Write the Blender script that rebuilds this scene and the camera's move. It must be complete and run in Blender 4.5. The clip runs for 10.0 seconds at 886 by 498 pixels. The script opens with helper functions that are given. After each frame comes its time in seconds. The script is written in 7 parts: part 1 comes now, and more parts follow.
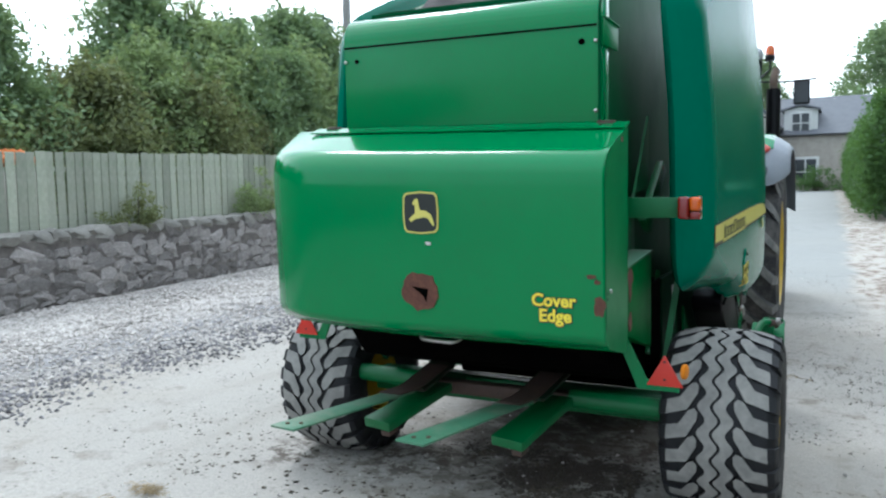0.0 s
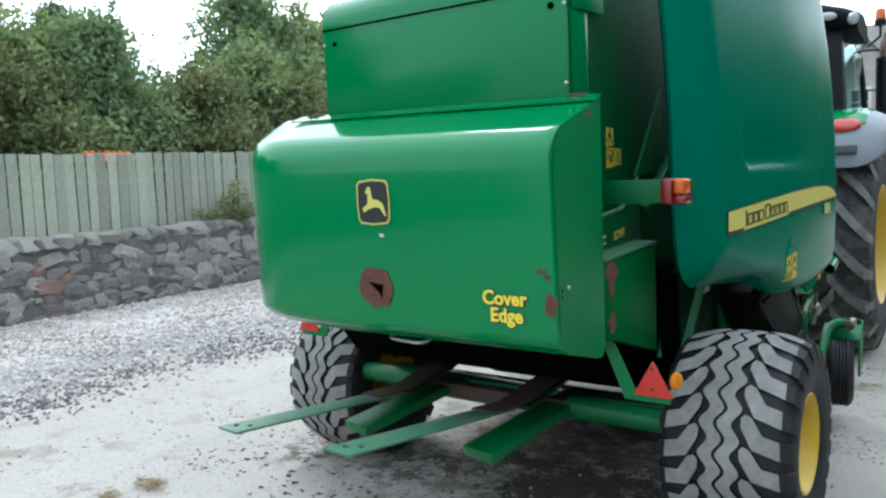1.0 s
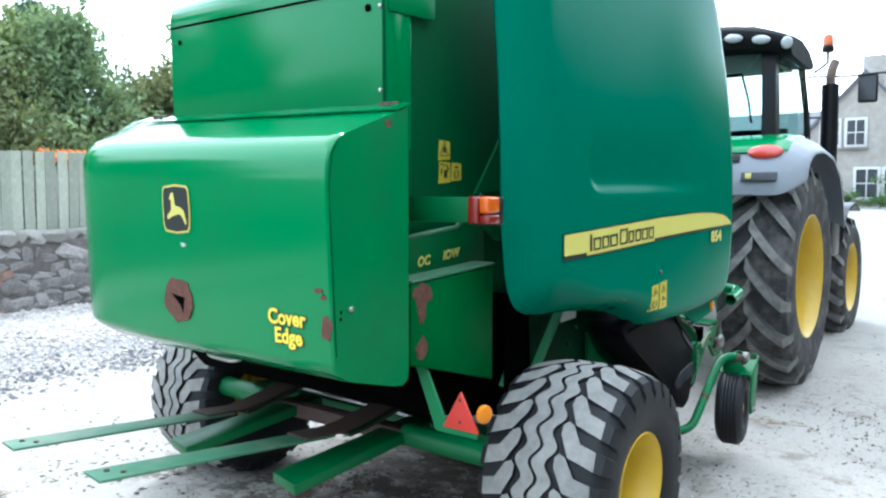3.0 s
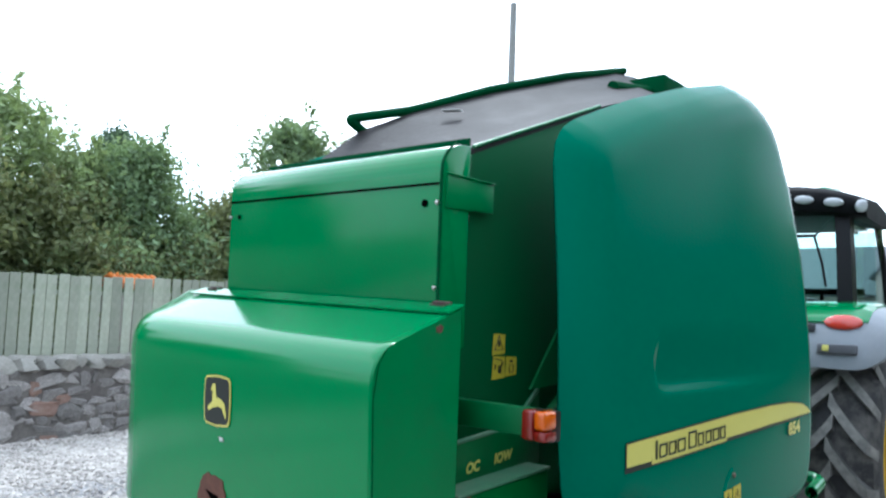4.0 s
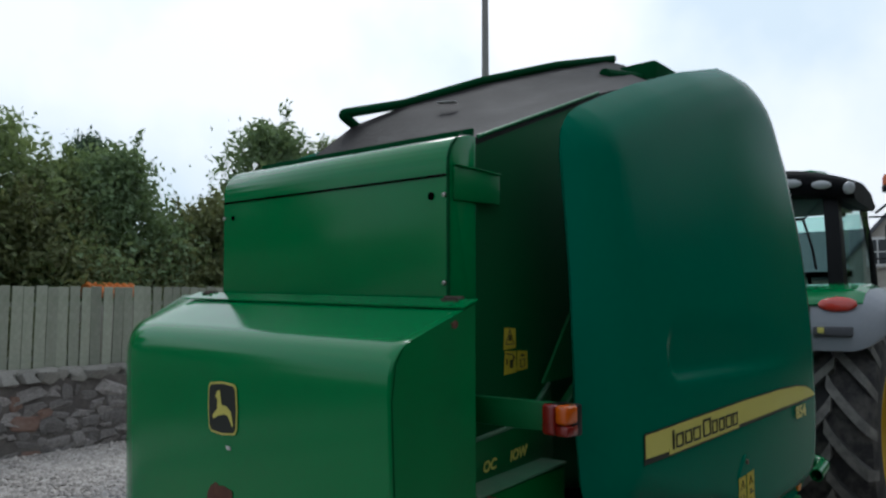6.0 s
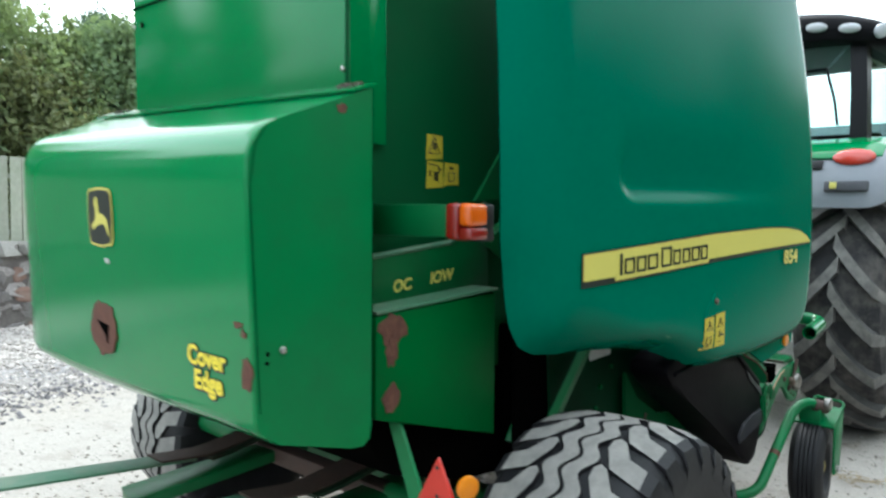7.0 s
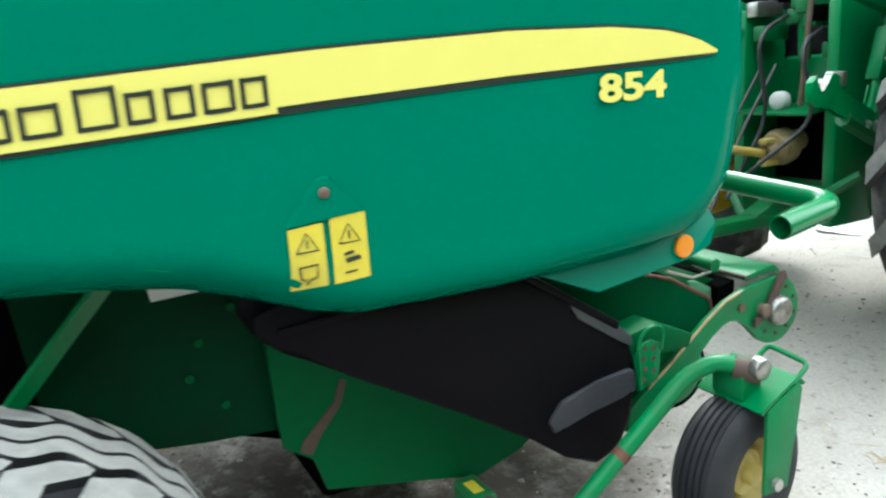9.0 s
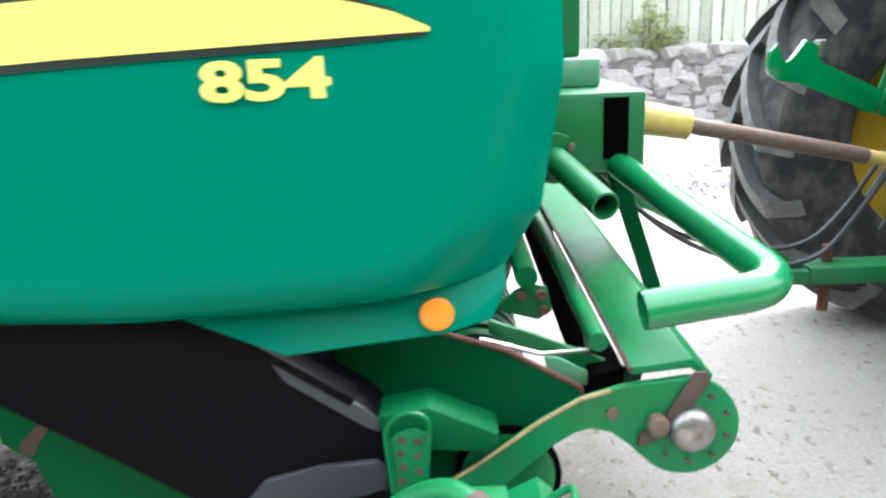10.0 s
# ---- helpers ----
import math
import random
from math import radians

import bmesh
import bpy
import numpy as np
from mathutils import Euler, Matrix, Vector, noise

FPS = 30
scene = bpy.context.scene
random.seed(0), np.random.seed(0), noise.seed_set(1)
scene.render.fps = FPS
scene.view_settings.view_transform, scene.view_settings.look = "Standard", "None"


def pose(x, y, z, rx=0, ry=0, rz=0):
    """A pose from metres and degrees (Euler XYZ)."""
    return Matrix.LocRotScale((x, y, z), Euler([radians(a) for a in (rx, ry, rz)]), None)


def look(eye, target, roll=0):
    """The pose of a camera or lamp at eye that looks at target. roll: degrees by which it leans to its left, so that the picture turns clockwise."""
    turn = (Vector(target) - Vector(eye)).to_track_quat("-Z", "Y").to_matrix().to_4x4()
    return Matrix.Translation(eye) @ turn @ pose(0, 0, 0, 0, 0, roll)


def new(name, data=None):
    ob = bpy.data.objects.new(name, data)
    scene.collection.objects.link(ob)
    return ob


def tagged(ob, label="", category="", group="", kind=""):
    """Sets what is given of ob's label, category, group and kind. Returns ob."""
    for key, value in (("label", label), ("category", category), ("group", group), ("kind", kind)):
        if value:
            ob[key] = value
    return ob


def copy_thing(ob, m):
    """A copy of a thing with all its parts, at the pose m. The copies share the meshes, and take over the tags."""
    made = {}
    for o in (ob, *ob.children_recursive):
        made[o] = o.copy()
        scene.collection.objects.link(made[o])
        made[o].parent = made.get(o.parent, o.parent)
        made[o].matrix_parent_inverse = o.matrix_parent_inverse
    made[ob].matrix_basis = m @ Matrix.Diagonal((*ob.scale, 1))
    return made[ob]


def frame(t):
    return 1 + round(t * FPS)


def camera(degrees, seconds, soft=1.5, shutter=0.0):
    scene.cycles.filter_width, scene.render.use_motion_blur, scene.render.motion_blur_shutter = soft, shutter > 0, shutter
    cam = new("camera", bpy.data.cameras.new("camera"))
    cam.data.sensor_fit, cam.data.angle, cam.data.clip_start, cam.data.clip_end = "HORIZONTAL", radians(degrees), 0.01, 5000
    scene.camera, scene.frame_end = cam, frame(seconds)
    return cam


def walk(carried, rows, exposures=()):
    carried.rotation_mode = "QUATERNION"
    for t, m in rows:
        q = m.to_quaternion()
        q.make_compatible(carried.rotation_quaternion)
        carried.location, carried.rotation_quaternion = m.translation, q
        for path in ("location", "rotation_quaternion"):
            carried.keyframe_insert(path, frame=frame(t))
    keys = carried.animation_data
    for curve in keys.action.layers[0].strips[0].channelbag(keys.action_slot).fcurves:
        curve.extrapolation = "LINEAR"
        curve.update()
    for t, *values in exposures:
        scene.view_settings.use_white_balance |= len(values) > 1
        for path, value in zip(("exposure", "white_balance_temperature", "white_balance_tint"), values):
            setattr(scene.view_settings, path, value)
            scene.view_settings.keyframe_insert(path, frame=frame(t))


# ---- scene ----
cam = camera(60.9, 10.0, soft=2.3, shutter=0.25)
PATH = [
    (0, (-0.040, 0.545, 1.627), (-0.940, 2.323, 1.463), -1.03),
    (0.5, (0.249, 0.862, 1.597), (-0.821, 2.546, 1.454), -0.55),
    (1, (0.425, 1.157, 1.577), (-0.773, 2.750, 1.407), -2.29),
    (1.5, (0.674, 1.436, 1.525), (-0.587, 2.972, 1.299), 0.96),
    (2, (0.808, 1.573, 1.540), (-0.414, 3.141, 1.327), 2.08),
    (3.3, (0.902, 1.808, 1.581), (-0.338, 3.375, 1.491), -0.98),
    (3.5, (0.868, 1.845, 1.659), (-0.415, 3.379, 1.623), -1.56),
    (4, (0.819, 1.870, 1.859), (-0.511, 3.355, 2.029), 2.19),
    (4.5, (0.760, 1.859, 1.893), (-0.540, 3.362, 2.120), 1.57),
    (5, (0.682, 1.839, 1.900), (-0.609, 3.352, 2.116), 0.91),
    (5.2, (0.675, 1.833, 1.895), (-0.613, 3.348, 2.108), 0.87),
    (6.3, (0.688, 1.893, 1.793), (-0.597, 3.422, 1.900), -0.65),
    (6.5, (0.688, 1.999, 1.735), (-0.616, 3.515, 1.776), -0.29),
    (7, (0.737, 2.401, 1.548), (-0.619, 3.868, 1.446), 0.49),
    (7.5, (0.772, 2.948, 1.454), (-0.505, 4.471, 1.230), -0.31),
    (8, (0.832, 3.485, 1.448), (-0.578, 4.872, 1.151), -2.50),
    (8.5, (0.919, 4.099, 1.415), (-0.680, 5.239, 1.036), -2.41),
    (9, (0.906, 4.763, 1.409), (-0.838, 5.634, 0.962), -4.12),
    (9.5, (0.950, 5.506, 1.415), (-0.928, 5.907, 0.860), -1.12),
    (10, (0.746, 6.186, 1.409), (-1.179, 6.143, 0.867), -2.53),
]
EXPOSURES = [
    (0.0, 0.30, 5700, 5), (0.5, 0.38, 5700, 5), (1.0, 0.44, 5700, 5), (1.5, 0.70, 5700, 5), (2.0, 0.87, 5650, 5), (3.3, 1.15, 5500, 6), (3.5, 1.12, 5500, 6), (3.9, 0.75, 5550, 6), (4.2, 0.20, 5600, 8), (4.5, -0.20, 5600, 8),
    (5.0, -1.02, 5700, 9), (5.2, -1.12, 5700, 9), (6.3, -1.05, 6000, 8), (6.5, -0.75, 6000, 8), (6.8, 0.20, 6000, 6), (7.0, 0.78, 6000, 4), (7.5, 1.38, 5950, 2), (8.0, 1.65, 6050, 2), (8.5, 1.72, 6100, 1), (9.0, 1.74, 6050, 2), (9.5, 1.98, 6000, 9), (10.0, 2.15, 6050, 12),
]
walk(cam, [(t, look(eye, target, roll)) for t, eye, target, roll in PATH], EXPOSURES)

# ---- world and light ----
world = bpy.data.worlds.new("world")
scene.world = world
world.use_nodes = True
wn, wl = world.node_tree.nodes, world.node_tree.links
sky = wn.new("ShaderNodeTexSky")
sky.sky_type = "NISHITA"
sky.sun_disc = False
sky.sun_elevation = radians(48)
sky.sun_rotation = radians(-44)
sky.air_density, sky.dust_density = 1.0, 4.0
SUN_WAY = Vector((-0.44, 0.46, 0.77)).normalized()
# bright thin cloud, brightest round the hidden sun
tcw = wn.new("ShaderNodeTexCoord")
dot = wn.new("ShaderNodeVectorMath")
dot.operation = "DOT_PRODUCT"
dot.inputs[1].default_value = SUN_WAY
wl.new(tcw.outputs["Generated"], dot.inputs[0])
glow = wn.new("ShaderNodeMapRange")
glow.interpolation_type = "SMOOTHSTEP"
glow.inputs["From Min"].default_value, glow.inputs["From Max"].default_value = -0.65, 1.0
wl.new(dot.outputs["Value"], glow.inputs["Value"])
cloud = wn.new("ShaderNodeMixRGB")
cloud.inputs[1].default_value = (6.2, 6.4, 6.7, 1)
cloud.inputs[2].default_value = (19.0, 19.2, 19.5, 1)
wl.new(glow.outputs[0], cloud.inputs[0])
veil = wn.new("ShaderNodeMixRGB")
veil.inputs[0].default_value = 0.85
wl.new(sky.outputs[0], veil.inputs[1])
wl.new(cloud.outputs[0], veil.inputs[2])
puff = wn.new("ShaderNodeTexNoise")
puff.inputs["Scale"].default_value, puff.inputs["Detail"].default_value = 2.2, 6.0
wl.new(tcw.outputs["Generated"], puff.inputs["Vector"])
thin = wn.new("ShaderNodeMapRange")
thin.inputs["From Min"].default_value, thin.inputs["From Max"].default_value, thin.inputs["To Max"].default_value = 0.46, 0.62, 0.65
wl.new(puff.outputs["Fac"], thin.inputs["Value"])
gaps = wn.new("ShaderNodeMixRGB")
gaps.inputs[2].default_value = (10.0, 12.2, 13.6, 1)
wl.new(thin.outputs[0], gaps.inputs[0])
wl.new(veil.outputs[0], gaps.inputs[1])
wl.new(gaps.outputs[0], wn["Background"].inputs[0])
wn["Background"].inputs[1].default_value = 0.13

sun = new("sun", bpy.data.lights.new("sun", "SUN"))
sun.data.energy, sun.data.angle, sun.data.color = 1.4, radians(16), (1.0, 0.97, 0.92)
sun.matrix_world = look(SUN_WAY * 20, (0, 0, 0))


# ---- materials ----
def mat(name, color, rough=0.6, metal=0.0, grain=30.0, vary=0.15, dirt=None, dirt_amount=0.0, dirt_scale=2.5,
        bump=0.1, bump_scale=80.0, coat=0.0, random_hue=0.0, island=0.0, rough_vary=0.1, spec=0.5):
    m = bpy.data.materials.new(name)
    m.use_nodes = True
    n, l = m.node_tree.nodes, m.node_tree.links
    b = n["Principled BSDF"]
    tc = n.new("ShaderNodeTexCoord")

    def noise_node(scale, detail=4.0, rough_=0.6):
        k = n.new("ShaderNodeTexNoise")
        k.inputs["Scale"].default_value = scale
        k.inputs["Detail"].default_value = detail
        k.inputs["Roughness"].default_value = rough_
        l.new(tc.outputs["Object"], k.inputs["Vector"])
        return k

    fine = noise_node(grain)
    coarse = noise_node(dirt_scale, 5.0, 0.65)
    mix = n.new("ShaderNodeMixRGB")
    mix.inputs[1].default_value = (*[c * (1 - vary) for c in color], 1)
    mix.inputs[2].default_value = (*[min(1, c * (1 + vary)) for c in color], 1)
    l.new(fine.outputs["Fac"], mix.inputs[0])
    out = mix.outputs[0]
    if dirt:
        ramp = n.new("ShaderNodeMapRange")
        ramp.inputs["From Min"].default_value = 0.45
        ramp.inputs["From Max"].default_value = 0.72
        ramp.inputs["To Max"].default_value = dirt_amount
        l.new(coarse.outputs["Fac"], ramp.inputs["Value"])
        d = n.new("ShaderNodeMixRGB")
        d.inputs[2].default_value = (*dirt, 1)
        l.new(ramp.outputs[0], d.inputs[0])
        l.new(out, d.inputs[1])
        out = d.outputs[0]
    if random_hue or island:
        src = n.new("ShaderNodeObjectInfo").outputs["Random"] if random_hue else n.new("ShaderNodeNewGeometry").outputs["Random Per Island"]
        amount = random_hue or island
        mr = n.new("ShaderNodeMapRange")
        mr.inputs["To Min"].default_value, mr.inputs["To Max"].default_value = 1 - amount, 1 + amount
        l.new(src, mr.inputs["Value"])
        h = n.new("ShaderNodeHueSaturation")
        l.new(mr.outputs[0], h.inputs["Value"])
        l.new(out, h.inputs["Color"])
        out = h.outputs[0]
    l.new(out, b.inputs["Base Color"])
    rr = n.new("ShaderNodeMapRange")
    rr.inputs["To Min"].default_value = max(0.02, rough - rough_vary)
    rr.inputs["To Max"].default_value = min(1, rough + rough_vary)
    l.new(coarse.outputs["Fac"], rr.inputs["Value"])
    l.new(rr.outputs[0], b.inputs["Roughness"])
    b.inputs["Metallic"].default_value = metal
    b.inputs["Specular IOR Level"].default_value = spec
    if coat:
        b.inputs["Coat Weight"].default_value = coat
        b.inputs["Coat Roughness"].default_value = 0.08
    if bump:
        bn = n.new("ShaderNodeBump")
        bn.inputs["Strength"].default_value = bump
        bn.inputs["Distance"].default_value = 0.01
        k = noise_node(bump_scale, 3.0)
        l.new(k.outputs["Fac"], bn.inputs["Height"])
        l.new(bn.outputs[0], b.inputs["Normal"])
    return m


GREEN = mat("green_paint", (0.002, 0.170, 0.046), 0.14, spec=0.36, grain=3, vary=0.06, dirt=(0.005, 0.135, 0.038), dirt_amount=0.35, bump=0.015, bump_scale=5, rough_vary=0.06)
PLATEGREEN = mat("aged_green_plate", (0.001, 0.088, 0.017), 0.45, spec=0.09, grain=6, vary=0.12, dirt=(0.004, 0.066, 0.016), dirt_amount=0.5, dirt_scale=4, bump=0.03)
# darker, duller copy of the hood green, with the right side's shade in it
SHADEGREEN = mat("shaded_dull_green_paint", (0.002, 0.145, 0.038), 0.38, spec=0.25, grain=6, vary=0.10, dirt=(0.008, 0.10, 0.032), dirt_amount=0.45, dirt_scale=4, bump=0.03)
# chamber green, darkened for the shade between chamber and side panel
CHAMBER = mat("shaded_chamber_paint", (0.002, 0.074, 0.022), 0.55, spec=0.15, grain=6, vary=0.12, dirt=(0.008, 0.055, 0.02), dirt_amount=0.5, dirt_scale=3, bump=0.03)
DULL = mat("worn_green_paint", (0.003, 0.105, 0.028), 0.42, spec=0.35, grain=12, vary=0.15, dirt=(0.022, 0.068, 0.030), dirt_amount=0.4, dirt_scale=5, bump=0.06)
BRIGHT = mat("light_green_paint", (0.003, 0.145, 0.042), 0.36, grain=12, vary=0.15, dirt=(0.03, 0.115, 0.045), dirt_amount=0.4, dirt_scale=9, bump=0.06, spec=0.3)
# darker copy of the light green, with the shade under the panel in it
PICKGREEN = mat("shaded_pickup_paint", (0.002, 0.118, 0.034), 0.42, grain=12, vary=0.18, dirt=(0.022, 0.080, 0.032), dirt_amount=0.55, dirt_scale=8, bump=0.07, spec=0.22)
CAPSTEEL = mat("dirty_steel_cap", (0.26, 0.25, 0.235), 0.34, metal=0.85, grain=50, vary=0.3, dirt=(0.10, 0.055, 0.035), dirt_amount=0.7, dirt_scale=22, bump=0.12)
RAMP = mat("dusty_green_ramp_paint", (0.05, 0.155, 0.085), 0.55, grain=16, vary=0.2, dirt=(0.17, 0.20, 0.14), dirt_amount=0.8, dirt_scale=7, bump=0.1)
TAN = mat("dry_greasy_steel", (0.25, 0.18, 0.085), 0.65, grain=40, vary=0.35, dirt=(0.12, 0.07, 0.04), dirt_amount=0.6, dirt_scale=18, bump=0.25)
GREASY = mat("greasy_rusted_paint", (0.006, 0.022, 0.010), 0.6, spec=0.2, grain=14, vary=0.35, dirt=(0.030, 0.013, 0.009), dirt_amount=0.8, dirt_scale=9, bump=0.15)
# two greys that paint the sheen on the black guard
SHEENGREY = mat("sheen_grey_plastic", (0.022, 0.022, 0.027), 0.5, spec=0.25, grain=60, vary=0.25, bump=0.1)
FACET = mat("dark_grey_sheen_facet", (0.017, 0.018, 0.022), 0.5, grain=20, vary=0.2, bump=0.05)
# frame and inner greens: grime, plus the shade under the panel as darker colour
FRAMEGREEN = mat("shaded_grimy_frame_paint", (0.001, 0.070, 0.020), 0.6, spec=0.08, grain=10, vary=0.2, dirt=(0.006, 0.030, 0.010), dirt_amount=0.45, dirt_scale=5, bump=0.06)
INNERGREEN = mat("shaded_oily_inner_paint", (0.001, 0.026, 0.010), 0.6, spec=0.05, grain=10, vary=0.3, dirt=(0.004, 0.010, 0.005), dirt_amount=0.7, dirt_scale=5, bump=0.06)
DARKRUST = mat("dark_rusty_steel", (0.045, 0.026, 0.019), 0.75, grain=40, vary=0.4, dirt=(0.08, 0.04, 0.028), dirt_amount=0.5, dirt_scale=12, bump=0.2)
LETTER = mat("bright_yellow_lettering", (0.74, 0.60, 0.04), 0.4, grain=20, vary=0.05, bump=0)
PIPE = mat("glossy_pipe_paint", (0.004, 0.125, 0.038), 0.24, spec=0.45, grain=10, vary=0.12, dirt=(0.02, 0.11, 0.045), dirt_amount=0.4, dirt_scale=7, bump=0.04)
GUARDPALE = mat("bleached_green_paint", (0.055, 0.20, 0.105), 0.5, grain=14, vary=0.18, dirt=(0.21, 0.25, 0.17), dirt_amount=0.7, dirt_scale=6, bump=0.08)
SHAFTYELLOW = mat("dirty_yellow_guard", (0.42, 0.32, 0.07), 0.55, grain=15, vary=0.2, dirt=(0.22, 0.17, 0.08), dirt_amount=0.7, dirt_scale=9, bump=0.1)
PLATEGREY = mat("dark_grey_plastic", (0.07, 0.07, 0.08), 0.45, spec=0.3, grain=60, vary=0.2, bump=0.05)
ROOFBLACK = mat("black_roof_plastic", (0.004, 0.004, 0.005), 0.6, spec=0.08, grain=100, vary=0.2, bump=0.05)
POLE = mat("silvered_pole_wood", (0.24, 0.235, 0.225), 0.9, grain=10, vary=0.2, bump=0.2)
TAILRED = mat("tractor_tail_lens", (0.50, 0.035, 0.018), 0.15, grain=80, vary=0.15, bump=0.15, bump_scale=120, coat=0.6)
LINING = mat("grey_cab_lining", (0.25, 0.25, 0.27), 0.8, grain=40, vary=0.1, bump=0.05)
TEAL = mat("green_moulded_plastic", (0.0, 0.121, 0.070), 0.20, spec=0.045, grain=4, vary=0.04, dirt=(0.0, 0.110, 0.066), dirt_amount=0.3, dirt_scale=1.2, bump=0, rough_vary=0.03)
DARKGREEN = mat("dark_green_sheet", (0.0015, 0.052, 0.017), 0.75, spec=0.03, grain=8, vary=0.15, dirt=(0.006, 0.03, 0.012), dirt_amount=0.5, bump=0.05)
BLACK = mat("black_plastic", (0.005, 0.0045, 0.006), 0.4, spec=0.22, grain=200, vary=0.3, bump=0.05, bump_scale=300)
# near-black fill that stands for deep shade in gaps, openings and undersides
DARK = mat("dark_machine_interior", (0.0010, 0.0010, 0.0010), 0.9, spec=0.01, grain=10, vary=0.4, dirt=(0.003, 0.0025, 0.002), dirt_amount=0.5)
CANVAS = mat("black_rubber_curtain", (0.0025, 0.002, 0.003), 0.5, grain=60, vary=0.3, bump=0.08, bump_scale=40, spec=0.05)
COVER = mat("dusty_belt_cover", (0.012, 0.0095, 0.0105), 0.7, grain=30, vary=0.35, dirt=(0.025, 0.021, 0.020), dirt_amount=0.6, dirt_scale=7, bump=0.2, bump_scale=40, spec=0.2)
RUBBER = mat("tyre_rubber", (0.007, 0.007, 0.0085), 0.6, spec=0.3, grain=40, vary=0.3, dirt=(0.024, 0.024, 0.027), dirt_amount=0.45, dirt_scale=6, bump=0.15)
TREAD = mat("dusty_tread_rubber", (0.195, 0.188, 0.176), 0.9, grain=25, vary=0.4, dirt=(0.325, 0.312, 0.285), dirt_amount=0.7, dirt_scale=7, bump=0.3, bump_scale=90)
TRACTOR_TREAD = mat("worn_tractor_tread", (0.115, 0.110, 0.104), 0.85, grain=30, vary=0.35, dirt=(0.25, 0.235, 0.215), dirt_amount=0.8, dirt_scale=9, bump=0.3)
TRACTOR_TYRE = mat("dusty_tractor_tyre", (0.026, 0.025, 0.027), 0.8, spec=0.3, grain=24, vary=0.5, dirt=(0.135, 0.122, 0.110), dirt_amount=0.75, dirt_scale=7, bump=0.2)
# dusty like the lug tops, but darkened for the shade on the lug sides
TRACTOR_SIDE = mat("shaded_dusty_lug_side", (0.045, 0.044, 0.043), 0.85, grain=30, vary=0.35, dirt=(0.10, 0.097, 0.092), dirt_amount=0.7, dirt_scale=5, bump=0.3)
YELLOW = mat("yellow_paint", (0.52, 0.34, 0.015), 0.4, grain=15, vary=0.1, dirt=(0.35, 0.25, 0.08), dirt_amount=0.35, dirt_scale=6, bump=0.03)
DECAL = mat("yellow_decal", (0.56, 0.50, 0.11), 0.35, grain=20, vary=0.04, bump=0)
DECAL_WORN = mat("worn_yellow_decal", (0.50, 0.40, 0.03), 0.45, grain=60, vary=0.12, dirt=(0.35, 0.33, 0.05), dirt_amount=0.5, dirt_scale=25, bump=0)
DECAL_BLACK = mat("black_decal", (0.008, 0.012, 0.010), 0.4, grain=30, vary=0.2, bump=0)
RUST = mat("rust", (0.085, 0.030, 0.018), 0.85, grain=60, vary=0.45, dirt=(0.14, 0.058, 0.034), dirt_amount=0.7, dirt_scale=30, bump=0.4, bump_scale=120)
STEEL = mat("bare_steel", (0.45, 0.44, 0.42), 0.32, metal=0.9, grain=60, vary=0.2, dirt=(0.2, 0.13, 0.09), dirt_amount=0.4, dirt_scale=20, bump=0.1)
OLDSTEEL = mat("rusty_steel", (0.11, 0.078, 0.056), 0.6, metal=0.3, grain=50, vary=0.35, dirt=(0.095, 0.046, 0.026), dirt_amount=0.7, dirt_scale=15, bump=0.2)
RED = mat("red_reflector", (0.50, 0.022, 0.010), 0.35, grain=200, vary=0.1, bump=0.2, bump_scale=250)
REDLENS = mat("red_lens", (0.17, 0.004, 0.003), 0.2, grain=80, vary=0.2, bump=0.15, bump_scale=150, coat=0.4)
AMBER = mat("amber_lens", (0.52, 0.085, 0.0), 0.2, grain=80, vary=0.15, bump=0.15, bump_scale=150, coat=0.4)
ORANGE = mat("orange_reflector", (0.62, 0.19, 0.0), 0.35, grain=150, vary=0.08, bump=0.1, bump_scale=200)
GREYFENDER = mat("grey_fender_plastic", (0.21, 0.225, 0.255), 0.45, grain=40, vary=0.06, dirt=(0.25, 0.25, 0.25), dirt_amount=0.4, bump=0.03)
WHITE = mat("white_label", (0.48, 0.48, 0.465), 0.5, grain=50, vary=0.1, bump=0)
CLEARLENS = mat("clear_lamp_lens", (0.40, 0.41, 0.43), 0.12, grain=120, vary=0.3, bump=0.3, bump_scale=120, coat=0.5)
FENCE = mat("weathered_fence_board", (0.285, 0.295, 0.235), 0.85, grain=18, vary=0.25, dirt=(0.20, 0.245, 0.165), dirt_amount=0.6, dirt_scale=4, bump=0.3, bump_scale=40, random_hue=0.24)
STONE = mat("grey_field_stone", (0.190, 0.172, 0.164), 0.9, grain=14, vary=0.45, dirt=(0.38, 0.355, 0.33), dirt_amount=0.7, dirt_scale=7, bump=0.8, bump_scale=30, random_hue=0.42)
COPING = mat("lichen_coping_stone", (0.225, 0.212, 0.190), 0.9, grain=14, vary=0.3, dirt=(0.35, 0.335, 0.305), dirt_amount=0.6, dirt_scale=8, bump=0.5, bump_scale=30, random_hue=0.16)
REDSTONE = mat("red_brick_stone", (0.19, 0.115, 0.09), 0.9, grain=14, vary=0.35, dirt=(0.27, 0.21, 0.18), dirt_amount=0.6, bump=0.5, bump_scale=30, random_hue=0.2)
# mortar, darkened so the joints look like shaded gaps between stones
MORTAR = mat("shaded_old_mortar", (0.092, 0.080, 0.074), 0.95, grain=20, vary=0.3, dirt=(0.245, 0.222, 0.20), dirt_amount=0.6, bump=0.6, bump_scale=40)
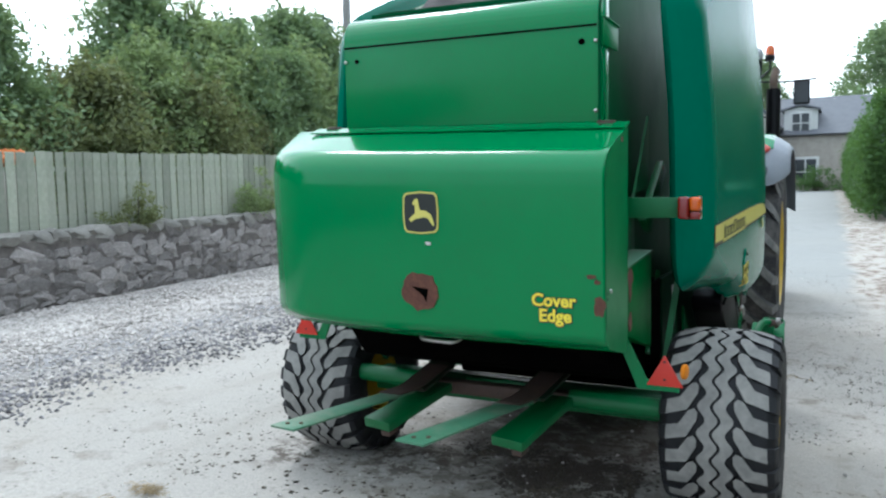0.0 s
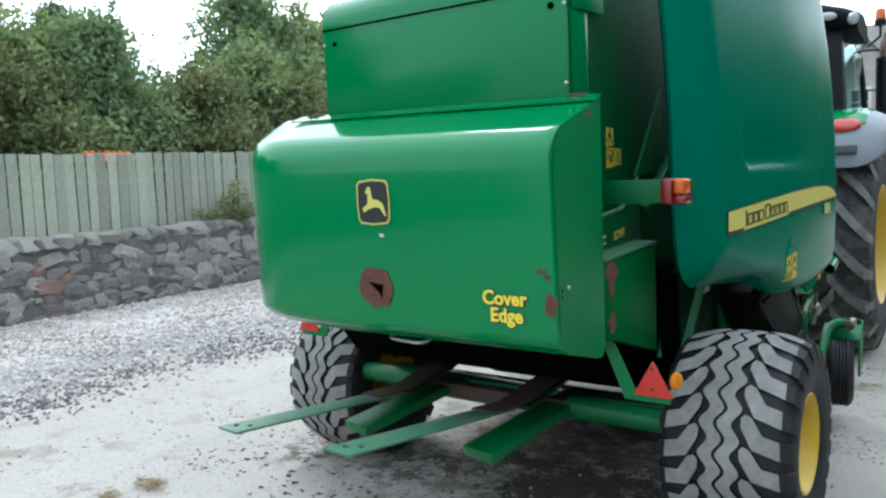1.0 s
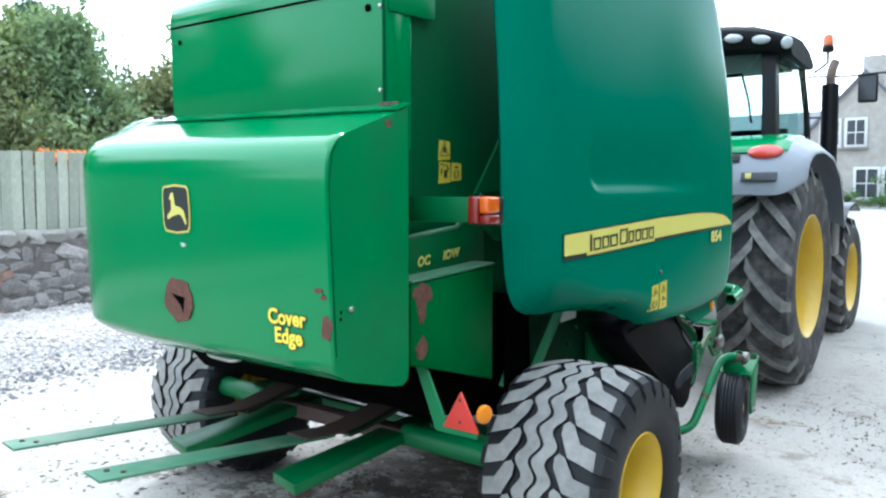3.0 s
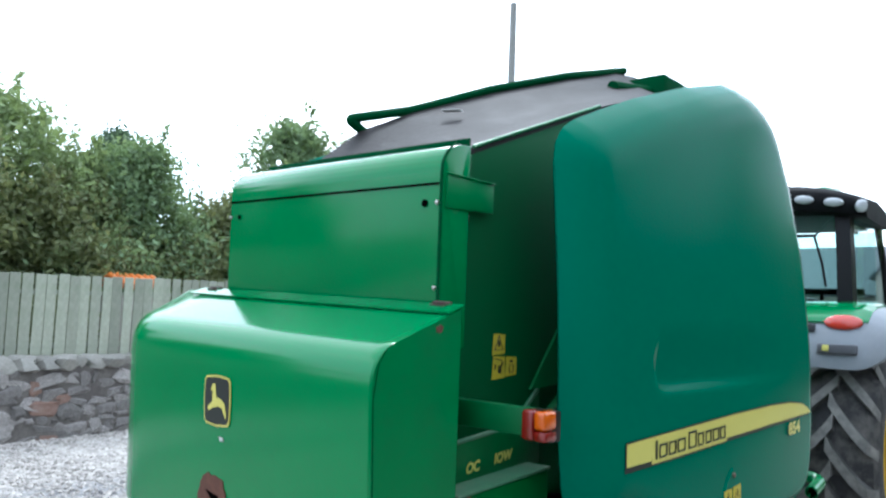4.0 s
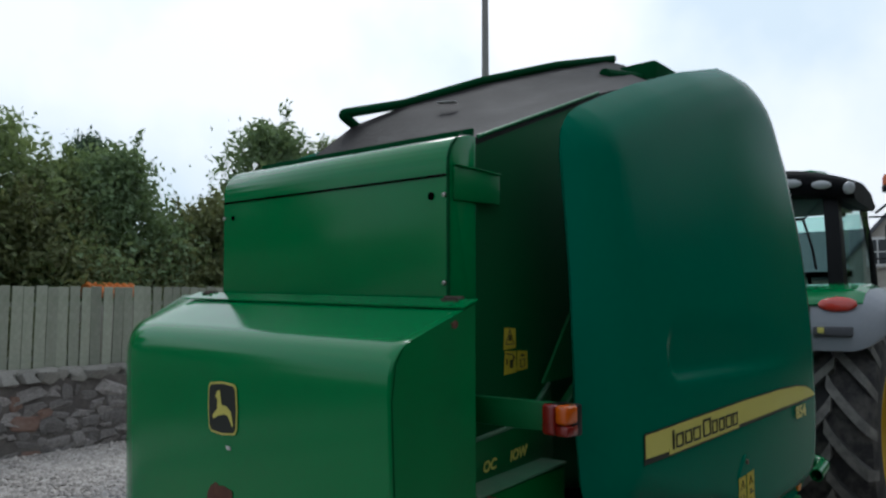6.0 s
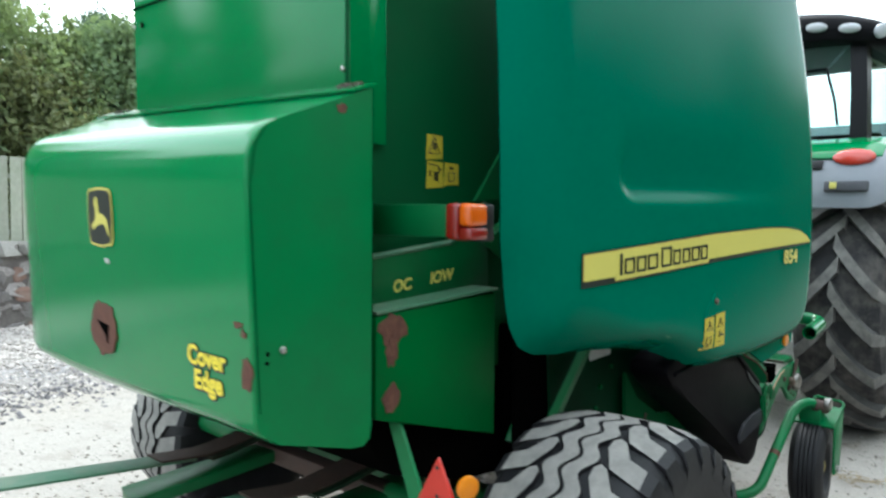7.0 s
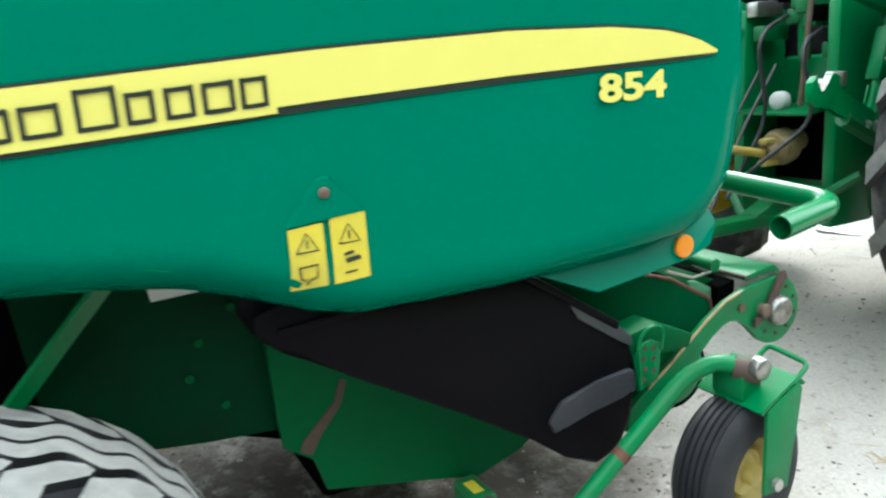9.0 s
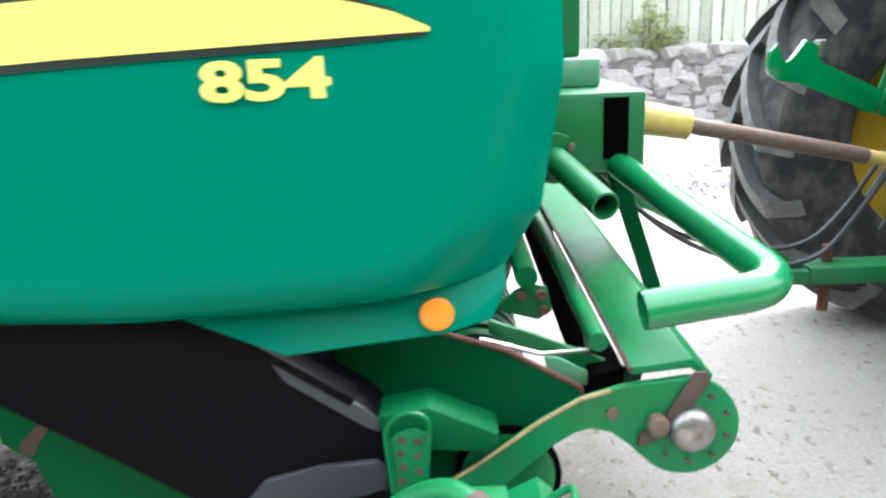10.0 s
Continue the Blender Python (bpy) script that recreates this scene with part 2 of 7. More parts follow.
GRAVEL = mat("loose_gravel", (0.385, 0.350, 0.322), 0.95, grain=20, vary=0.2, bump=0.2, island=0.35)
STRAW = mat("dry_straw", (0.27, 0.20, 0.105), 0.8, grain=30, vary=0.3, bump=0, island=0.35)
DARKGRAVEL = mat("dark_loose_gravel", (0.15, 0.14, 0.145), 0.95, grain=20, vary=0.2, bump=0.2, island=0.5)
DEBRIS = mat("straw_and_mud_crumbs", (0.06, 0.048, 0.034), 0.95, grain=30, vary=0.3, bump=0.2, island=0.5)
MUDCLOD = mat("wet_black_mud", (0.040, 0.030, 0.023), 0.8, grain=40, vary=0.4, bump=0.3)
BARK = mat("bark", (0.07, 0.055, 0.04), 0.9, grain=20, vary=0.35, bump=0.6, bump_scale=25)
HOUSE = mat("granite_house_wall", (0.34, 0.31, 0.275), 0.9, grain=3, vary=0.3, dirt=(0.42, 0.39, 0.355), dirt_amount=0.6, dirt_scale=1.5, bump=0.5, bump_scale=4)
SLATE = mat("slate_roof", (0.10, 0.105, 0.12), 0.6, grain=4, vary=0.25, bump=0.3, bump_scale=5)
WINDOWFRAME = mat("white_window_paint", (0.55, 0.55, 0.54), 0.5, grain=20, vary=0.05, bump=0)
WINDOWDARK = mat("dark_window_pane", (0.03, 0.035, 0.04), 0.08, grain=10, vary=0.2, bump=0)
HOSE = mat("hydraulic_hose", (0.012, 0.012, 0.014), 0.5, grain=60, vary=0.3, bump=0.1)
ORANGEPAINT = mat("orange_digger_paint", (0.55, 0.15, 0.02), 0.5, grain=10, vary=0.15, bump=0.05)


def leaf_mat(name, color, through_color):
    """Leaves: matt above, with some light let through."""
    m = mat(name, color, 0.55, grain=6, vary=0.2, bump=0, island=0.42, spec=0.25)
    n, l = m.node_tree.nodes, m.node_tree.links
    tr = n.new("ShaderNodeBsdfTranslucent")
    tr.inputs["Color"].default_value = (*through_color, 1)
    mx = n.new("ShaderNodeMixShader")
    mx.inputs[0].default_value = 0.38
    l.new(n["Principled BSDF"].outputs[0], mx.inputs[1])
    l.new(tr.outputs[0], mx.inputs[2])
    l.new(mx.outputs[0], n["Material Output"].inputs["Surface"])
    return m


LEAF = leaf_mat("green_leaves", (0.165, 0.235, 0.125), (0.25, 0.34, 0.13))
LEAF_PALE = leaf_mat("pale_green_leaves", (0.225, 0.285, 0.14), (0.32, 0.41, 0.14))
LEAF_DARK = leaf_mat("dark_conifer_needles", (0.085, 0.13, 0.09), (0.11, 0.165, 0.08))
LEAF_BROWN = leaf_mat("reddish_leaves", (0.165, 0.19, 0.09), (0.26, 0.28, 0.10))
HEDGE = leaf_mat("hedge_leaves", (0.075, 0.15, 0.045), (0.11, 0.20, 0.04))


def ground_mat():
    m = bpy.data.materials.new("dusty_gravel_yard")
    m.use_nodes = True
    n, l = m.node_tree.nodes, m.node_tree.links
    b = n["Principled BSDF"]
    tc = n.new("ShaderNodeTexCoord")

    def noise_node(scale, detail=6.0, rough_=0.6):
        k = n.new("ShaderNodeTexNoise")
        k.inputs["Scale"].default_value, k.inputs["Detail"].default_value, k.inputs["Roughness"].default_value = scale, detail, rough_
        l.new(tc.outputs["Object"], k.inputs["Vector"])
        return k.outputs["Fac"]

    def step(value, lo, hi, to=1.0):
        r = n.new("ShaderNodeMapRange")
        r.inputs["From Min"].default_value, r.inputs["From Max"].default_value, r.inputs["To Max"].default_value = lo, hi, to
        l.new(value, r.inputs["Value"])
        return r.outputs[0]

    def mix(fac, a, c):
        k = n.new("ShaderNodeMixRGB")
        l.new(fac, k.inputs[0])
        for i, v in ((1, a), (2, c)):
            if isinstance(v, tuple):
                k.inputs[i].default_value = (*v, 1)
            else:
                l.new(v, k.inputs[i])
        return k.outputs[0]

    def times(a, c):
        k = n.new("ShaderNodeMath")
        k.operation = "MULTIPLY"
        l.new(a, k.inputs[0])
        l.new(c, k.inputs[1])
        return k.outputs[0]

    def stretched(scale, sx, sy, detail=5.0):
        mp = n.new("ShaderNodeMapping")
        mp.inputs["Scale"].default_value = (sx, sy, 1)
        l.new(tc.outputs["Object"], mp.inputs["Vector"])
        k = n.new("ShaderNodeTexNoise")
        k.inputs["Scale"].default_value, k.inputs["Detail"].default_value, k.inputs["Roughness"].default_value = scale, detail, 0.6
        l.new(mp.outputs[0], k.inputs["Vector"])
        return k.outputs["Fac"]

    def near_spot(x, y, r):
        d = n.new("ShaderNodeVectorMath")
        d.operation = "DISTANCE"
        d.inputs[1].default_value = (x, y, 0)
        l.new(tc.outputs["Object"], d.inputs[0])
        return step(d.outputs["Value"], r, r * 0.25)

    base = mix(noise_node(1.1), (0.320, 0.294, 0.264), (0.440, 0.404, 0.364))
    base = mix(step(noise_node(70, 3), 0.35, 0.7), base, (0.285, 0.264, 0.240))
    # wheel smears along the yard
    base = mix(step(stretched(1.0, 1.9, 0.28), 0.52, 0.70, 0.3), base, (0.235, 0.208, 0.172))
    # brownish crumbs and damp stains
    base = mix(times(step(noise_node(22, 4), 0.58, 0.66, 0.8), step(noise_node(0.8, 4), 0.40, 0.58)), base, (0.085, 0.068, 0.050))
    base = mix(times(step(noise_node(3.2, 6), 0.54, 0.64, 0.65), step(noise_node(0.6, 3), 0.43, 0.60)), base, (0.150, 0.126, 0.098))
    base = mix(step(noise_node(0.35, 4), 0.48, 0.68, 0.6), base, (0.30, 0.262, 0.212))
    # trodden mud behind the baler; the last two spots also paint shade under it
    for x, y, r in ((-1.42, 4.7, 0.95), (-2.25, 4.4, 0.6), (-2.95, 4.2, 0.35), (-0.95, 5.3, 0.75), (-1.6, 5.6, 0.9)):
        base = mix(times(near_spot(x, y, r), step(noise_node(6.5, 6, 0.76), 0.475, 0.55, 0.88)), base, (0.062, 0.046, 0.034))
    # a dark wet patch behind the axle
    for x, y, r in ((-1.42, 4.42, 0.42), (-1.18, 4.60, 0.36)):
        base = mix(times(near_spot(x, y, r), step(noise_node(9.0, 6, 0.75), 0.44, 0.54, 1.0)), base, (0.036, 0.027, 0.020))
    # trampled muddy ground, darkened further to paint in the machine's shade
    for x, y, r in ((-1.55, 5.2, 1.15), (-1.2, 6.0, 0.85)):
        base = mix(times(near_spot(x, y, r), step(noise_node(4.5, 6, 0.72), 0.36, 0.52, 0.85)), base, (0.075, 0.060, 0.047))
    sep = n.new("ShaderNodeSeparateXYZ")
    l.new(tc.outputs["Object"], sep.inputs[0])
    # smoother grey lane ahead, with a sandy verge strewn with brown litter
    ahead = step(sep.outputs["Y"], 9.0, 13.0, 0.75)
    base = mix(ahead, base, mix(noise_node(0.9), (0.225, 0.232, 0.226), (0.30, 0.305, 0.295)))
    side = n.new("ShaderNodeMath")
    side.operation = "MULTIPLY_ADD"
    l.new(noise_node(1.1), side.inputs[0])
    side.inputs[1].default_value = 0.7
    l.new(sep.outputs["X"], side.inputs[2])
    litter = mix(step(noise_node(5.0, 6, 0.7), 0.47, 0.60), (0.40, 0.365, 0.325), (0.17, 0.125, 0.095))
    base = mix(times(step(side.outputs[0], 0.62, 0.85), step(sep.outputs["Y"], 8.0, 11.0)), base, litter)
    # the strip of coarse stones along the wall
    edge = n.new("ShaderNodeMath")
    edge.operation = "MULTIPLY_ADD"
    l.new(noise_node(1.3), edge.inputs[0])
    edge.inputs[1].default_value = 1.2
    l.new(sep.outputs["X"], edge.inputs[2])
    strip = step(edge.outputs[0], -5.2, -5.9)
    dark_band = step(edge.outputs[0], -6.7, -5.9)
    vor = n.new("ShaderNodeTexVoronoi")
    vor.inputs["Scale"].default_value = 24
    l.new(tc.outputs["Object"], vor.inputs["Vector"])
    stones = mix(step(vor.outputs["Color"], 0.1, 0.9), (0.22, 0.20, 0.185), (0.48, 0.445, 0.412))
    stones = mix(dark_band, stones, mix(step(vor.outputs["Color"], 0.1, 0.9), (0.10, 0.095, 0.098), (0.30, 0.29, 0.29)))
    base = mix(strip, base, stones)
    # unseen dark soil and short grass, added past the yard to dim panel reflections
    far = n.new("ShaderNodeMath")
    far.operation = "MULTIPLY_ADD"
    l.new(noise_node(1.7), far.inputs[0])
    far.inputs[1].default_value = 0.8
    l.new(sep.outputs["X"], far.inputs[2])
    base = mix(step(far.outputs[0], 3.1, 3.5), base, mix(noise_node(9.0), (0.07, 0.06, 0.04), (0.045, 0.075, 0.025)))
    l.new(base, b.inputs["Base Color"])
    b.inputs["Roughness"].default_value = 0.92
    b.inputs["Specular IOR Level"].default_value = 0.25
    bn = n.new("ShaderNodeBump")
    bn.inputs["Strength"].default_value = 0.45
    bn.inputs["Distance"].default_value = 0.012
    l.new(noise_node(45, 5, 0.7), bn.inputs["Height"])
    l.new(bn.outputs[0], b.inputs["Normal"])
    return m


YARD = ground_mat()


# ---- mesh helpers ----
def empty(name, x=0, y=0, z=0, rz=0):
    ob = new(name)
    ob.empty_display_size = 0.1
    ob.matrix_basis = pose(x, y, z, 0, 0, rz)
    return ob


def finish(bm, smooth=35):
    bmesh.ops.recalc_face_normals(bm, faces=bm.faces)
    for f in bm.faces:
        f.smooth = True
    for e in bm.edges:
        e.smooth = len(e.link_faces) == 2 and e.calc_face_angle(9) < radians(smooth)


def part(name, bm, material, parent=None, label="", smooth=35):
    """Link a bmesh as one mesh object under a thing or a part."""
    finish(bm, smooth)
    me = bpy.data.meshes.new(name)
    bm.to_mesh(me)
    bm.free()
    for k in material if isinstance(material, (list, tuple)) else [material]:
        me.materials.append(k)
    ob = new(name, me)
    ob.parent = parent
    if label:
        tagged(ob, label)
    return ob


def block(x0, x1, y0, y1, z0, z1, bevel=0.0, bm=None, m=None, segs=2):
    bm2 = bmesh.new()
    bmesh.ops.create_cube(bm2, size=1, matrix=Matrix.Translation(((x0 + x1) / 2, (y0 + y1) / 2, (z0 + z1) / 2)) @ Matrix.Diagonal((x1 - x0, y1 - y0, z1 - z0, 1)))
    if bevel:
        bmesh.ops.bevel(bm2, geom=bm2.edges[:], offset=bevel, segments=segs, affect="EDGES", profile=0.5)
    return joined(bm, bm2, m)


def joined(bm, bm2, m=None):
    """bm2 moved by m and added to bm, if there is one."""
    if m is not None:
        bm2.transform(m)
    if bm is None:
        return bm2
    vs = {v: bm.verts.new(v.co) for v in bm2.verts}
    for f in bm2.faces:
        try:
            g = bm.faces.new([vs[v] for v in f.verts])
            g.material_index = f.material_index
        except ValueError:
            pass
    bm2.free()
    return bm


def tube(points, r, seg=12, bm=None, hollow=0.0, close=True):
    """A round bar or pipe along points. hollow: wall thickness, which leaves the ends open."""
    bm = bm or bmesh.new()
    pts = [Vector(p) for p in points]

    def run(rad):
        rings = []
        last = None
        for i, p in enumerate(pts):
            d = (pts[min(i + 1, len(pts) - 1)] - pts[max(i - 1, 0)]).normalized()
            if last is None:
                u = d.orthogonal().normalized()
            else:
                u = (last - d * last.dot(d)).normalized()
            last = u
            w = d.cross(u)
            rad_i = rad[i] if isinstance(rad, (list, tuple)) else rad
            rings.append([bm.verts.new(p + rad_i * (u * math.cos(a) + w * math.sin(a))) for a in [k * math.tau / seg for k in range(seg)]])
        for a, c in zip(rings, rings[1:]):
            for k in range(seg):
                bm.faces.new((a[k], a[(k + 1) % seg], c[(k + 1) % seg], c[k]))
        return rings

    outer = run(r)
    if hollow:
        inner = run(r - hollow)
        for o, i in ((outer[0], inner[0]), (outer[-1], inner[-1])):
            for k in range(seg):
                bm.faces.new((o[k], o[(k + 1) % seg], i[(k + 1) % seg], i[k]))
    elif close:
        bm.faces.new(outer[0])
        bm.faces.new(outer[-1])
    return bm


def curve(points, r=0.12, n=6):
    """The points with rounded corners of radius r."""
    pts = [Vector(p) for p in points]
    out = [pts[0]]
    for a, b, c in zip(pts, pts[1:], pts[2:]):
        ra = min(r, (a - b).length * 0.49, (c - b).length * 0.49)
        p, q = b + (a - b).normalized() * ra, b + (c - b).normalized() * ra
        for k in range(n + 1):
            t = k / n
            out.append(p * (1 - t) ** 2 + b * 2 * t * (1 - t) + q * t * t)
    out.append(pts[-1])
    return out


def plate(outline, axis, at, thick, bevel=0.0, bm=None, holes=()):
    """A flat sheet cut to an outline. axis x: outline in (y, z); y: in (x, z); z: in (x, y)."""
    b2 = bmesh.new()

    def put(p, d):
        return {"x": (d, p[0], p[1]), "y": (p[0], d, p[1]), "z": (p[0], p[1], d)}[axis]

    lo = [b2.verts.new(put(p, at)) for p in outline]
    hi = [b2.verts.new(put(p, at + thick)) for p in outline]
    n = len(outline)
    b2.faces.new(lo)
    b2.faces.new(hi[::-1])
    for i in range(n):
        b2.faces.new((lo[i], lo[(i + 1) % n], hi[(i + 1) % n], hi[i]))
    if bevel:
        bmesh.ops.bevel(b2, geom=b2.edges[:], offset=bevel, segments=2, affect="EDGES", profile=0.5)
    return joined(bm, b2)


def strip(profile, x0, x1, thick, bm=None, nx=1):
    """A bent sheet: the (y, z) profile carried from x0 to x1, with thickness to its left side."""
    b2 = bmesh.new()
    pts = [Vector((0, *p)) for p in profile]
    off = []
    for i, p in enumerate(pts):
        d = (pts[min(i + 1, len(pts) - 1)] - pts[max(i - 1, 0)]).normalized()
        off.append(p + thick * Vector((0, -d.z, d.y)))
    rows = []
    for k in range(nx + 1):
        x = x0 + (x1 - x0) * k / nx
        rows.append([b2.verts.new((x, p.y, p.z)) for p in pts] + [b2.verts.new((x, p.y, p.z)) for p in off[::-1]])
    n = len(rows[0])
    for a, c in zip(rows, rows[1:]):
        for i in range(n):
            b2.faces.new((a[i], a[(i + 1) % n], c[(i + 1) % n], c[i]))
    b2.faces.new(rows[0])
    b2.faces.new(rows[-1][::-1])
    return joined(bm, b2)


def lathe(profile, seg=48, bm=None, axis="x", m=None):
    """Rings of (along, radius) turned round the x axis."""
    b2 = bmesh.new()
    rings = []
    for a, r in profile:
        rings.append([b2.verts.new((a, r * math.cos(k * math.tau / seg), r * math.sin(k * math.tau / seg))) for k in range(seg)] if r > 1e-5 else [b2.verts.new((a, 0, 0))])
    for p, q in zip(rings, rings[1:]):
        for k in range(seg):
            if len(p) == 1 and len(q) == 1:
                continue
            if len(p) == 1:
                b2.faces.new((p[0], q[k], q[(k + 1) % seg]))
            elif len(q) == 1:
                b2.faces.new((p[k], q[0], p[(k + 1) % seg]))
            else:
                b2.faces.new((p[k], q[k], q[(k + 1) % seg], p[(k + 1) % seg]))
    if m is not None:
        b2.transform(m)
    return joined(bm, b2)


def disc(center, r, thick, axis="y", seg=24, bm=None, dome=0.0):
    """A round disc or a domed cap that faces along the axis."""
    prof = [(0, 0), (0, r)] + [(thick + dome * math.sin(k * math.pi / 10), r * math.cos(k * math.pi / 10)) for k in range(6)] if dome else [(0, 0), (0, r), (thick, r), (thick, 0)]
    turn = {"x": pose(*center), "-x": pose(*center, 0, 0, 180), "y": pose(*center, 0, 0, 90), "-y": pose(*center, 0, 0, -90), "z": pose(*center, 0, -90, 0)}[axis]
    return lathe(prof, seg, bm, m=turn)


def text_mesh(body, size, grow=0.034):
    """The strokes of a word as a flat mesh in its own x, z plane, set on its left end."""
    cu = bpy.data.curves.new("lettering", "FONT")
    cu.body, cu.size, cu.extrude, cu.offset = body, size, 0.0007, size * grow
    cu.space_line = 0.72
    cu.align_x = "CENTER"
    cu.resolution_u = 4
    ob = bpy.data.objects.new("lettering", cu)
    scene.collection.objects.link(ob)
    dg = bpy.context.evaluated_depsgraph_get()
    bm = bmesh.new()
    bm.from_mesh(ob.evaluated_get(dg).to_mesh())
    bpy.data.objects.remove(ob)
    return bm


def smoothstep(a, b, x):
    t = max(0.0, min(1.0, (x - a) / (b - a)))
    return t * t * (3 - 2 * t)


# ---- ground ----
def gz(x, y):
    ahead = 0.036 * max(0.0, y - 5.6) ** 2 / (max(0.0, y - 5.6) + 1.3)
    wall_side = min(1.6, max(0.0, 0.09 + 0.019 * (y - 6)))
    s = smoothstep(-4.5, -9.0, x)
    return ahead * (1 - s) + max(wall_side, 0) * s


def build_ground():
    def axis_steps(lo, hi, fine_lo, fine_hi, fine, coarse):
        out, v = [], lo
        while v < hi:
            out.append(v)
            v += fine if fine_lo <= v < fine_hi else coarse
        return out + [hi]

    xs = [-3000, -300, -80] + axis_steps(-30, 30, -12, 5, 0.22, 2.0) + [80, 300, 3000]
    ys = [-3000, -300, -80] + axis_steps(-30, 60, 0, 16, 0.22, 2.0) + [120, 300, 3000]
    bm = bmesh.new()
    grid = []
    for y in ys:
        row = []
        for x in xs:
            near = smoothstep(30, 15, abs(x + 3)) * smoothstep(40, 18, abs(y - 6))
            z = gz(x, min(y, 46)) + near * 0.012 * noise.noise((x * 0.9, y * 0.9, 0)) + near * smoothstep(-5, -6.2, x) * 0.02 * noise.noise((x * 4, y * 4, 5))
            row.append(bm.verts.new((x, y, z)))
        grid.append(row)
    for a, c in zip(grid, grid[1:]):
        for i in range(len(xs) - 1):
            bm.faces.new((a[i], a[i + 1], c[i + 1], c[i]))
    ob = part("ground", bm, YARD, smooth=180)
    tagged(ob, "pale grey dusty gravel yard with crumbs of mud and straw", "ground", kind="structure")


build_ground()

# ---- round baler ----
BX = -1.58
baler = tagged(empty("round_baler", BX, 4.5, 0), "green round hay baler with rust spots, parked behind a tractor", "baler")
BODY = Matrix.Translation((0, -4.5, 0))


def bpart(name, bm, material, label="", parent=None, smooth=35):
    """A part of the baler; its mesh is written in metres along the yard and from the baler's middle line."""
    bm.transform(BODY)
    return part(name, bm, material, parent or baler, label, smooth)


def arc(cy, cz, r, a0, a1, n=8):
    return [(cy + r * math.cos(radians(a0 + (a1 - a0) * k / n)), cz + r * math.sin(radians(a0 + (a1 - a0) * k / n))) for k in range(n + 1)]


def tilted(bm, lift=0.0, slope=-0.030):
    """The hood and the housing hang a little lower on their right side."""
    for v in bm.verts:
        v.co.z += lift + slope * v.co.x
    return bm


def build_rear_hood():
    prof = [(3.765, 0.965), (3.758, 0.925), (3.735, 0.908), (3.69, 0.912), (3.46, 0.972)] + arc(3.450, 1.045, 0.055, 250, 182, 5) + [(3.372, 1.62)] + arc(3.50, 1.655, 0.128, 172, 105, 7) + [(3.765, 1.885)]
    bm = bmesh.new()
    xs = [0.795, 0.789] + [0.75 - 0.1 * k for k in range(14)] + [-0.62, -0.68, -0.74, -0.79, -0.83, -0.865, -0.89, -0.905, -0.91]
    rows = []
    for x in xs:
        back = 0.16 * (max(0.0, -0.58 - x) / 0.33) ** 2
        dent = 0.0015 * noise.noise((x * 2.5, 0, 3))
        inset = 0.006 if x > 0.79 else 0.0
        rows.append([bm.verts.new((x, y + back * (3.765 - y) / 0.39 + inset * (3.765 - y) / 0.39 + dent, z + (0.028 * smoothstep(-0.2, -0.9, x) if z < 1.3 else (0.014 - 0.030 * x) * smoothstep(1.3, 1.80, z)))) for y, z in prof])
    for a, c in zip(rows, rows[1:]):
        for k in range(len(prof)):
            bm.faces.new((a[k], a[(k + 1) % len(prof)], c[(k + 1) % len(prof)], c[k]))
    # the end faces get the darker green, so their shade is in the colour
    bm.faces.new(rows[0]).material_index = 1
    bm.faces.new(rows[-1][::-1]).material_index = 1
    hood = bpart("rear_hood", bm, [GREEN, SHADEGREEN], "glossy green sheet hood with rust round its latch hole")
    # pressed rim along the open side of the hood
    bpart("hood_rim", tilted(strip([(3.700, 1.8675), (3.775, 1.894)], -0.80, 0.80, 0.006), 0.014), GREEN, parent=hood)
    bpart("seam", block(-0.79, 0.79, 3.7664, 3.772, 0.92, 1.875), DARK, parent=hood)
    for sx in (-0.70, 0.70):
        hb = block(sx - 0.035, sx + 0.035, 3.745, 3.765, 1.888, 1.897, 0.003)
        tube([(sx - 0.04, 3.775, 1.9), (sx + 0.04, 3.775, 1.9)], 0.007, 8, hb)
        for d in (-0.02, 0.02):
            disc((sx + d, 3.755, 1.8965), 0.008, 0.005, "z", 8, hb)
        bpart("hinge", tilted(hb, 0.014), DARKRUST, "rusty hinge", hood)
    # latch hole with its ring of rust
    rng = random.Random(4)
    ring = [(0.087 * (1 + rng.uniform(-0.12, 0.12)) * math.cos(a) * 1.02 - 0.012, 1.180 + 0.082 * (1 + rng.uniform(-0.12, 0.12)) * math.sin(a)) for a in [k * math.tau / 22 for k in range(22)]]
    rb = plate([(x, z) for x, z in ring], "y", 3.3845, 0.006)
    bpart("rust_patch", rb, RUST, "brown rust round the latch hole", hood)
    bpart("latch_hole", plate([(-0.052, 1.200), (0.028, 1.190), (0.018, 1.135), (0.003, 1.160)], "y", 3.3825, 0.002), DARK, "dark torn latch hole", hood)
    bpart("chip", plate([(0.02, 1.395), (0.045, 1.393), (0.048, 1.383), (0.03, 1.38)], "y", 3.3765, 0.004), WHITE, "white paint chip", hood)
    # the maker's badge: a dark shield with a yellow line and a plain yellow figure
    def shield(s):
        return [(0.004 + s * x, 1.520 + s * z) for x, z in ((-0.082, 0.07), (-0.07, 0.084), (0, 0.09), (0.07, 0.084), (0.082, 0.07), (0.086, 0.0), (0.082, -0.068), (0.07, -0.085), (0, -0.092), (-0.07, -0.085), (-0.082, -0.068), (-0.086, 0.0))]
    tilt = Matrix.Translation((0, 3.3735, 1.512)) @ pose(0, 0, 0, 2.1) @ Matrix.Translation((0, 0, -1.512))
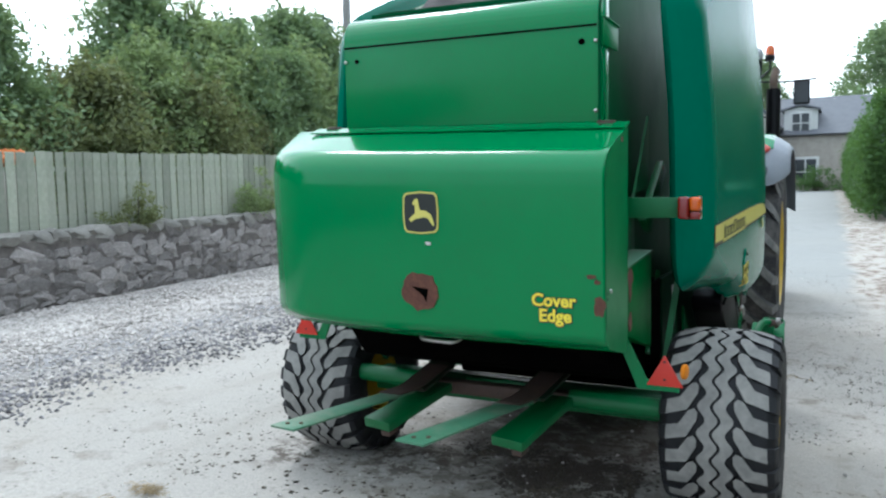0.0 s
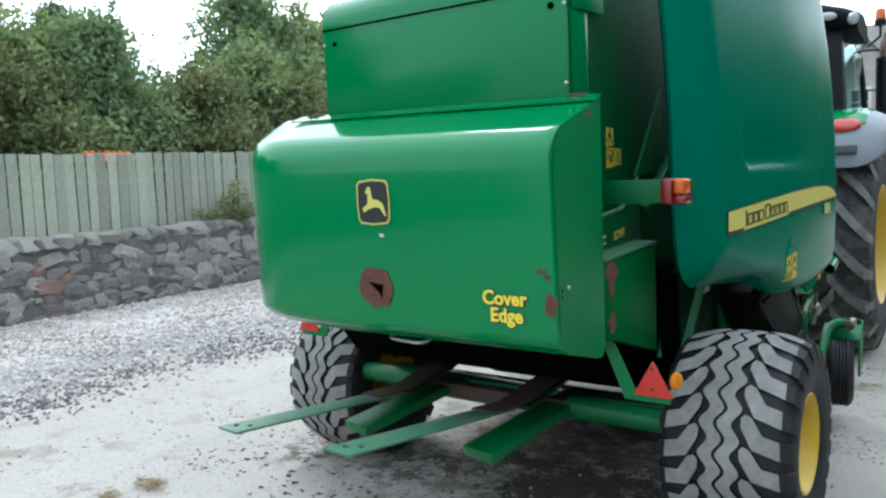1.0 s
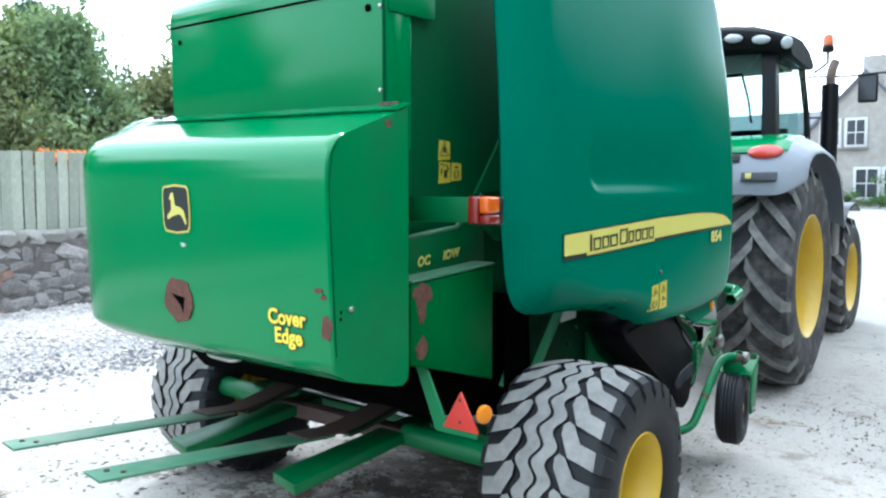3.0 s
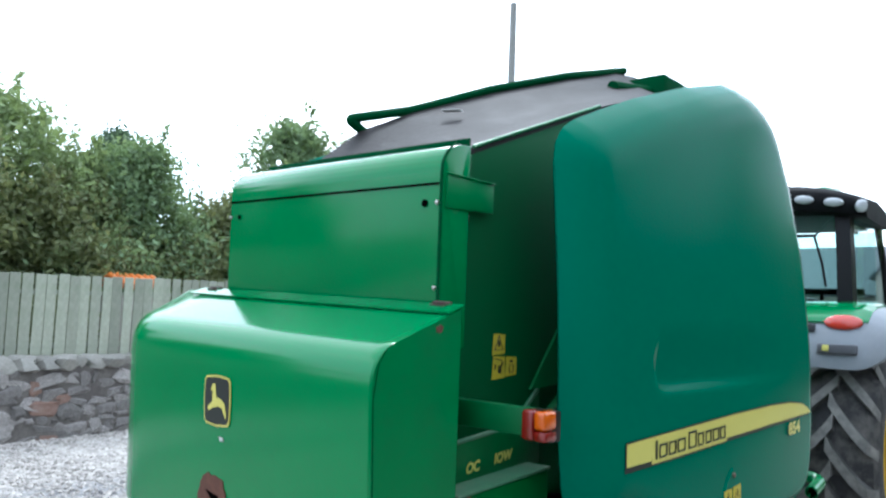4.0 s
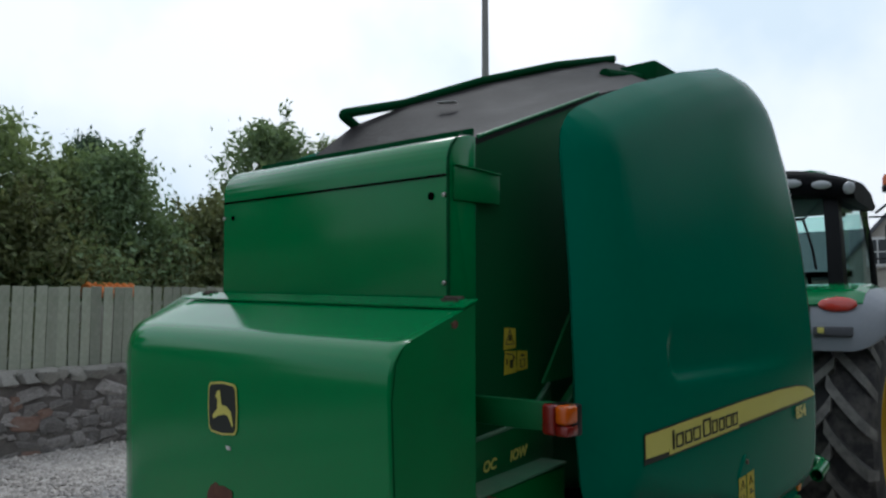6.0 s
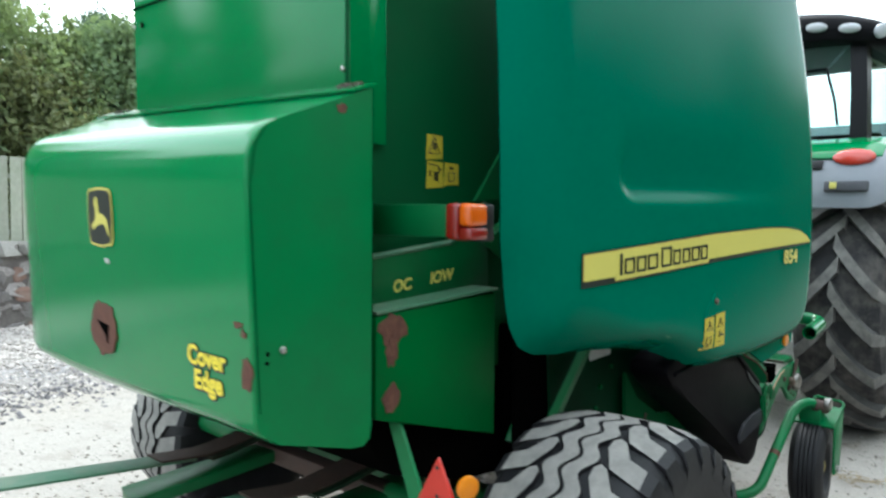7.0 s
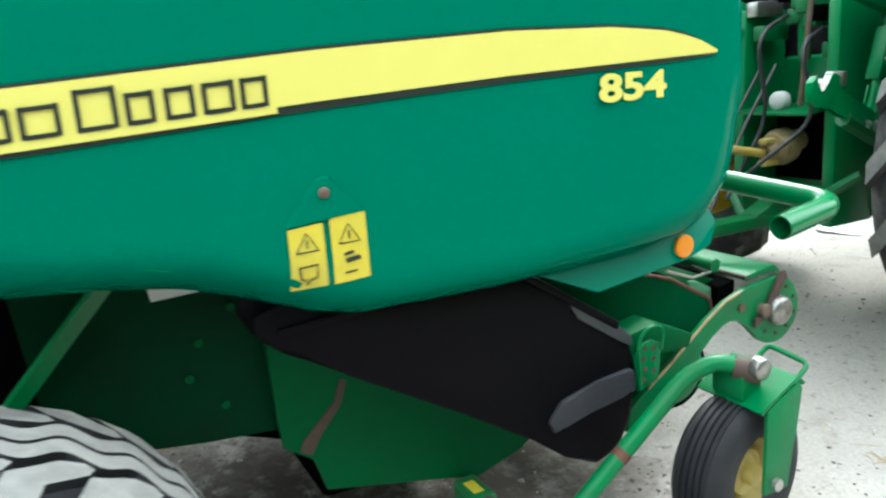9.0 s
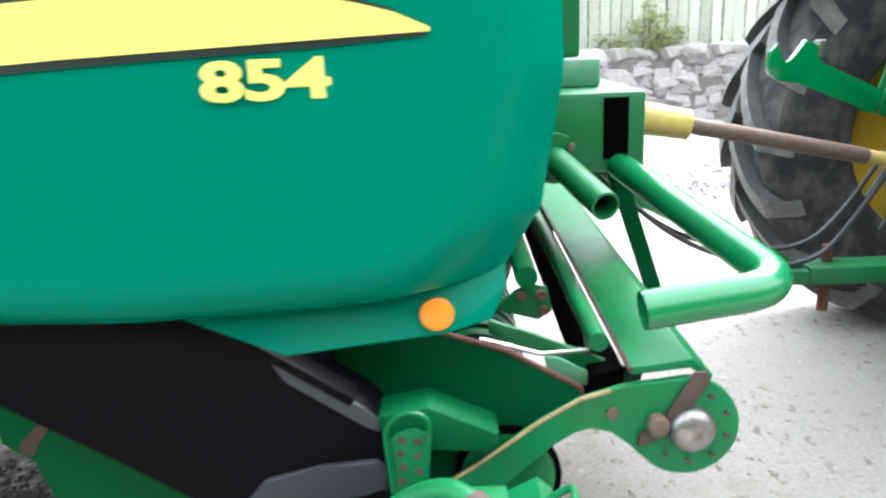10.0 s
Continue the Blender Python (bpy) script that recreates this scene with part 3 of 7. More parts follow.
    for name, mt, s, d in (("badge", DECAL, 1.0, -0.0015), ("badge_field", DECAL_BLACK, 0.92, -0.0030)):
        b = plate(shield(s), "y", d, 0.0012)
        b.transform(tilt)
        bpart(name, b, mt, "yellow-edged black maker's badge" if name == "badge" else "", hood)
    fig = plate([(-0.052, 1.492), (-0.044, 1.480), (-0.020, 1.492), (0.018, 1.500), (0.040, 1.496), (0.064, 1.462), (0.070, 1.468), (0.056, 1.512), (0.030, 1.528), (-0.008, 1.532), (-0.022, 1.516)], "y", -0.0045, 0.0012)
    plate([(-0.022, 1.512), (0.004, 1.528), (-0.002, 1.556), (-0.006, 1.580), (-0.020, 1.578), (-0.034, 1.556), (-0.020, 1.552)], "y", -0.0047, 0.0012, bm=fig)
    fig.transform(tilt)
    bpart("badge_figure", fig, DECAL, "plain yellow figure", hood)
    for body, dz in (("Cover", 1.146), ("Edge", 1.084)):
        face = 3.395 - 0.04 * (dz - 1.045)
        for off, mt, d, grow in ((0.0, LETTER, face - 0.0030, 0.030), (0.0012, DECAL_BLACK, face - 0.0020, 0.085)):
            b = text_mesh(body, 0.071, grow)
            b.transform(pose(0.588 + (0.006 if body == "Edge" else 0) + off, d, dz - off, 92.5))
            bpart("lettering", b, mt, "yellow lettering", hood)
    # rust on the edges and the side
    def blot(cx, cz, rx, rz, plane, at, seed):
        r = random.Random(seed)
        pts = []
        for k in range(16):
            a = k * math.tau / 16
            w = 1 + r.uniform(-0.3, 0.3)
            pts.append((cx + rx * w * math.cos(a), cz + rz * w * math.sin(a)))
        return plate(pts, plane, at, 0.0022)
    for i, (c, z, rx, rz, pl, at) in enumerate(((0.775, 1.155, 0.022, 0.04, "y", 3.3865), (0.742, 1.27, 0.02, 0.008, "y", 3.383), (0.765, 1.25, 0.010, 0.010, "y", 3.383), (3.66, 1.81, 0.018, 0.012, "x", 0.7945))):
        bpart("rust_patch", blot(c, z, rx, rz, pl, at, i), RUST, "rust stain", hood)
    bpart("bolt", disc((0.794, 3.475, 1.205), 0.009, 0.006, "x", 10, dome=0.003), STEEL, "small bright bolt", hood)
    for y, z in ((3.432, 1.20), (3.430, 1.178)):
        bpart("bolt_hole", disc((0.7945, y, z), 0.006, 0.0012, "x", 10), DARK, parent=hood)
    bpart("edge_line", strip([(3.412, 1.06), (3.385, 1.60), (3.40, 1.70), (3.43, 1.745)], 0.7935, 0.7965, 0.003), DARKGREEN, "dark worn edge", hood)
    # wire handle under the hood
    bpart("pull_handle", tube(curve([(-0.16, 3.72, 0.96), (-0.13, 3.585, 0.925), (0.05, 3.585, 0.918), (0.08, 3.72, 0.95)], 0.04), 0.009, 8), STEEL, "bent steel pull handle")


def build_upper_housing():
    prof = [(3.93, 1.75), (3.795, 1.75), (3.786, 2.345)] + arc(3.900, 2.36, 0.114, 180, 100, 7) + [(3.93, 2.476)]
    up = bpart("upper_housing", tilted(plate(prof, "x", -0.640, 1.312, bevel=0.004), 0.0, -0.016), GREEN, "green net roll housing with a rounded top edge")

    def hpart(name, bm, material, label=""):
        return bpart(name, tilted(bm, 0.0, -0.016), material, label, up)
    hpart("seam", block(-0.637, 0.655, 3.780, 3.788, 2.316, 2.323), DARK)
    hpart("edge_trim", strip([(3.783, 1.78), (3.782, 2.34)] + arc(3.900, 2.36, 0.118, 180, 112, 7), 0.664, 0.675, 0.004), DARKGREEN)
    for x, z, r in ((-0.565, 2.250, 0.011), (0.590, 2.252, 0.014)):
        hpart("bolt_hole", disc((x, 3.785, z), r, 0.003, "-y", 12), DARK)
    for x, z in ((0.652, 2.252), (0.652, 1.955), (-0.628, 2.25)):
        hpart("bolt", disc((x, 3.784, z), 0.008, 0.006, "-y", 10, dome=0.003), STEEL)
    hpart("top_strip", block(-0.56, 0.60, 3.925, 3.945, 2.455, 2.505, 0.004), DARKGREEN, "dark steel strip along the housing")
    hpart("top_strip", block(-0.56, 0.60, 4.0, 4.015, 2.47, 2.53, 0.004), DARKGREEN)
    hpart("side_bracket", plate([(3.80, 2.235), (4.06, 2.245), (4.06, 2.358), (3.80, 2.352)], "x", 0.672, 0.010, bevel=0.003), SHADEGREEN, "folded green bracket on the chamber side")
    hpart("bracket_flange", block(0.652, 0.690, 3.80, 4.06, 2.352, 2.358, 0.002), SHADEGREEN)


def build_chamber():
    ch = bpart("bale_chamber", plate([(3.80, 0.97), (4.4, 0.80), (5.3, 0.72), (5.9, 0.95), (6.1, 1.6), (6.05, 2.6), (5.6, 3.0), (4.86, 2.81), (3.98, 2.44), (3.86, 2.42), (3.81, 2.34)], "x", -0.650, 1.30, bevel=0.01), CHAMBER, "green bale chamber, darkened for the shade of its recess")
    # dark dusty cover, hung from a ridge rail down to the chamber's edge
    bm = bmesh.new()
    ridge = [(-0.33, 3.99, 2.505), (-0.33, 4.28, 2.73), (-0.28, 4.60, 2.89), (-0.10, 5.0, 3.06), (0.05, 5.5, 3.24), (0.10, 6.0, 3.40), (0.10, 6.25, 3.44)]
    edge = [(3.98, 2.475), (4.28, 2.595), (4.60, 2.725), (4.86, 2.83), (5.2, 2.95), (5.6, 3.05), (5.9, 3.06)]
    n = 8
    rows = []
    for (xa, ya, za), (yb, zb) in zip(ridge, edge):
        row = []
        for k in range(n + 1):
            f = k / n
            sag = -0.02 * math.sin(math.pi * f) + 0.008 * noise.noise((f * 6, ya * 3, 0))
            row.append(bm.verts.new((xa + f * (0.645 - xa), ya + (yb - ya) * f, za + (zb - za) * f + sag)))
        rows.append(row + [bm.verts.new((0.645, yb, zb - 0.06)), bm.verts.new((xa, ya, min(za - 0.03, 2.9)))])
    m = len(rows[0])
    for a, c in zip(rows, rows[1:]):
        for k in range(m):
            bm.faces.new((a[k], a[(k + 1) % m], c[(k + 1) % m], c[k]))
    bm.faces.new(rows[0])
    bm.faces.new(rows[-1][::-1])
    cover = bpart("belt_cover", bm, COVER, "dark dusty cover sloping over the chamber", ch)
    bpart("edge_strip", tube([(0.650, 3.97, 2.475), (0.650, 4.87, 2.838)], 0.007, 8), BRIGHT, "pale worn edge strip", ch)
    bpart("ridge_rail", tube(curve([(-0.34, 4.34, 2.72), (-0.34, 4.21, 2.775), (-0.29, 4.6, 2.90), (-0.10, 5.0, 3.075), (0.05, 5.5, 3.255), (0.10, 6.1, 3.44)], 0.03), 0.024, 10), DARKGREEN, "green ridge rail", ch)
    bpart("cover_patch", plate([(-0.02, 4.52), (0.06, 4.56), (0.05, 4.60), (-0.03, 4.555)], "z", 2.84, 0.004), WHITE, parent=cover)
    bpart("top_box", block(0.0, 0.45, 5.95, 6.45, 3.0, 3.33, 0.03), DARKGREEN, "dark housing on top of the chamber", ch)
    bpart("top_pipe", tube([(0.30, 5.6, 3.17), (0.40, 6.5, 3.30)], 0.04, 10), DARKGREEN, parent=ch)
    return ch


SKIN = {}


def build_side_panel(side):
    bottom = [(4.185, 1.26), (4.205, 1.185), (4.245, 1.128), (4.31, 1.100), (4.42, 1.088), (4.6, 1.079), (4.80, 1.064), (4.94, 1.042), (5.06, 1.002), (5.18, 0.950), (5.27, 0.930), (5.6, 0.928), (5.9, 0.945), (6.16, 0.965)]
    top = [(4.163, 2.44), (4.178, 2.515), (4.215, 2.567), (4.29, 2.615), (4.46, 2.69), (4.70, 2.79), (5.10, 2.932), (5.50, 3.045)]
    rear = [(4.185, 1.26), (4.160, 1.45), (4.155, 1.8), (4.158, 2.2), (4.163, 2.44)]
    front = [(6.16, 0.965), (6.26, 1.01), (6.33, 1.12), (6.37, 1.35), (6.35, 1.8), (6.29, 2.3), (6.19, 2.64), (6.0, 2.93), (5.80, 3.035), (5.66, 3.055), (5.50, 3.045)]

    def sample(poly, t):
        ls = [0.0]
        for a, b in zip(poly, poly[1:]):
            ls.append(ls[-1] + math.dist(a, b))
        d = t * ls[-1]
        for i in range(len(poly) - 1):
            if d <= ls[i + 1] + 1e-9:
                f = (d - ls[i]) / (ls[i + 1] - ls[i])
                return Vector((poly[i][0] + f * (poly[i + 1][0] - poly[i][0]), poly[i][1] + f * (poly[i + 1][1] - poly[i][1])))

    def spread(n):
        out = []
        for k in range(n + 1):
            t = k / n
            out.append(t * 0.55 + 0.45 * (t * t * (3 - 2 * t)))
        return out

    nu, nv = 130, 120
    us, vs = spread(nu), spread(nv)
    B, T = [sample(bottom, u) for u in us], [sample(top, u) for u in us]
    L, R = [sample(rear, v) for v in vs], [sample(front, v) for v in vs]
    rim = [sample(q, k / 60) for q in (bottom, front, top[::-1], rear[::-1]) for k in range(60)]
    rim_np = np.array([tuple(p) for p in rim])
    rim_next = np.roll(rim_np, -1, axis=0)

    def edge_distance(p):
        p = np.array(tuple(p))
        ab = rim_next - rim_np
        t = np.clip(((p - rim_np) * ab).sum(1) / np.maximum((ab ** 2).sum(1), 1e-12), 0, 1)
        return float(np.sqrt((((rim_np + ab * t[:, None]) - p) ** 2).sum(1)).min())

    bm = bmesh.new()
    rows = []
    c00, c10, c01, c11 = B[0], B[-1], T[0], T[-1]
    spots, out = [], np.zeros((nv + 1, nu + 1))
    for j, v in enumerate(vs):
        for i, u in enumerate(us):
            p = B[i] * (1 - v) + T[i] * v + L[j] * (1 - u) + R[j] * u - (c00 * (1 - u) * (1 - v) + c10 * u * (1 - v) + c01 * (1 - u) * v + c11 * u * v)
            spots.append(p)
            q = max(0.0, 1 - edge_distance(p) / (0.20 - 0.112 * smoothstep(4.35, 4.75, p[0]) * smoothstep(6.25, 6.05, p[0]) * smoothstep(1.7, 1.3, p[1])))
            out[j, i] = panel_x(p[0], p[1]) - 0.130 * q ** 2.4
    # soften the ridges where two rounded edges meet
    for _ in range(14):
        out[1:-1, 1:-1] = 0.5 * out[1:-1, 1:-1] + 0.125 * (out[:-2, 1:-1] + out[2:, 1:-1] + out[1:-1, :-2] + out[1:-1, 2:])
    for j, v in enumerate(vs):
        row = []
        for i, u in enumerate(us):
            y, z = spots[j * (nu + 1) + i]
            x = out[j, i]
            # pressed hollow with a curved sill
            qy, qz = y - 4.545 - 0.30 * max(0.0, z - 1.72), z - 1.572 - 0.012 * (y - 4.5)
            r = 0.12
            inside = r - math.hypot(r - qy, r - qz) if qy < r and qz < r else min(qy, qz)
            x -= 0.021 * smoothstep(0.0, 0.050, inside) * smoothstep(1.88, 1.62, z) * smoothstep(6.0, 4.9, y)
            row.append(bm.verts.new((side * x, y, z)))
            out[j, i] = x
        rows.append(row)
    SKIN["yz"], SKIN["x"] = np.array([tuple(p) for p in spots]), out.ravel()
    for a, c in zip(rows, rows[1:]):
        for i in range(nu):
            bm.faces.new((a[i], a[i + 1], c[i + 1], c[i]))
    # returned edge gives the shell its depth
    edge = [rows[0][i] for i in range(nu + 1)] + [rows[j][nu] for j in range(1, nv + 1)] + [rows[nv][i] for i in range(nu - 1, -1, -1)] + [rows[j][0] for j in range(nv - 1, 0, -1)]
    inner = []
    mid = Vector((5.1, 1.9))
    for v in edge:
        inner.append(bm.verts.new((v.co.x - side * 0.014, v.co.y + (mid[0] - v.co.y) * 0.012, v.co.z + (mid[1] - v.co.z) * 0.012)))
    n = len(edge)
    for k in range(n):
        bm.faces.new((edge[k], edge[(k + 1) % n], inner[(k + 1) % n], inner[k]))
    # inner skin
    skin = [bm.verts.new(v.co + Vector((-side * 0.02, (mid[0] - v.co.y) * 0.03, (mid[1] - v.co.z) * 0.03))) for v in inner]
    for k in range(n):
        bm.faces.new((inner[k], inner[(k + 1) % n], skin[(k + 1) % n], skin[k]))
    bm.faces.new(skin)
    return bpart("side_panel", bm, TEAL, "large moulded green side panel with a pressed hollow", smooth=50)


def panel_x(y, z):
    """How far out the flat of the right side panel lies."""
    u = (y - 4.0) / 1.9
    swell = u if u < 0.6 else min(u, 1.1) - (min(u, 1.1) - 0.6) ** 2
    return 1.040 + 0.1647 * swell - 0.07 * smoothstep(1.55, 2.9, z) ** 1.3


def skin_x(y, z):
    """How far out the moulded surface lies at a spot of the right side panel."""
    d = ((SKIN["yz"] - np.array((y, z))) ** 2).sum(1)
    near = np.argpartition(d, 5)[:5]
    w = 1 / (d[near] + 1e-5)
    return float((SKIN["x"][near] * w).sum() / w.sum())


def on_panel(outline, lift, thick=0.0012, step=0.05):
    """A decal that follows the right side panel: a band given by its lower and upper edge over y."""
    bm = bmesh.new()
    lo, hi = outline
    y0, y1 = lo[0][0], lo[-1][0]
    n = max(2, int((y1 - y0) / step))

    def at(poly, y):
        for a, b in zip(poly, poly[1:]):
            if y <= b[0] + 1e-9:
                return a[1] + (b[1] - a[1]) * (y - a[0]) / (b[0] - a[0])
        return poly[-1][1]
    rows = []
    for k in range(n + 1):
        y = y0 + (y1 - y0) * k / n
        za, zb = at(lo, y), at(hi, y)
        zs = [za + (zb - za) * j / 3 for j in range(4)]
        rows.append([bm.verts.new((skin_x(y, z) + lift + thick, y, z)) for z in zs] + [bm.verts.new((skin_x(y, z) + lift, y, z)) for z in zs[::-1]])
    for a, c in zip(rows, rows[1:]):
        for i in range(8):
            bm.faces.new((a[i], a[(i + 1) % 8], c[(i + 1) % 8], c[i]))
    bm.faces.new(rows[0])
    bm.faces.new(rows[-1][::-1])
    return bm


def build_panel_decals(panel):
    lo = [(4.375, 1.333), (4.75, 1.350), (5.2, 1.380), (5.6, 1.400), (6.0, 1.413), (6.155, 1.418)]
    hi = [(4.375, 1.415), (4.75, 1.440), (5.2, 1.470), (5.6, 1.486), (5.85, 1.484), (6.0, 1.472), (6.09, 1.453), (6.155, 1.424)]
    lo2 = [(4.369, 1.312), (4.75, 1.332), (5.2, 1.365), (5.6, 1.387), (6.0, 1.402), (6.150, 1.412)]
    hi2 = [(y, z + 0.006) for y, z in hi]
    bpart("stripe_shadow", on_panel((lo2, [(4.369, 1.42)] + hi2[1:-1] + [(6.150, 1.415)]), 0.0025), DECAL_BLACK, "black outline of the stripe", panel)
    bpart("stripe", on_panel((lo, hi), 0.005), DECAL, "tapering yellow stripe", panel)
    # the maker's name as plain dark frames and bars on a yellow edge
    def band(y0, y1, z0, z1, lift):
        return on_panel(([(y0, z0), (y1, z0 + 0.065 * (y1 - y0))], [(y0, z1), (y1, z1 + 0.065 * (y1 - y0))]), lift, step=0.02)
    line = 0.008
    for k, (y0, y1, h) in enumerate(((4.548, 4.572, 0.070), (4.586, 4.642, 0.052), (4.655, 4.708, 0.052), (4.720, 4.780, 0.052), (4.802, 4.866, 0.068),
                                     (4.878, 4.924, 0.053), (4.940, 4.988, 0.053), (5.001, 5.055, 0.053), (5.065, 5.112, 0.053))):
        z = 1.344 + (y0 - 4.55) * 0.062
        bpart("name_edge", band(y0 - 0.012, y1 + 0.013, z - 0.016, z + 0.006, 0.0066), DECAL, parent=panel)
        if k == 0:
            bar = band(y0 + 0.012, y1, z, z + h, 0.0085)
        else:
            bar = band(y0, y0 + line, z, z + h, 0.0085)
            joined(bar, band(y1 - line, y1, z + 0.065 * (y1 - y0), z + 0.065 * (y1 - y0) + h, 0.0085))
            for za in (z, z + h - line):
                joined(bar, band(y0 + line, y1 - line, za, za + line, 0.0085))
        bpart("name_bar", bar, DECAL_BLACK, "dark plain frame of the maker's name", panel)
    b = text_mesh("854", 0.080)
    b.transform(Matrix.Diagonal((1.62, 1, 1, 1)))
    b.transform(pose(skin_x(5.93, 1.34) + 0.004, 5.907, 1.331, 90, 0, 92.0))
    bpart("model_number", b, DECAL, "yellow number", panel)
    # two warning stickers, a moulded tab and its bolt
    def sticker(y0, y1, z0, z1, slope):
        return on_panel(([(y0, z0), (y1, z0 + slope)], [(y0, z1), (y1, z1 + slope)]), 0.003, step=0.05)
    for i, (y0, y1) in enumerate(((5.118, 5.185), (5.198, 5.268))):
        s = bpart("warning_sticker", sticker(y0, y1, 1.030 + 0.005 * i, 1.152 + 0.012 * i, 0.006), DECAL_WORN, "worn yellow warning sticker", panel)
        zc = 1.105 + 0.008 * i
        yc = (y0 + y1) / 2

        def wire(pts, r=0.0016, bm=None):
            return tube([(skin_x(y, z) + 0.0048, y, z) for y, z in pts], r, 6, bm)
        tri = wire([(yc - 0.021, zc), (yc, zc + 0.037), (yc + 0.021, zc + 0.002), (yc - 0.021, zc)])
        wire([(yc, zc + 0.024), (yc, zc + 0.008)], 0.002, tri)
        bpart("warning_mark", tri, DECAL_BLACK, parent=s)
        if i:
            m2 = wire([(yc - 0.012, zc - 0.022), (yc + 0.006, zc - 0.018)], 0.003)
            wire([(yc - 0.010, zc - 0.034), (yc + 0.018, zc - 0.030)], 0.0045, m2)
            wire([(yc - 0.014, zc - 0.058), (yc + 0.010, zc - 0.055)], 0.0016, m2)
        else:
            m2 = wire([(yc - 0.018, zc - 0.028), (yc + 0.016, zc - 0.025), (yc + 0.014, zc - 0.050), (yc + 0.002, zc - 0.053), (yc - 0.006, zc - 0.064), (yc - 0.008, zc - 0.052), (yc - 0.016, zc - 0.052), (yc - 0.018, zc - 0.028)], 0.0018)
        bpart("warning_mark", m2, DECAL_BLACK, parent=s)
    tab = bmesh.new()
    rim = [(5.118, 1.155), (5.268, 1.172), (5.222, 1.222), (5.207, 1.238), (5.192, 1.242), (5.177, 1.236), (5.162, 1.218)]
    top = [tab.verts.new((skin_x(y, z) + 0.007, y, z)) for y, z in rim]
    foot = [tab.verts.new((skin_x(y, z) - 0.004, y + (y - 5.192) * 0.05, z + (z - 1.18) * 0.05)) for y, z in rim]
    tab.faces.new(top)
    for k in range(len(rim)):
        tab.faces.new((top[k], top[(k + 1) % len(rim)], foot[(k + 1) % len(rim)], foot[k]))
    bpart("moulded_tab", tab, TEAL, parent=panel)
    bpart("bolt", disc((skin_x(5.19, 1.22) + 0.006, 5.192, 1.214), 0.011, 0.006, "x", 12, dome=0.003), OLDSTEEL, "rusty bolt", panel)
    bpart("scrape", plate([(4.875, 1.113), (4.91, 1.104), (4.908, 1.110), (4.88, 1.119)], "x", skin_x(4.89, 1.11) + 0.0, 0.002), BRIGHT, parent=panel)


# ---- wheels ----
def tread_lug(bm, outline, R, height, crown=0.0, wide=1.0, dip=0.03):
    """A raised rubber block: its outline in (across, turn in radians), on a tyre of radius R."""
    top, foot = [], []
    for s, a in outline:
        r = R - crown * (abs(s) / wide) ** 4
        top.append(bm.verts.new((s, r * math.cos(a), r * math.sin(a))))
        r2 = r - height - 0.004
        cs = sum(p[0] for p in outline) / len(outline)
        ca = sum(p[1] for p in outline) / len(outline)
        s2, a2 = s + (s - cs) * dip, a + (a - ca) * dip
        foot.append(bm.verts.new((s2, r2 * math.cos(a2), r2 * math.sin(a2))))
    n = len(outline)
    bm.faces.new(top)
    for i in range(n):
        bm.faces.new((top[i], top[(i + 1) % n], foot[(i + 1) % n], foot[i])).material_index = 1


def tyre_profile(R, W, rim_r, shoulder=0.07):
    h = W / 2
    return [(h - 0.05, rim_r - 0.015), (h - 0.02, rim_r + 0.01), (h + 0.0, rim_r + 0.35 * (R - rim_r)), (h + 0.002, rim_r + 0.62 * (R - rim_r)), (h - 0.018, R - shoulder * 0.55), (h - shoulder * 0.8, R - 0.012),
            (0.0, R), (-h + shoulder * 0.8, R - 0.012), (-h + 0.018, R - shoulder * 0.55), (-h - 0.002, rim_r + 0.62 * (R - rim_r)), (-h, rim_r + 0.35 * (R - rim_r)), (-h + 0.02, rim_r + 0.01), (-h + 0.05, rim_r - 0.015)]


def rim_mesh(W, rim_r, face, hub):
    """A dished steel disc wheel; it looks along +x."""
    h = W / 2
    return lathe([(-h + 0.03, rim_r + 0.012), (-h + 0.06, rim_r - 0.02), (-0.06, rim_r - 0.03), (face - 0.02, rim_r - 0.045), (face, rim_r - 0.07), (face + 0.03, rim_r * 0.62), (face + 0.02, rim_r * 0.5), (face + 0.03, hub), (face + 0.06, hub * 0.9), (face + 0.065, 0)]
                 , 48, lathe([(h - 0.025, rim_r + 0.018), (h - 0.018, rim_r + 0.004), (h - 0.05, rim_r - 0.018), (h - 0.12, rim_r - 0.04), (face - 0.02, rim_r - 0.046)], 48))


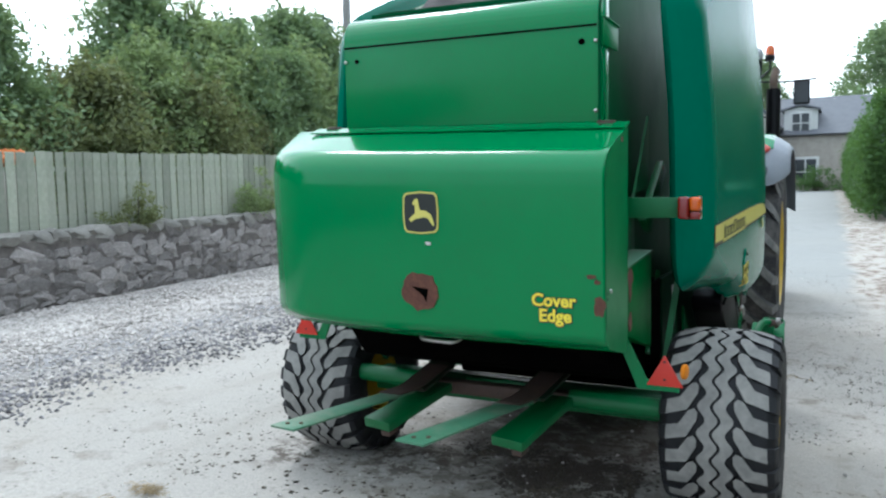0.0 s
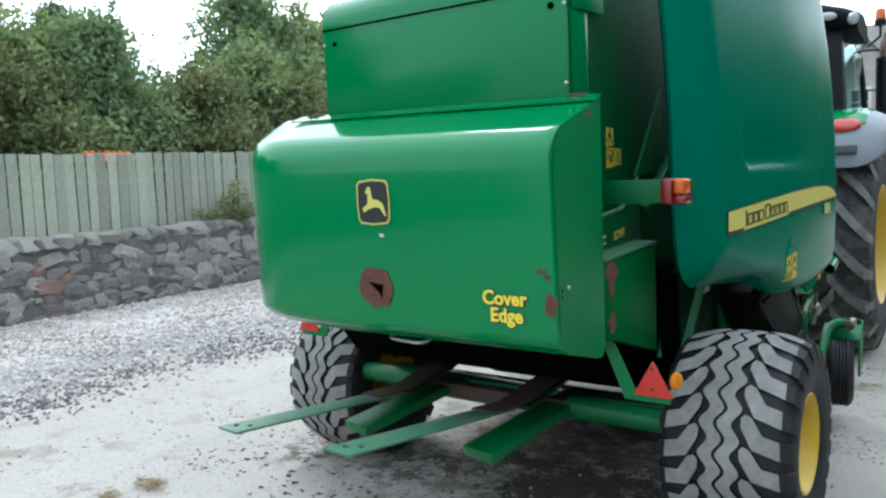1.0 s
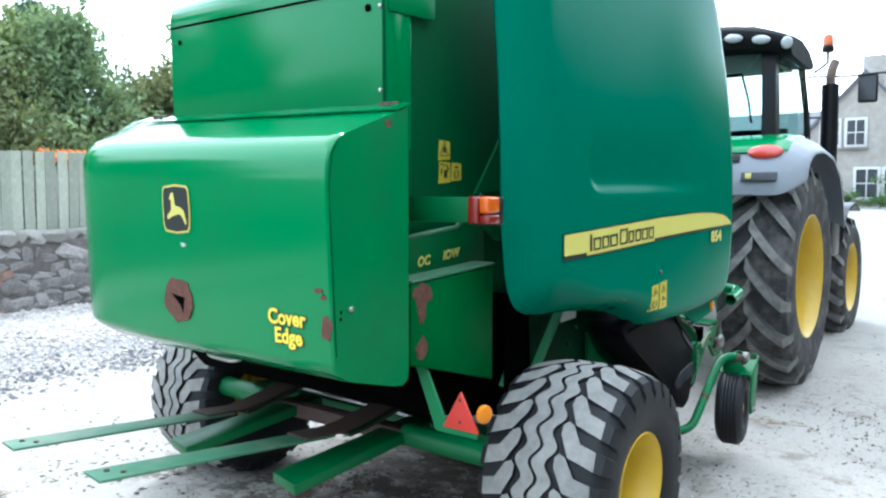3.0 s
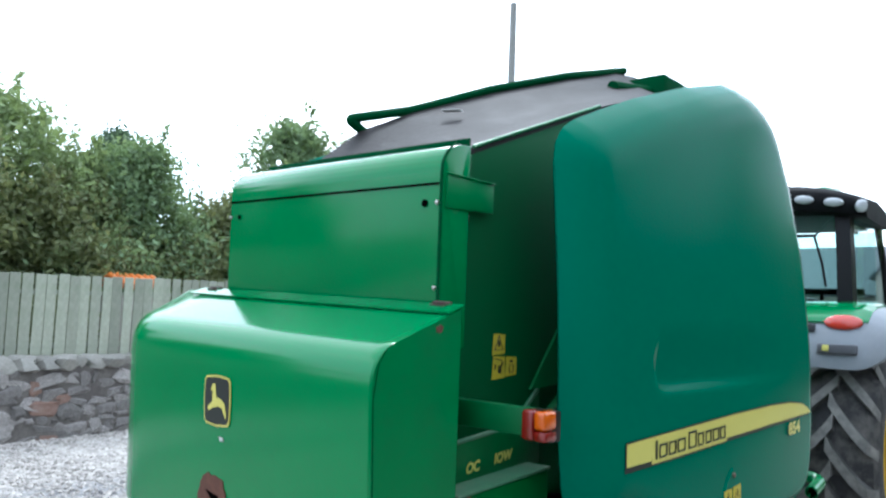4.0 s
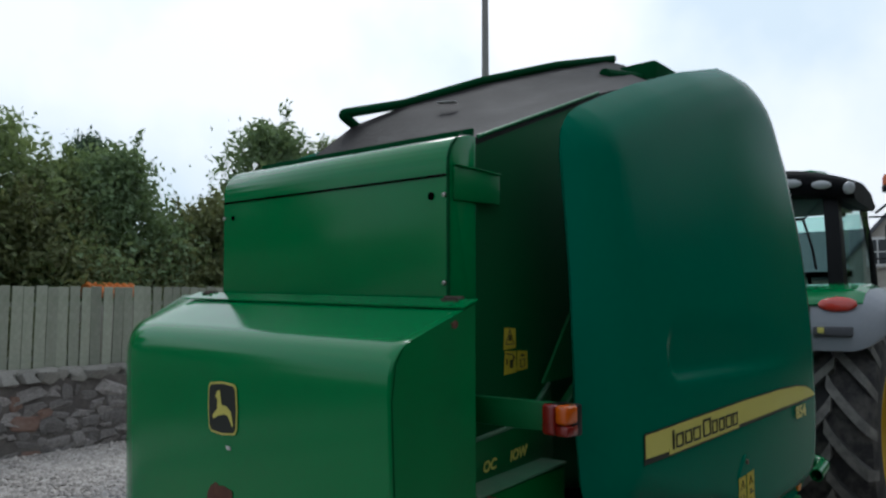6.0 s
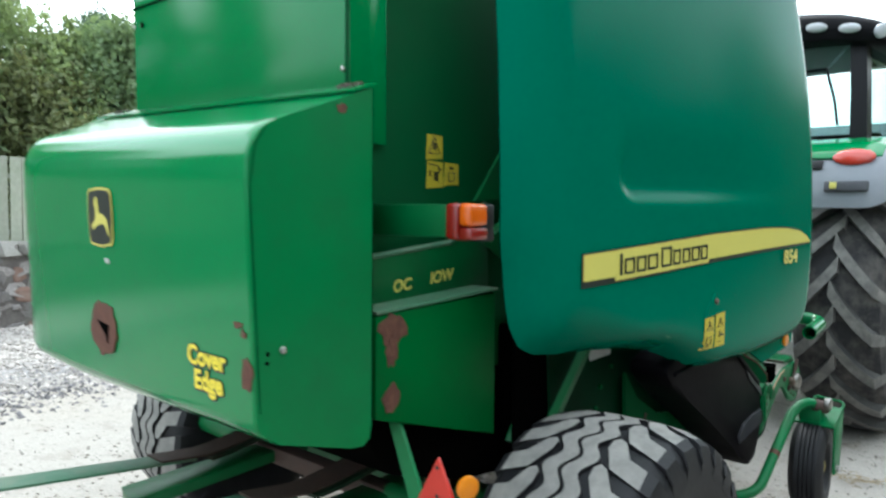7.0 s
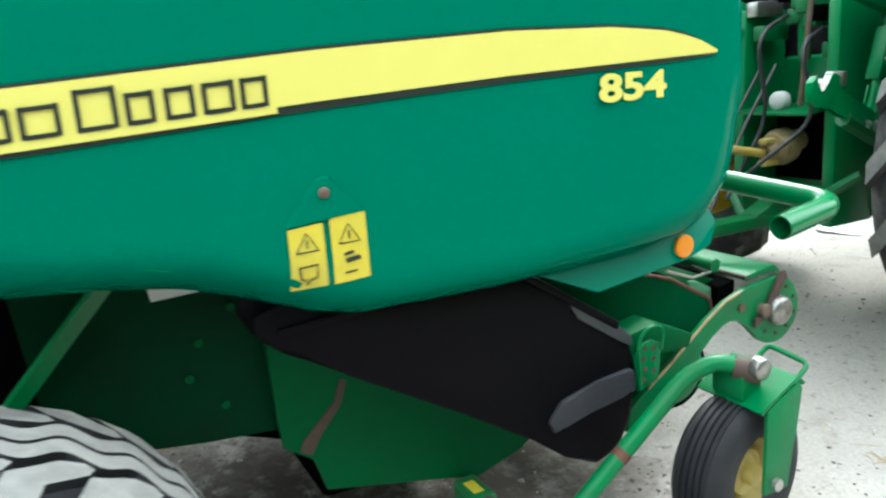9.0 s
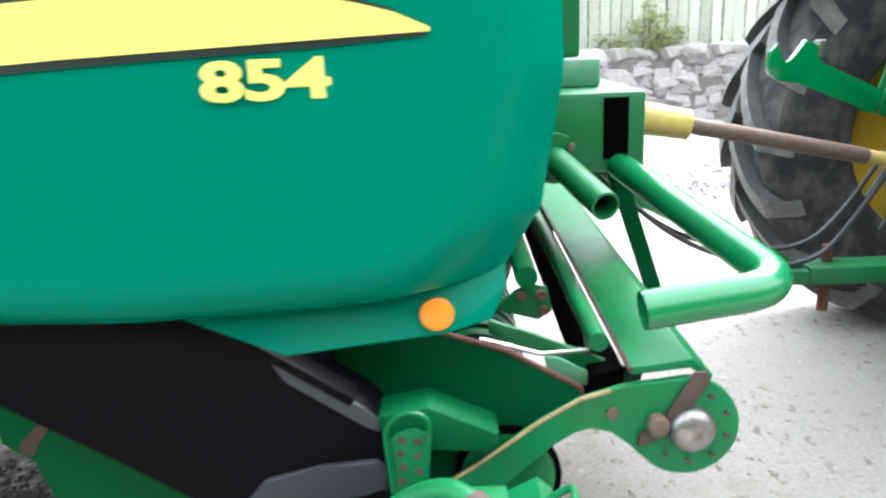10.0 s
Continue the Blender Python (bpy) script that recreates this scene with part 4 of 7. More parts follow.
def baler_wheel(side):
    R, W, rim_r = 0.452, 0.52, 0.203
    wheel = bpart("wheel", rim_mesh(W, rim_r, 0.05, 0.06), YELLOW, "yellow steel wheel with a wide dusty flotation tyre")
    wheel.matrix_basis = pose(side * 1.12, 0, R - 0.012, 0, 0, 0 if side > 0 else 180) @ pose(0, 0, 0, 5.6)
    wheel.data.transform(Matrix.Translation((0, 4.5, 0)))
    base_r = R - 0.013
    tyre = part("tyre", lathe(tyre_profile(base_r, W, rim_r), 72), RUBBER, wheel, "black tyre carcass")
    bm = bmesh.new()
    n = 23
    step = math.tau / n
    # two wavy ribs round the middle
    w, amp = 0.0272, 0.0155
    wave = [amp * math.sin(math.tau * j / 10) * 1.15 for j in range(11)]
    for c in (-0.0345, 0.0345):
        for k in range(n):
            for j in range(10):
                a0, a1 = (k + j / 10) * step, (k + (j + 1) / 10) * step
                s0, s1 = c + wave[j], c + wave[j + 1]
                tread_lug(bm, [(s0 - w, a0), (s0 + w, a0), (s1 + w, a1), (s1 - w, a1)], R, 0.013, 0.045, W / 2, 0.0)
    # boomerang shoulder lugs, their inner ends swept forwards, their outer ends running down the side as bare rubber
    lead = [(0.093, -0.89), (0.118, -0.80), (0.160, -0.28), (0.218, -0.17), (0.250, -0.14)]
    trail = [(0.078, -0.76), (0.080, -0.46), (0.124, 0.18), (0.222, 0.42), (0.250, 0.46)]
    half = W / 2
    for k in range(n):
        for sd in (-1, 1):
            o = 0.25 if sd > 0 else 0.75

            def lug_row(line, drop, spread=0.0):
                out = []
                for s, t in line:
                    r = R - 0.045 * (s / half) ** 4 - drop
                    a = (k + o + t + spread) * step
                    out.append(bm.verts.new((sd * s, r * math.cos(a), r * math.sin(a))))
                a = (k + o + line[-1][1] + spread) * step
                for s, r in ((half + 0.004, R - 0.082 - drop * 0.5), (half + 0.003, R - 0.125)):
                    out.append(bm.verts.new((sd * s, r * math.cos(a), r * math.sin(a))))
                return out
            la, tr = lug_row(lead, 0.0), lug_row(trail, 0.0)
            lb, tb = lug_row(lead, 0.020, -0.03), lug_row(trail, 0.020, 0.03)
            for i in range(6):
                bm.faces.new((la[i], la[i + 1], tr[i + 1], tr[i])).material_index = 0 if i < 3 else 1
                bm.faces.new((lb[i], lb[i + 1], la[i + 1], la[i])).material_index = 1
                bm.faces.new((tr[i], tr[i + 1], tb[i + 1], tb[i])).material_index = 1
            bm.faces.new((la[0], tr[0], tb[0], lb[0])).material_index = 1
    part("tread", bm, [TREAD, RUBBER], wheel, "dusty pale grey worn tread blocks", smooth=20)
    for k in range(6):
        a = k * math.tau / 6
        part("wheel_nut", disc((0.075, 0.085 * math.cos(a), 0.085 * math.sin(a)), 0.012, 0.02, "x", 6), OLDSTEEL, wheel)
    return wheel


def build_rear_gear():
    """Axle, bale ramp, lamps and reflectors under the hood."""
    bpart("axle_beam", block(-0.90, 0.90, 4.42, 4.56, 0.40, 0.53, 0.012), DULL, "green square axle beam")
    for x0, x1 in ((-0.86, -0.45), (0.40, 0.86)):
        bpart("cross_tube", tube([(x0, 4.22, 0.5425 - 0.0145 * x0), (x1, 4.22, 0.5425 - 0.0145 * x1)], 0.050, 16), DULL, "green cross tube")
    # near black, so the shade under the gate is in its colour
    bpart("gate_underside", plate([(3.80, 0.92), (3.95, 0.74), (4.30, 0.635), (4.70, 0.60), (4.75, 1.0), (3.80, 1.0)], "x", -0.68, 1.36, bevel=0.02), DARK, "greasy underside of the rear gate, near black for its shade")
    bpart("cross_bar", block(-0.47, 0.42, 4.18, 4.26, 0.495, 0.565, 0.010), DARKRUST, "rusty cross bar")
    bpart("bright_rod", tube([(-0.45, 4.38, 0.575), (0.30, 4.38, 0.555)], 0.009, 8), STEEL, "bright steel rod")
    catch = block(-0.79, -0.72, 4.10, 4.112, 0.715, 0.775, 0.004)
    tube(curve([(-0.74, 4.10, 0.77), (-0.70, 4.07, 0.81), (-0.62, 4.07, 0.80), (-0.60, 4.10, 0.74)], 0.03), 0.010, 8, catch)
    bpart("steel_catch", catch, STEEL, "bright bent steel catch")
    for x, z, inward in ((-0.425, 0.655, 0.055), (0.176, 0.677, 0.105)):
        lean = Matrix.Identity(4)
        lean[0][1] = inward
        along = Matrix.Translation((x, 2.965, z)) @ lean

        def bar(profile, x0, x1, thick):
            b = strip(profile, x0, x1, thick)
            b.transform(along)
            return b
        flat = plate([(-0.066, -0.02), (0.066, -0.035), (0.060, 0.90), (-0.056, 0.93)], "z", -0.010, 0.010, bevel=0.002)
        flat.transform(along @ pose(0, 0, 0, -4.4))
        arm = bpart("ramp_arm", flat, RAMP, "long flat pale green bale ramp bar")
        for dx, y in ((-0.02, 0.03), (0.025, 0.06), (0.0, 0.82), (0.03, 0.88)):
            b = disc((dx, y, 0.0), 0.009, 0.006, "z", 10)
            b.transform(along @ pose(0, 0, 0, -4.4))
            bpart("bolt", b, OLDSTEEL, parent=arm)
        bpart("root_plate", bar([(0.76, -0.0575), (0.94, -0.071), (1.02, -0.062), (1.25, -0.018)], -0.062, 0.060, 0.007), DARKRUST, "brown bolted end piece", arm)
        bpart("bent_root", bar([(0.95, -0.085), (1.03, -0.075), (1.27, -0.025), (1.55, 0.08)], -0.075, 0.085, 0.014), GREASY, "dark greasy bent root of the ramp bar", arm)
        ch = bmesh.new()
        hull = [(-0.088, 0.0), (0.082, -0.016), (0.070, 0.72), (-0.070, 0.72)]
        plate(hull, "z", -0.046, 0.046, bevel=0.006, bm=ch)
        ch.transform(pose(x + (0.025 if x < 0 else 0.110), 3.632, 0.490, 6.5, 0, -7))
        channel = bpart("ramp_channel", ch, DULL, "green steel channel of the bale ramp")
        tip = block(-0.02, 0.035, -0.015, 0.06, -0.075, -0.044, 0.008)
        tip.transform(pose(x + (0.025 if x < 0 else 0.110) + 0.04, 3.632, 0.490, 6.5, 0, -7))
        bpart("channel_foot", tip, DARKRUST, "rusty foot under the channel", channel)
    for sd in (-1, 1):
        cx, cy, cz = (0.929, 3.902, 0.733) if sd > 0 else (-1.126, 4.05, 0.79)
        arm = plate([(cx - sd * 0.22, cz + 0.215), (cx - sd * 0.175, cz + 0.215), (cx - sd * 0.08, cz + 0.02), (cx + sd * 0.06, cz + 0.02), (cx + sd * 0.06, cz - 0.025), (cx - sd * 0.12, cz - 0.025)], "y", cy, 0.012)
        holder = bpart("reflector_bracket", arm, BRIGHT, "bent green reflector bracket")
        tri = plate([(cx - 0.079, cz), (cx + 0.079, cz), (cx, cz + 0.140)], "y", cy - 0.014, 0.010, bevel=0.003)
        t = bpart("triangle_reflector", tri, RED, "red triangular rear reflector", holder)
        if sd > 0:
            rf = disc((0, 0, 0), 0.033, 0.012, "x", 20, dome=0.006)
            rf.transform(pose(1.003, 3.925, 0.798, 0, 0, -14))
            bpart("side_reflector", rf, ORANGE, "round orange reflector", holder)
        for dz in (0.03, 0.11):
            bpart("screw", disc((cx, cy - 0.0135, cz + dz), 0.006, 0.003, "-y", 8), DECAL_BLACK, parent=holder)
        lamp_arm = bpart("lamp_arm", block(min(sd * 0.60, sd * 0.99), max(sd * 0.60, sd * 0.99), 3.900, 3.940, 1.475, 1.565, 0.005), DULL, "green tail lamp arm")
        lo, hi = sorted((sd * 0.984, sd * 1.032))
        lo2, hi2 = sorted((sd * 1.033, sd * 1.078))
        lamp = bpart("tail_lamp", block(lo, hi, 3.846, 3.890, 1.472, 1.568, 0.012, segs=3), REDLENS, "red and amber tail lamp", lamp_arm)
        bpart("turn_lens", block(lo2, hi2, 3.844, 3.915, 1.507, 1.567, 0.012, segs=3), AMBER, "amber turn lens", lamp_arm)
        bpart("red_lens", block(lo2, hi2, 3.847, 3.915, 1.472, 1.505, 0.008, segs=2), REDLENS, parent=lamp_arm)
        bpart("lamp_back", block(min(lo, lo2) + 0.004, max(hi, hi2) - 0.004, 3.890, 3.945, 1.468, 1.566, 0.006), BLACK, parent=lamp_arm)
        strut = tube([(sd * 0.82, 4.40, 0.60), (sd * 0.82, 4.92, 1.16)], 0.022, 4)
        bpart("frame_strut", strut, DULL, "green frame strut")
        strut = tube([(sd * 0.74, 4.45, 0.75), (sd * 0.74, 4.72, 1.15)], 0.014, 8)
        bpart("stay_rod", strut, DULL)


def build_side_boxes():
    for sd in (-1, 1):
        x0, x1 = sorted((sd * 0.735, sd * 0.785))
        lb = bpart("lower_side_plate", plate([(3.79, 1.255), (4.315, 1.285), (4.315, 0.815), (4.12, 0.872), (3.79, 0.965)], "x", x0, x1 - x0, bevel=0.006), PLATEGREEN, "green lower side plate with rust")
        lo, hi = sorted((sd * 0.63, sd * 0.79))
        bpart("plate_lip", strip([(3.79, 1.260), (4.32, 1.292)], lo, hi, 0.008), RAMP, parent=lb)
        x0, x1 = sorted((sd * 0.64, sd * 0.684))
        mid = bpart("middle_side_plate", plate([(3.80, 1.26), (4.40, 1.29), (4.39, 1.56), (4.30, 1.492), (4.21, 1.438), (3.80, 1.40)], "x", x0, x1 - x0, bevel=0.005), DULL, "green side plate with worn lettering")
        bpart("plate_lip", tube([(sd * 0.682, 3.80, 1.405), (sd * 0.682, 4.20, 1.445), (sd * 0.682, 4.29, 1.500), (sd * 0.682, 4.38, 1.575)], 0.009, 8), RAMP, parent=mid)
        if sd > 0:
            for body, y in (("OC", 3.985), ("IOW", 4.160)):
                b = text_mesh(body, 0.050)
                lean = Matrix.Identity(4)
                lean[0][1] = 0.22
                b.transform(lean)
                b.transform(pose(0.6855, y, 1.306 + 0.10 * (y - 4.0), 90, -5, 90))
                bpart("lettering", b, DECAL, "half worn-off yellow letters", mid)
            rng = random.Random(9)
            for i, (cy, cz, ry, rz) in enumerate(((3.855, 1.215, 0.055, 0.045), (3.85, 1.155, 0.022, 0.05), (3.85, 1.02, 0.030, 0.035), (3.84, 0.995, 0.022, 0.018))):
                pts = [(cy + ry * (1 + rng.uniform(-0.3, 0.3)) * math.cos(a), cz + rz * (1 + rng.uniform(-0.3, 0.3)) * math.sin(a)) for a in [k * math.tau / 14 for k in range(14)]]
                bpart("rust_patch", plate(pts, "x", 0.784, 0.003 + 0.0012 * i), RUST, "rust stain", lb)
            for k, (y0, y1, z0, z1) in enumerate(((4.122, 4.199, 1.618, 1.706), (4.120, 4.196, 1.709, 1.790), (4.203, 4.274, 1.628, 1.704))):
                st = bpart("warning_sticker", plate([(y0, z0), (y1, z0 + 0.006), (y1, z1 - 0.003), (y0 + 0.006, z1)], "x", 0.6505, 0.0015), DECAL_WORN, "worn yellow warning sticker")
                yc, zc = (y0 + y1) / 2, (z0 + z1) / 2
                marks = (((-0.030, 0.034), (0.012, 0.030), (0.030, 0.014)), ((-0.026, -0.020), (0.0, 0.034), (0.026, -0.020), (-0.026, -0.020)), ((-0.012, -0.024), (0.014, -0.022), (0.014, 0.006), (-0.012, 0.004), (-0.012, -0.024)))[k]
                mark = tube([(0.6525, yc + a, zc + c) for a, c in marks], 0.0022, 6)
                for a, c, w, h in (((-0.004, -0.020, 0.020, 0.030), (-0.026, -0.006, 0.008, 0.020), (0.016, 0.004, 0.006, 0.018)), ((-0.006, -0.008, 0.014, 0.022),), ((-0.010, 0.016, 0.022, 0.008),))[k]:
                    block(0.652, 0.6535, yc + a, yc + a + w, zc + c, zc + c + h, bm=mark)
                bpart("warning_mark", mark, DECAL_BLACK, parent=st)
        bpart("gusset", plate([(4.30, 1.58), (4.62, 1.60), (4.62, 1.98)], "x", sd * 0.70 - 0.006, 0.012), DULL, "triangular green gusset")
        bpart("arm_plate", plate([(4.30, 1.45), (4.75, 1.75), (4.85, 1.70), (4.42, 1.38)], "x", sd * 0.74 - 0.02, 0.04, bevel=0.006), DULL, "green lift arm")


build_rear_hood()
build_upper_housing()
build_chamber()
right_panel = build_side_panel(1)
build_side_panel(-1)
build_panel_decals(right_panel)
build_rear_gear()
build_side_boxes()
baler_wheel(1)
baler_wheel(-1)


# ---- baler front: pickup, drawbar ----
def build_baler_front():
    # underside between chamber and axle, near black in place of deep shade
    bpart("under_housing", plate([(4.5, 0.78), (5.25, 0.50), (5.95, 0.36), (6.05, 0.80), (5.2, 1.05), (4.5, 1.15)], "x", -0.70, 1.40, bevel=0.02), DARK, "greasy housing under the chamber, near black for its shade")
    # added block that paints in the shade below the frame plates
    bpart("lower_pan", block(-0.72, 0.72, 5.24, 5.72, 0.335, 0.55, 0.03), DARK, "added near-black block for the shade under the pickup")
    for sd in (-1, 1):
        lo, hi = sorted((sd * 0.80, sd * 0.815))
        # frame and inner plates are darkened for the shade they stand in
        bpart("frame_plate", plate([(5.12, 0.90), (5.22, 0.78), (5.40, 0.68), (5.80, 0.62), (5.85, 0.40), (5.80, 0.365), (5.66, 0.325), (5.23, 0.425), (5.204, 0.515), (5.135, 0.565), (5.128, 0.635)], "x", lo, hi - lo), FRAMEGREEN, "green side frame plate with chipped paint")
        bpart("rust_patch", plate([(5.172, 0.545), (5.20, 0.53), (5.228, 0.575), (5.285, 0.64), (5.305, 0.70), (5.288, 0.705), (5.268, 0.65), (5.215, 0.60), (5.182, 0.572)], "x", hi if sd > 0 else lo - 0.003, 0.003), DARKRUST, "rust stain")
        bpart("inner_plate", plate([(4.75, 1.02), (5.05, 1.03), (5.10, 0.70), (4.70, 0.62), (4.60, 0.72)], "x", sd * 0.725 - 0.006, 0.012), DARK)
        bpart("inner_side", plate([(4.66, 0.66), (4.98, 0.615), (5.10, 0.605), (6.10, 0.47), (6.10, 1.12), (4.62, 1.12)], "x", sd * 0.77 - 0.008, 0.016), INNERGREEN, "green inner side plate, darkened for its shade")
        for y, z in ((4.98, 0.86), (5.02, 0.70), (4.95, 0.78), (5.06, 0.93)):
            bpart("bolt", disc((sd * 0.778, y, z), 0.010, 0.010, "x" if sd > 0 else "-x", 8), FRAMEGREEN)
        # near-black sheet for the shade behind the panel's rear part
        bpart("dark_side", plate([(4.45, 0.70), (4.90, 0.72), (4.90, 1.12), (4.45, 1.12)], "x", sd * 0.76 - 0.008, 0.016), DARK, "inner side, near black for the shade behind the panel")
        # hanging rubber curtain
        lo, hi = sorted((sd * 0.86, sd * 1.03))
        cur = bpart("rubber_curtain", plate([(5.06, 0.97), (5.15, 1.0), (5.67, 0.955), (5.80, 0.862), (5.99, 0.742), (6.022, 0.71), (6.032, 0.61), (6.028, 0.49), (5.98, 0.40), (5.90, 0.375), (5.80, 0.432), (5.70, 0.51), (5.51, 0.635), (5.24, 0.80), (5.11, 0.875), (5.05, 0.93)], "x", lo, hi - lo, bevel=0.020), CANVAS, "black plastic guard over the pickup drive")
        for flange in ([(5.10, 0.935), (5.66, 0.975), (5.665, 0.958), (5.10, 0.918)], [(5.66, 0.972), (5.98, 0.762), (5.97, 0.742), (5.665, 0.945)]):
            b = plate(flange, "x", min(sd * 0.98, sd * 1.042), 0.062, bevel=0.006)
            bpart("guard_flange", b, CANVAS, parent=cur)
        # rib and facet are greyer than the guard to show its sheen
        lo, hi = sorted((sd * 0.97, sd * 1.045))
        bpart("guard_rib", plate([(5.748, 0.545), (5.790, 0.592), (5.90, 0.618), (6.010, 0.628), (6.030, 0.612), (6.030, 0.556), (5.985, 0.560), (5.88, 0.546), (5.80, 0.520), (5.765, 0.508)], "x", lo, hi - lo - 0.006, bevel=0.008), SHEENGREY, "guard rib, grey for its sheen", cur)
        lo, hi = sorted((sd * 1.028, sd * 1.036))
        bpart("guard_facet", plate([(5.82, 0.846), (5.99, 0.742), (6.018, 0.715), (6.022, 0.685), (5.99, 0.702), (5.85, 0.795)], "x", lo, hi - lo, bevel=0.003), FACET, "guard facet, dark grey for its sheen", cur)
        # valance under the side panel
        lo, hi = sorted((sd * 1.075, sd * 1.09))
        vb = plate([(5.56, 1.10), (5.60, 0.99), (5.66, 0.965), (5.87, 0.872), (6.16, 0.905), (6.24, 0.93), (6.265, 0.99), (6.27, 1.10)], "x", lo, hi - lo, bevel=0.004)
        for v in vb.verts:
            v.co.x -= sd * 0.9 * max(0.0, v.co.z - 0.985)
        val = bpart("valance", vb, TEAL, "green valance under the side panel")
        bpart("round_reflector", disc((sd * 1.09, 6.143, 0.945), 0.030, 0.008, "x" if sd > 0 else "-x", 24, dome=0.004), ORANGE, "round orange side reflector", val)
        bpart("bare_seam", block(min(sd * 1.088, sd * 1.094), max(sd * 1.088, sd * 1.094), 6.10, 6.17, 1.003, 1.007), OLDSTEEL, parent=val)
        # pickup side plate with its hub
        lo, hi = sorted((sd * 0.965, sd * 0.985))
        prof = [(6.620 + 0.105 * math.cos(a), 0.648 + 0.105 * math.sin(a)) for a in [radians(d) for d in range(-150, 101, 12)]]
        prof += [(6.50, 0.739), (6.411, 0.713), (6.335, 0.669), (6.209, 0.578), (6.06, 0.48), (6.04, 0.41), (6.12, 0.440), (6.247, 0.514), (6.357, 0.619), (6.40, 0.646), (6.432, 0.655), (6.473, 0.645), (6.51, 0.612)]
        pk = bpart("pickup_arm", plate(prof, "x", lo, hi - lo, bevel=0.003), PICKGREEN, "curved green pickup arm plate")
        ax = "x" if sd > 0 else "-x"
        bpart("worn_edge", tube([(sd * 0.985, y, z) for y, z in ((6.12, 0.522), (6.209, 0.580), (6.335, 0.671), (6.411, 0.715), (6.47, 0.732))], 0.0045, 6), TAN, "bare worn edge", pk)
        bpart("hub_cap", disc((sd * 0.985, 6.629, 0.648), 0.046, 0.014, ax, 24, dome=0.022), CAPSTEEL, "bright domed steel hub cap", pk)
        bpart("bolt", disc((sd * 0.985, 6.562, 0.660), 0.022, 0.02, ax, 14, dome=0.006), OLDSTEEL, parent=pk)
        bpart("rusty_lever", plate([(6.560, 0.648), (6.588, 0.642), (6.660, 0.745), (6.652, 0.770), (6.630, 0.768)], "x", sd * 0.99 - 0.004, 0.010, bevel=0.003), DARKRUST, "rusty lever", pk)
        bpart("rusty_lever", plate([(6.524, 0.615), (6.563, 0.630), (6.558, 0.646), (6.528, 0.640)], "x", sd * 0.99 - 0.004, 0.012), DARKRUST, parent=pk)
        bpart("bolt", disc((sd * 0.985, 6.475, 0.685), 0.012, 0.008, ax, 10), OLDSTEEL, parent=pk)
        for k in range(7):
            a = radians(-130 + k * 38)
            bpart("bolt", disc((sd * 0.985, 6.629 + 0.075 * math.cos(a), 0.648 + 0.075 * math.sin(a)), 0.006, 0.004, ax, 8), DARKRUST, parent=pk)
        # pickup side shield and brackets; their dark greens include the shade under the valance
        lo, hi = sorted((sd * 0.90, sd * 0.915))
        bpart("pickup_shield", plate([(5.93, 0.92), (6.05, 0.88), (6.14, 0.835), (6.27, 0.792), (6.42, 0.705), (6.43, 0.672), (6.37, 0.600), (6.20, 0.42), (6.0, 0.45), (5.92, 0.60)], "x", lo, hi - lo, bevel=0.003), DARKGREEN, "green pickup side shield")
        bpart("shield_edge", tube([(sd * 0.913, 6.05, 0.882), (sd * 0.913, 6.14, 0.838), (sd * 0.913, 6.27, 0.795), (sd * 0.913, 6.425, 0.705), (sd * 0.913, 6.432, 0.670)], 0.0055, 8), RUST, "rusty edge")
        lo, hi = sorted((sd * 0.93, sd * 1.02))
        bpart("pickup_bracket", plate([(5.98, 0.70), (6.035, 0.712), (6.115, 0.726), (6.25, 0.664), (6.235, 0.628), (6.0, 0.64)], "x", lo, hi - lo, bevel=0.003), FRAMEGREEN, "folded green bracket")
        bpart("chain_guard", plate([(6.03, 0.655), (6.05, 0.682), (6.085, 0.690), (6.12, 0.672), (6.11, 0.57), (6.04, 0.55)], "x", sd * 1.03 - 0.006, 0.012, bevel=0.003), PICKGREEN, "drilled green plate with rusty holes")
        for y, z in ((6.062, 0.668), (6.092, 0.664), (6.058, 0.640), (6.092, 0.634), (6.062, 0.610), (6.092, 0.600), (6.058, 0.580)):
            bpart("drill_hole", disc((sd * 1.036, y, z), 0.008, 0.001, "x" if sd > 0 else "-x", 10), DARKRUST)
        bpart("drum_end", disc((sd * 0.925, 6.27, 0.52), 0.105, 0.012, "x" if sd > 0 else "-x", 32, dome=0.006), DULL, "green pickup drum end disc")
        bpart("drum_rim", lathe([(-0.008, 0.098), (-0.008, 0.112), (0.008, 0.112), (0.008, 0.098), (-0.008, 0.098)], 32, m=pose(sd * 0.931, 6.27, 0.52)), DARK, "black rim")
        bpart("wire_loop", tube(curve([(sd * 1.045, 6.04, 0.56), (sd * 1.045, 6.03, 0.70), (sd * 1.045, 6.07, 0.735), (sd * 1.045, 6.12, 0.72), (sd * 1.045, 6.11, 0.66)], 0.03), 0.0045, 8), PICKGREEN)
        # gauge wheel on its bent tube
        arm = bpart("wheel_arm", tube(curve([(sd * 0.93, 5.60, 0.315), (sd * 1.08, 5.64, 0.315), (sd * 1.14, 5.72, 0.340), (sd * 1.155, 6.085, 0.622), (sd * 1.19, 6.155, 0.662), (sd * 1.235, 6.215, 0.640)], 0.07, 7), 0.0225, 14), PICKGREEN, "bent green tube that carries the gauge wheel")
        bpart("arm_socket", block(min(sd * 0.82, sd * 0.95), max(sd * 0.82, sd * 0.95), 5.57, 5.64, 0.285, 0.345, 0.014, segs=3), DULL, parent=arm)
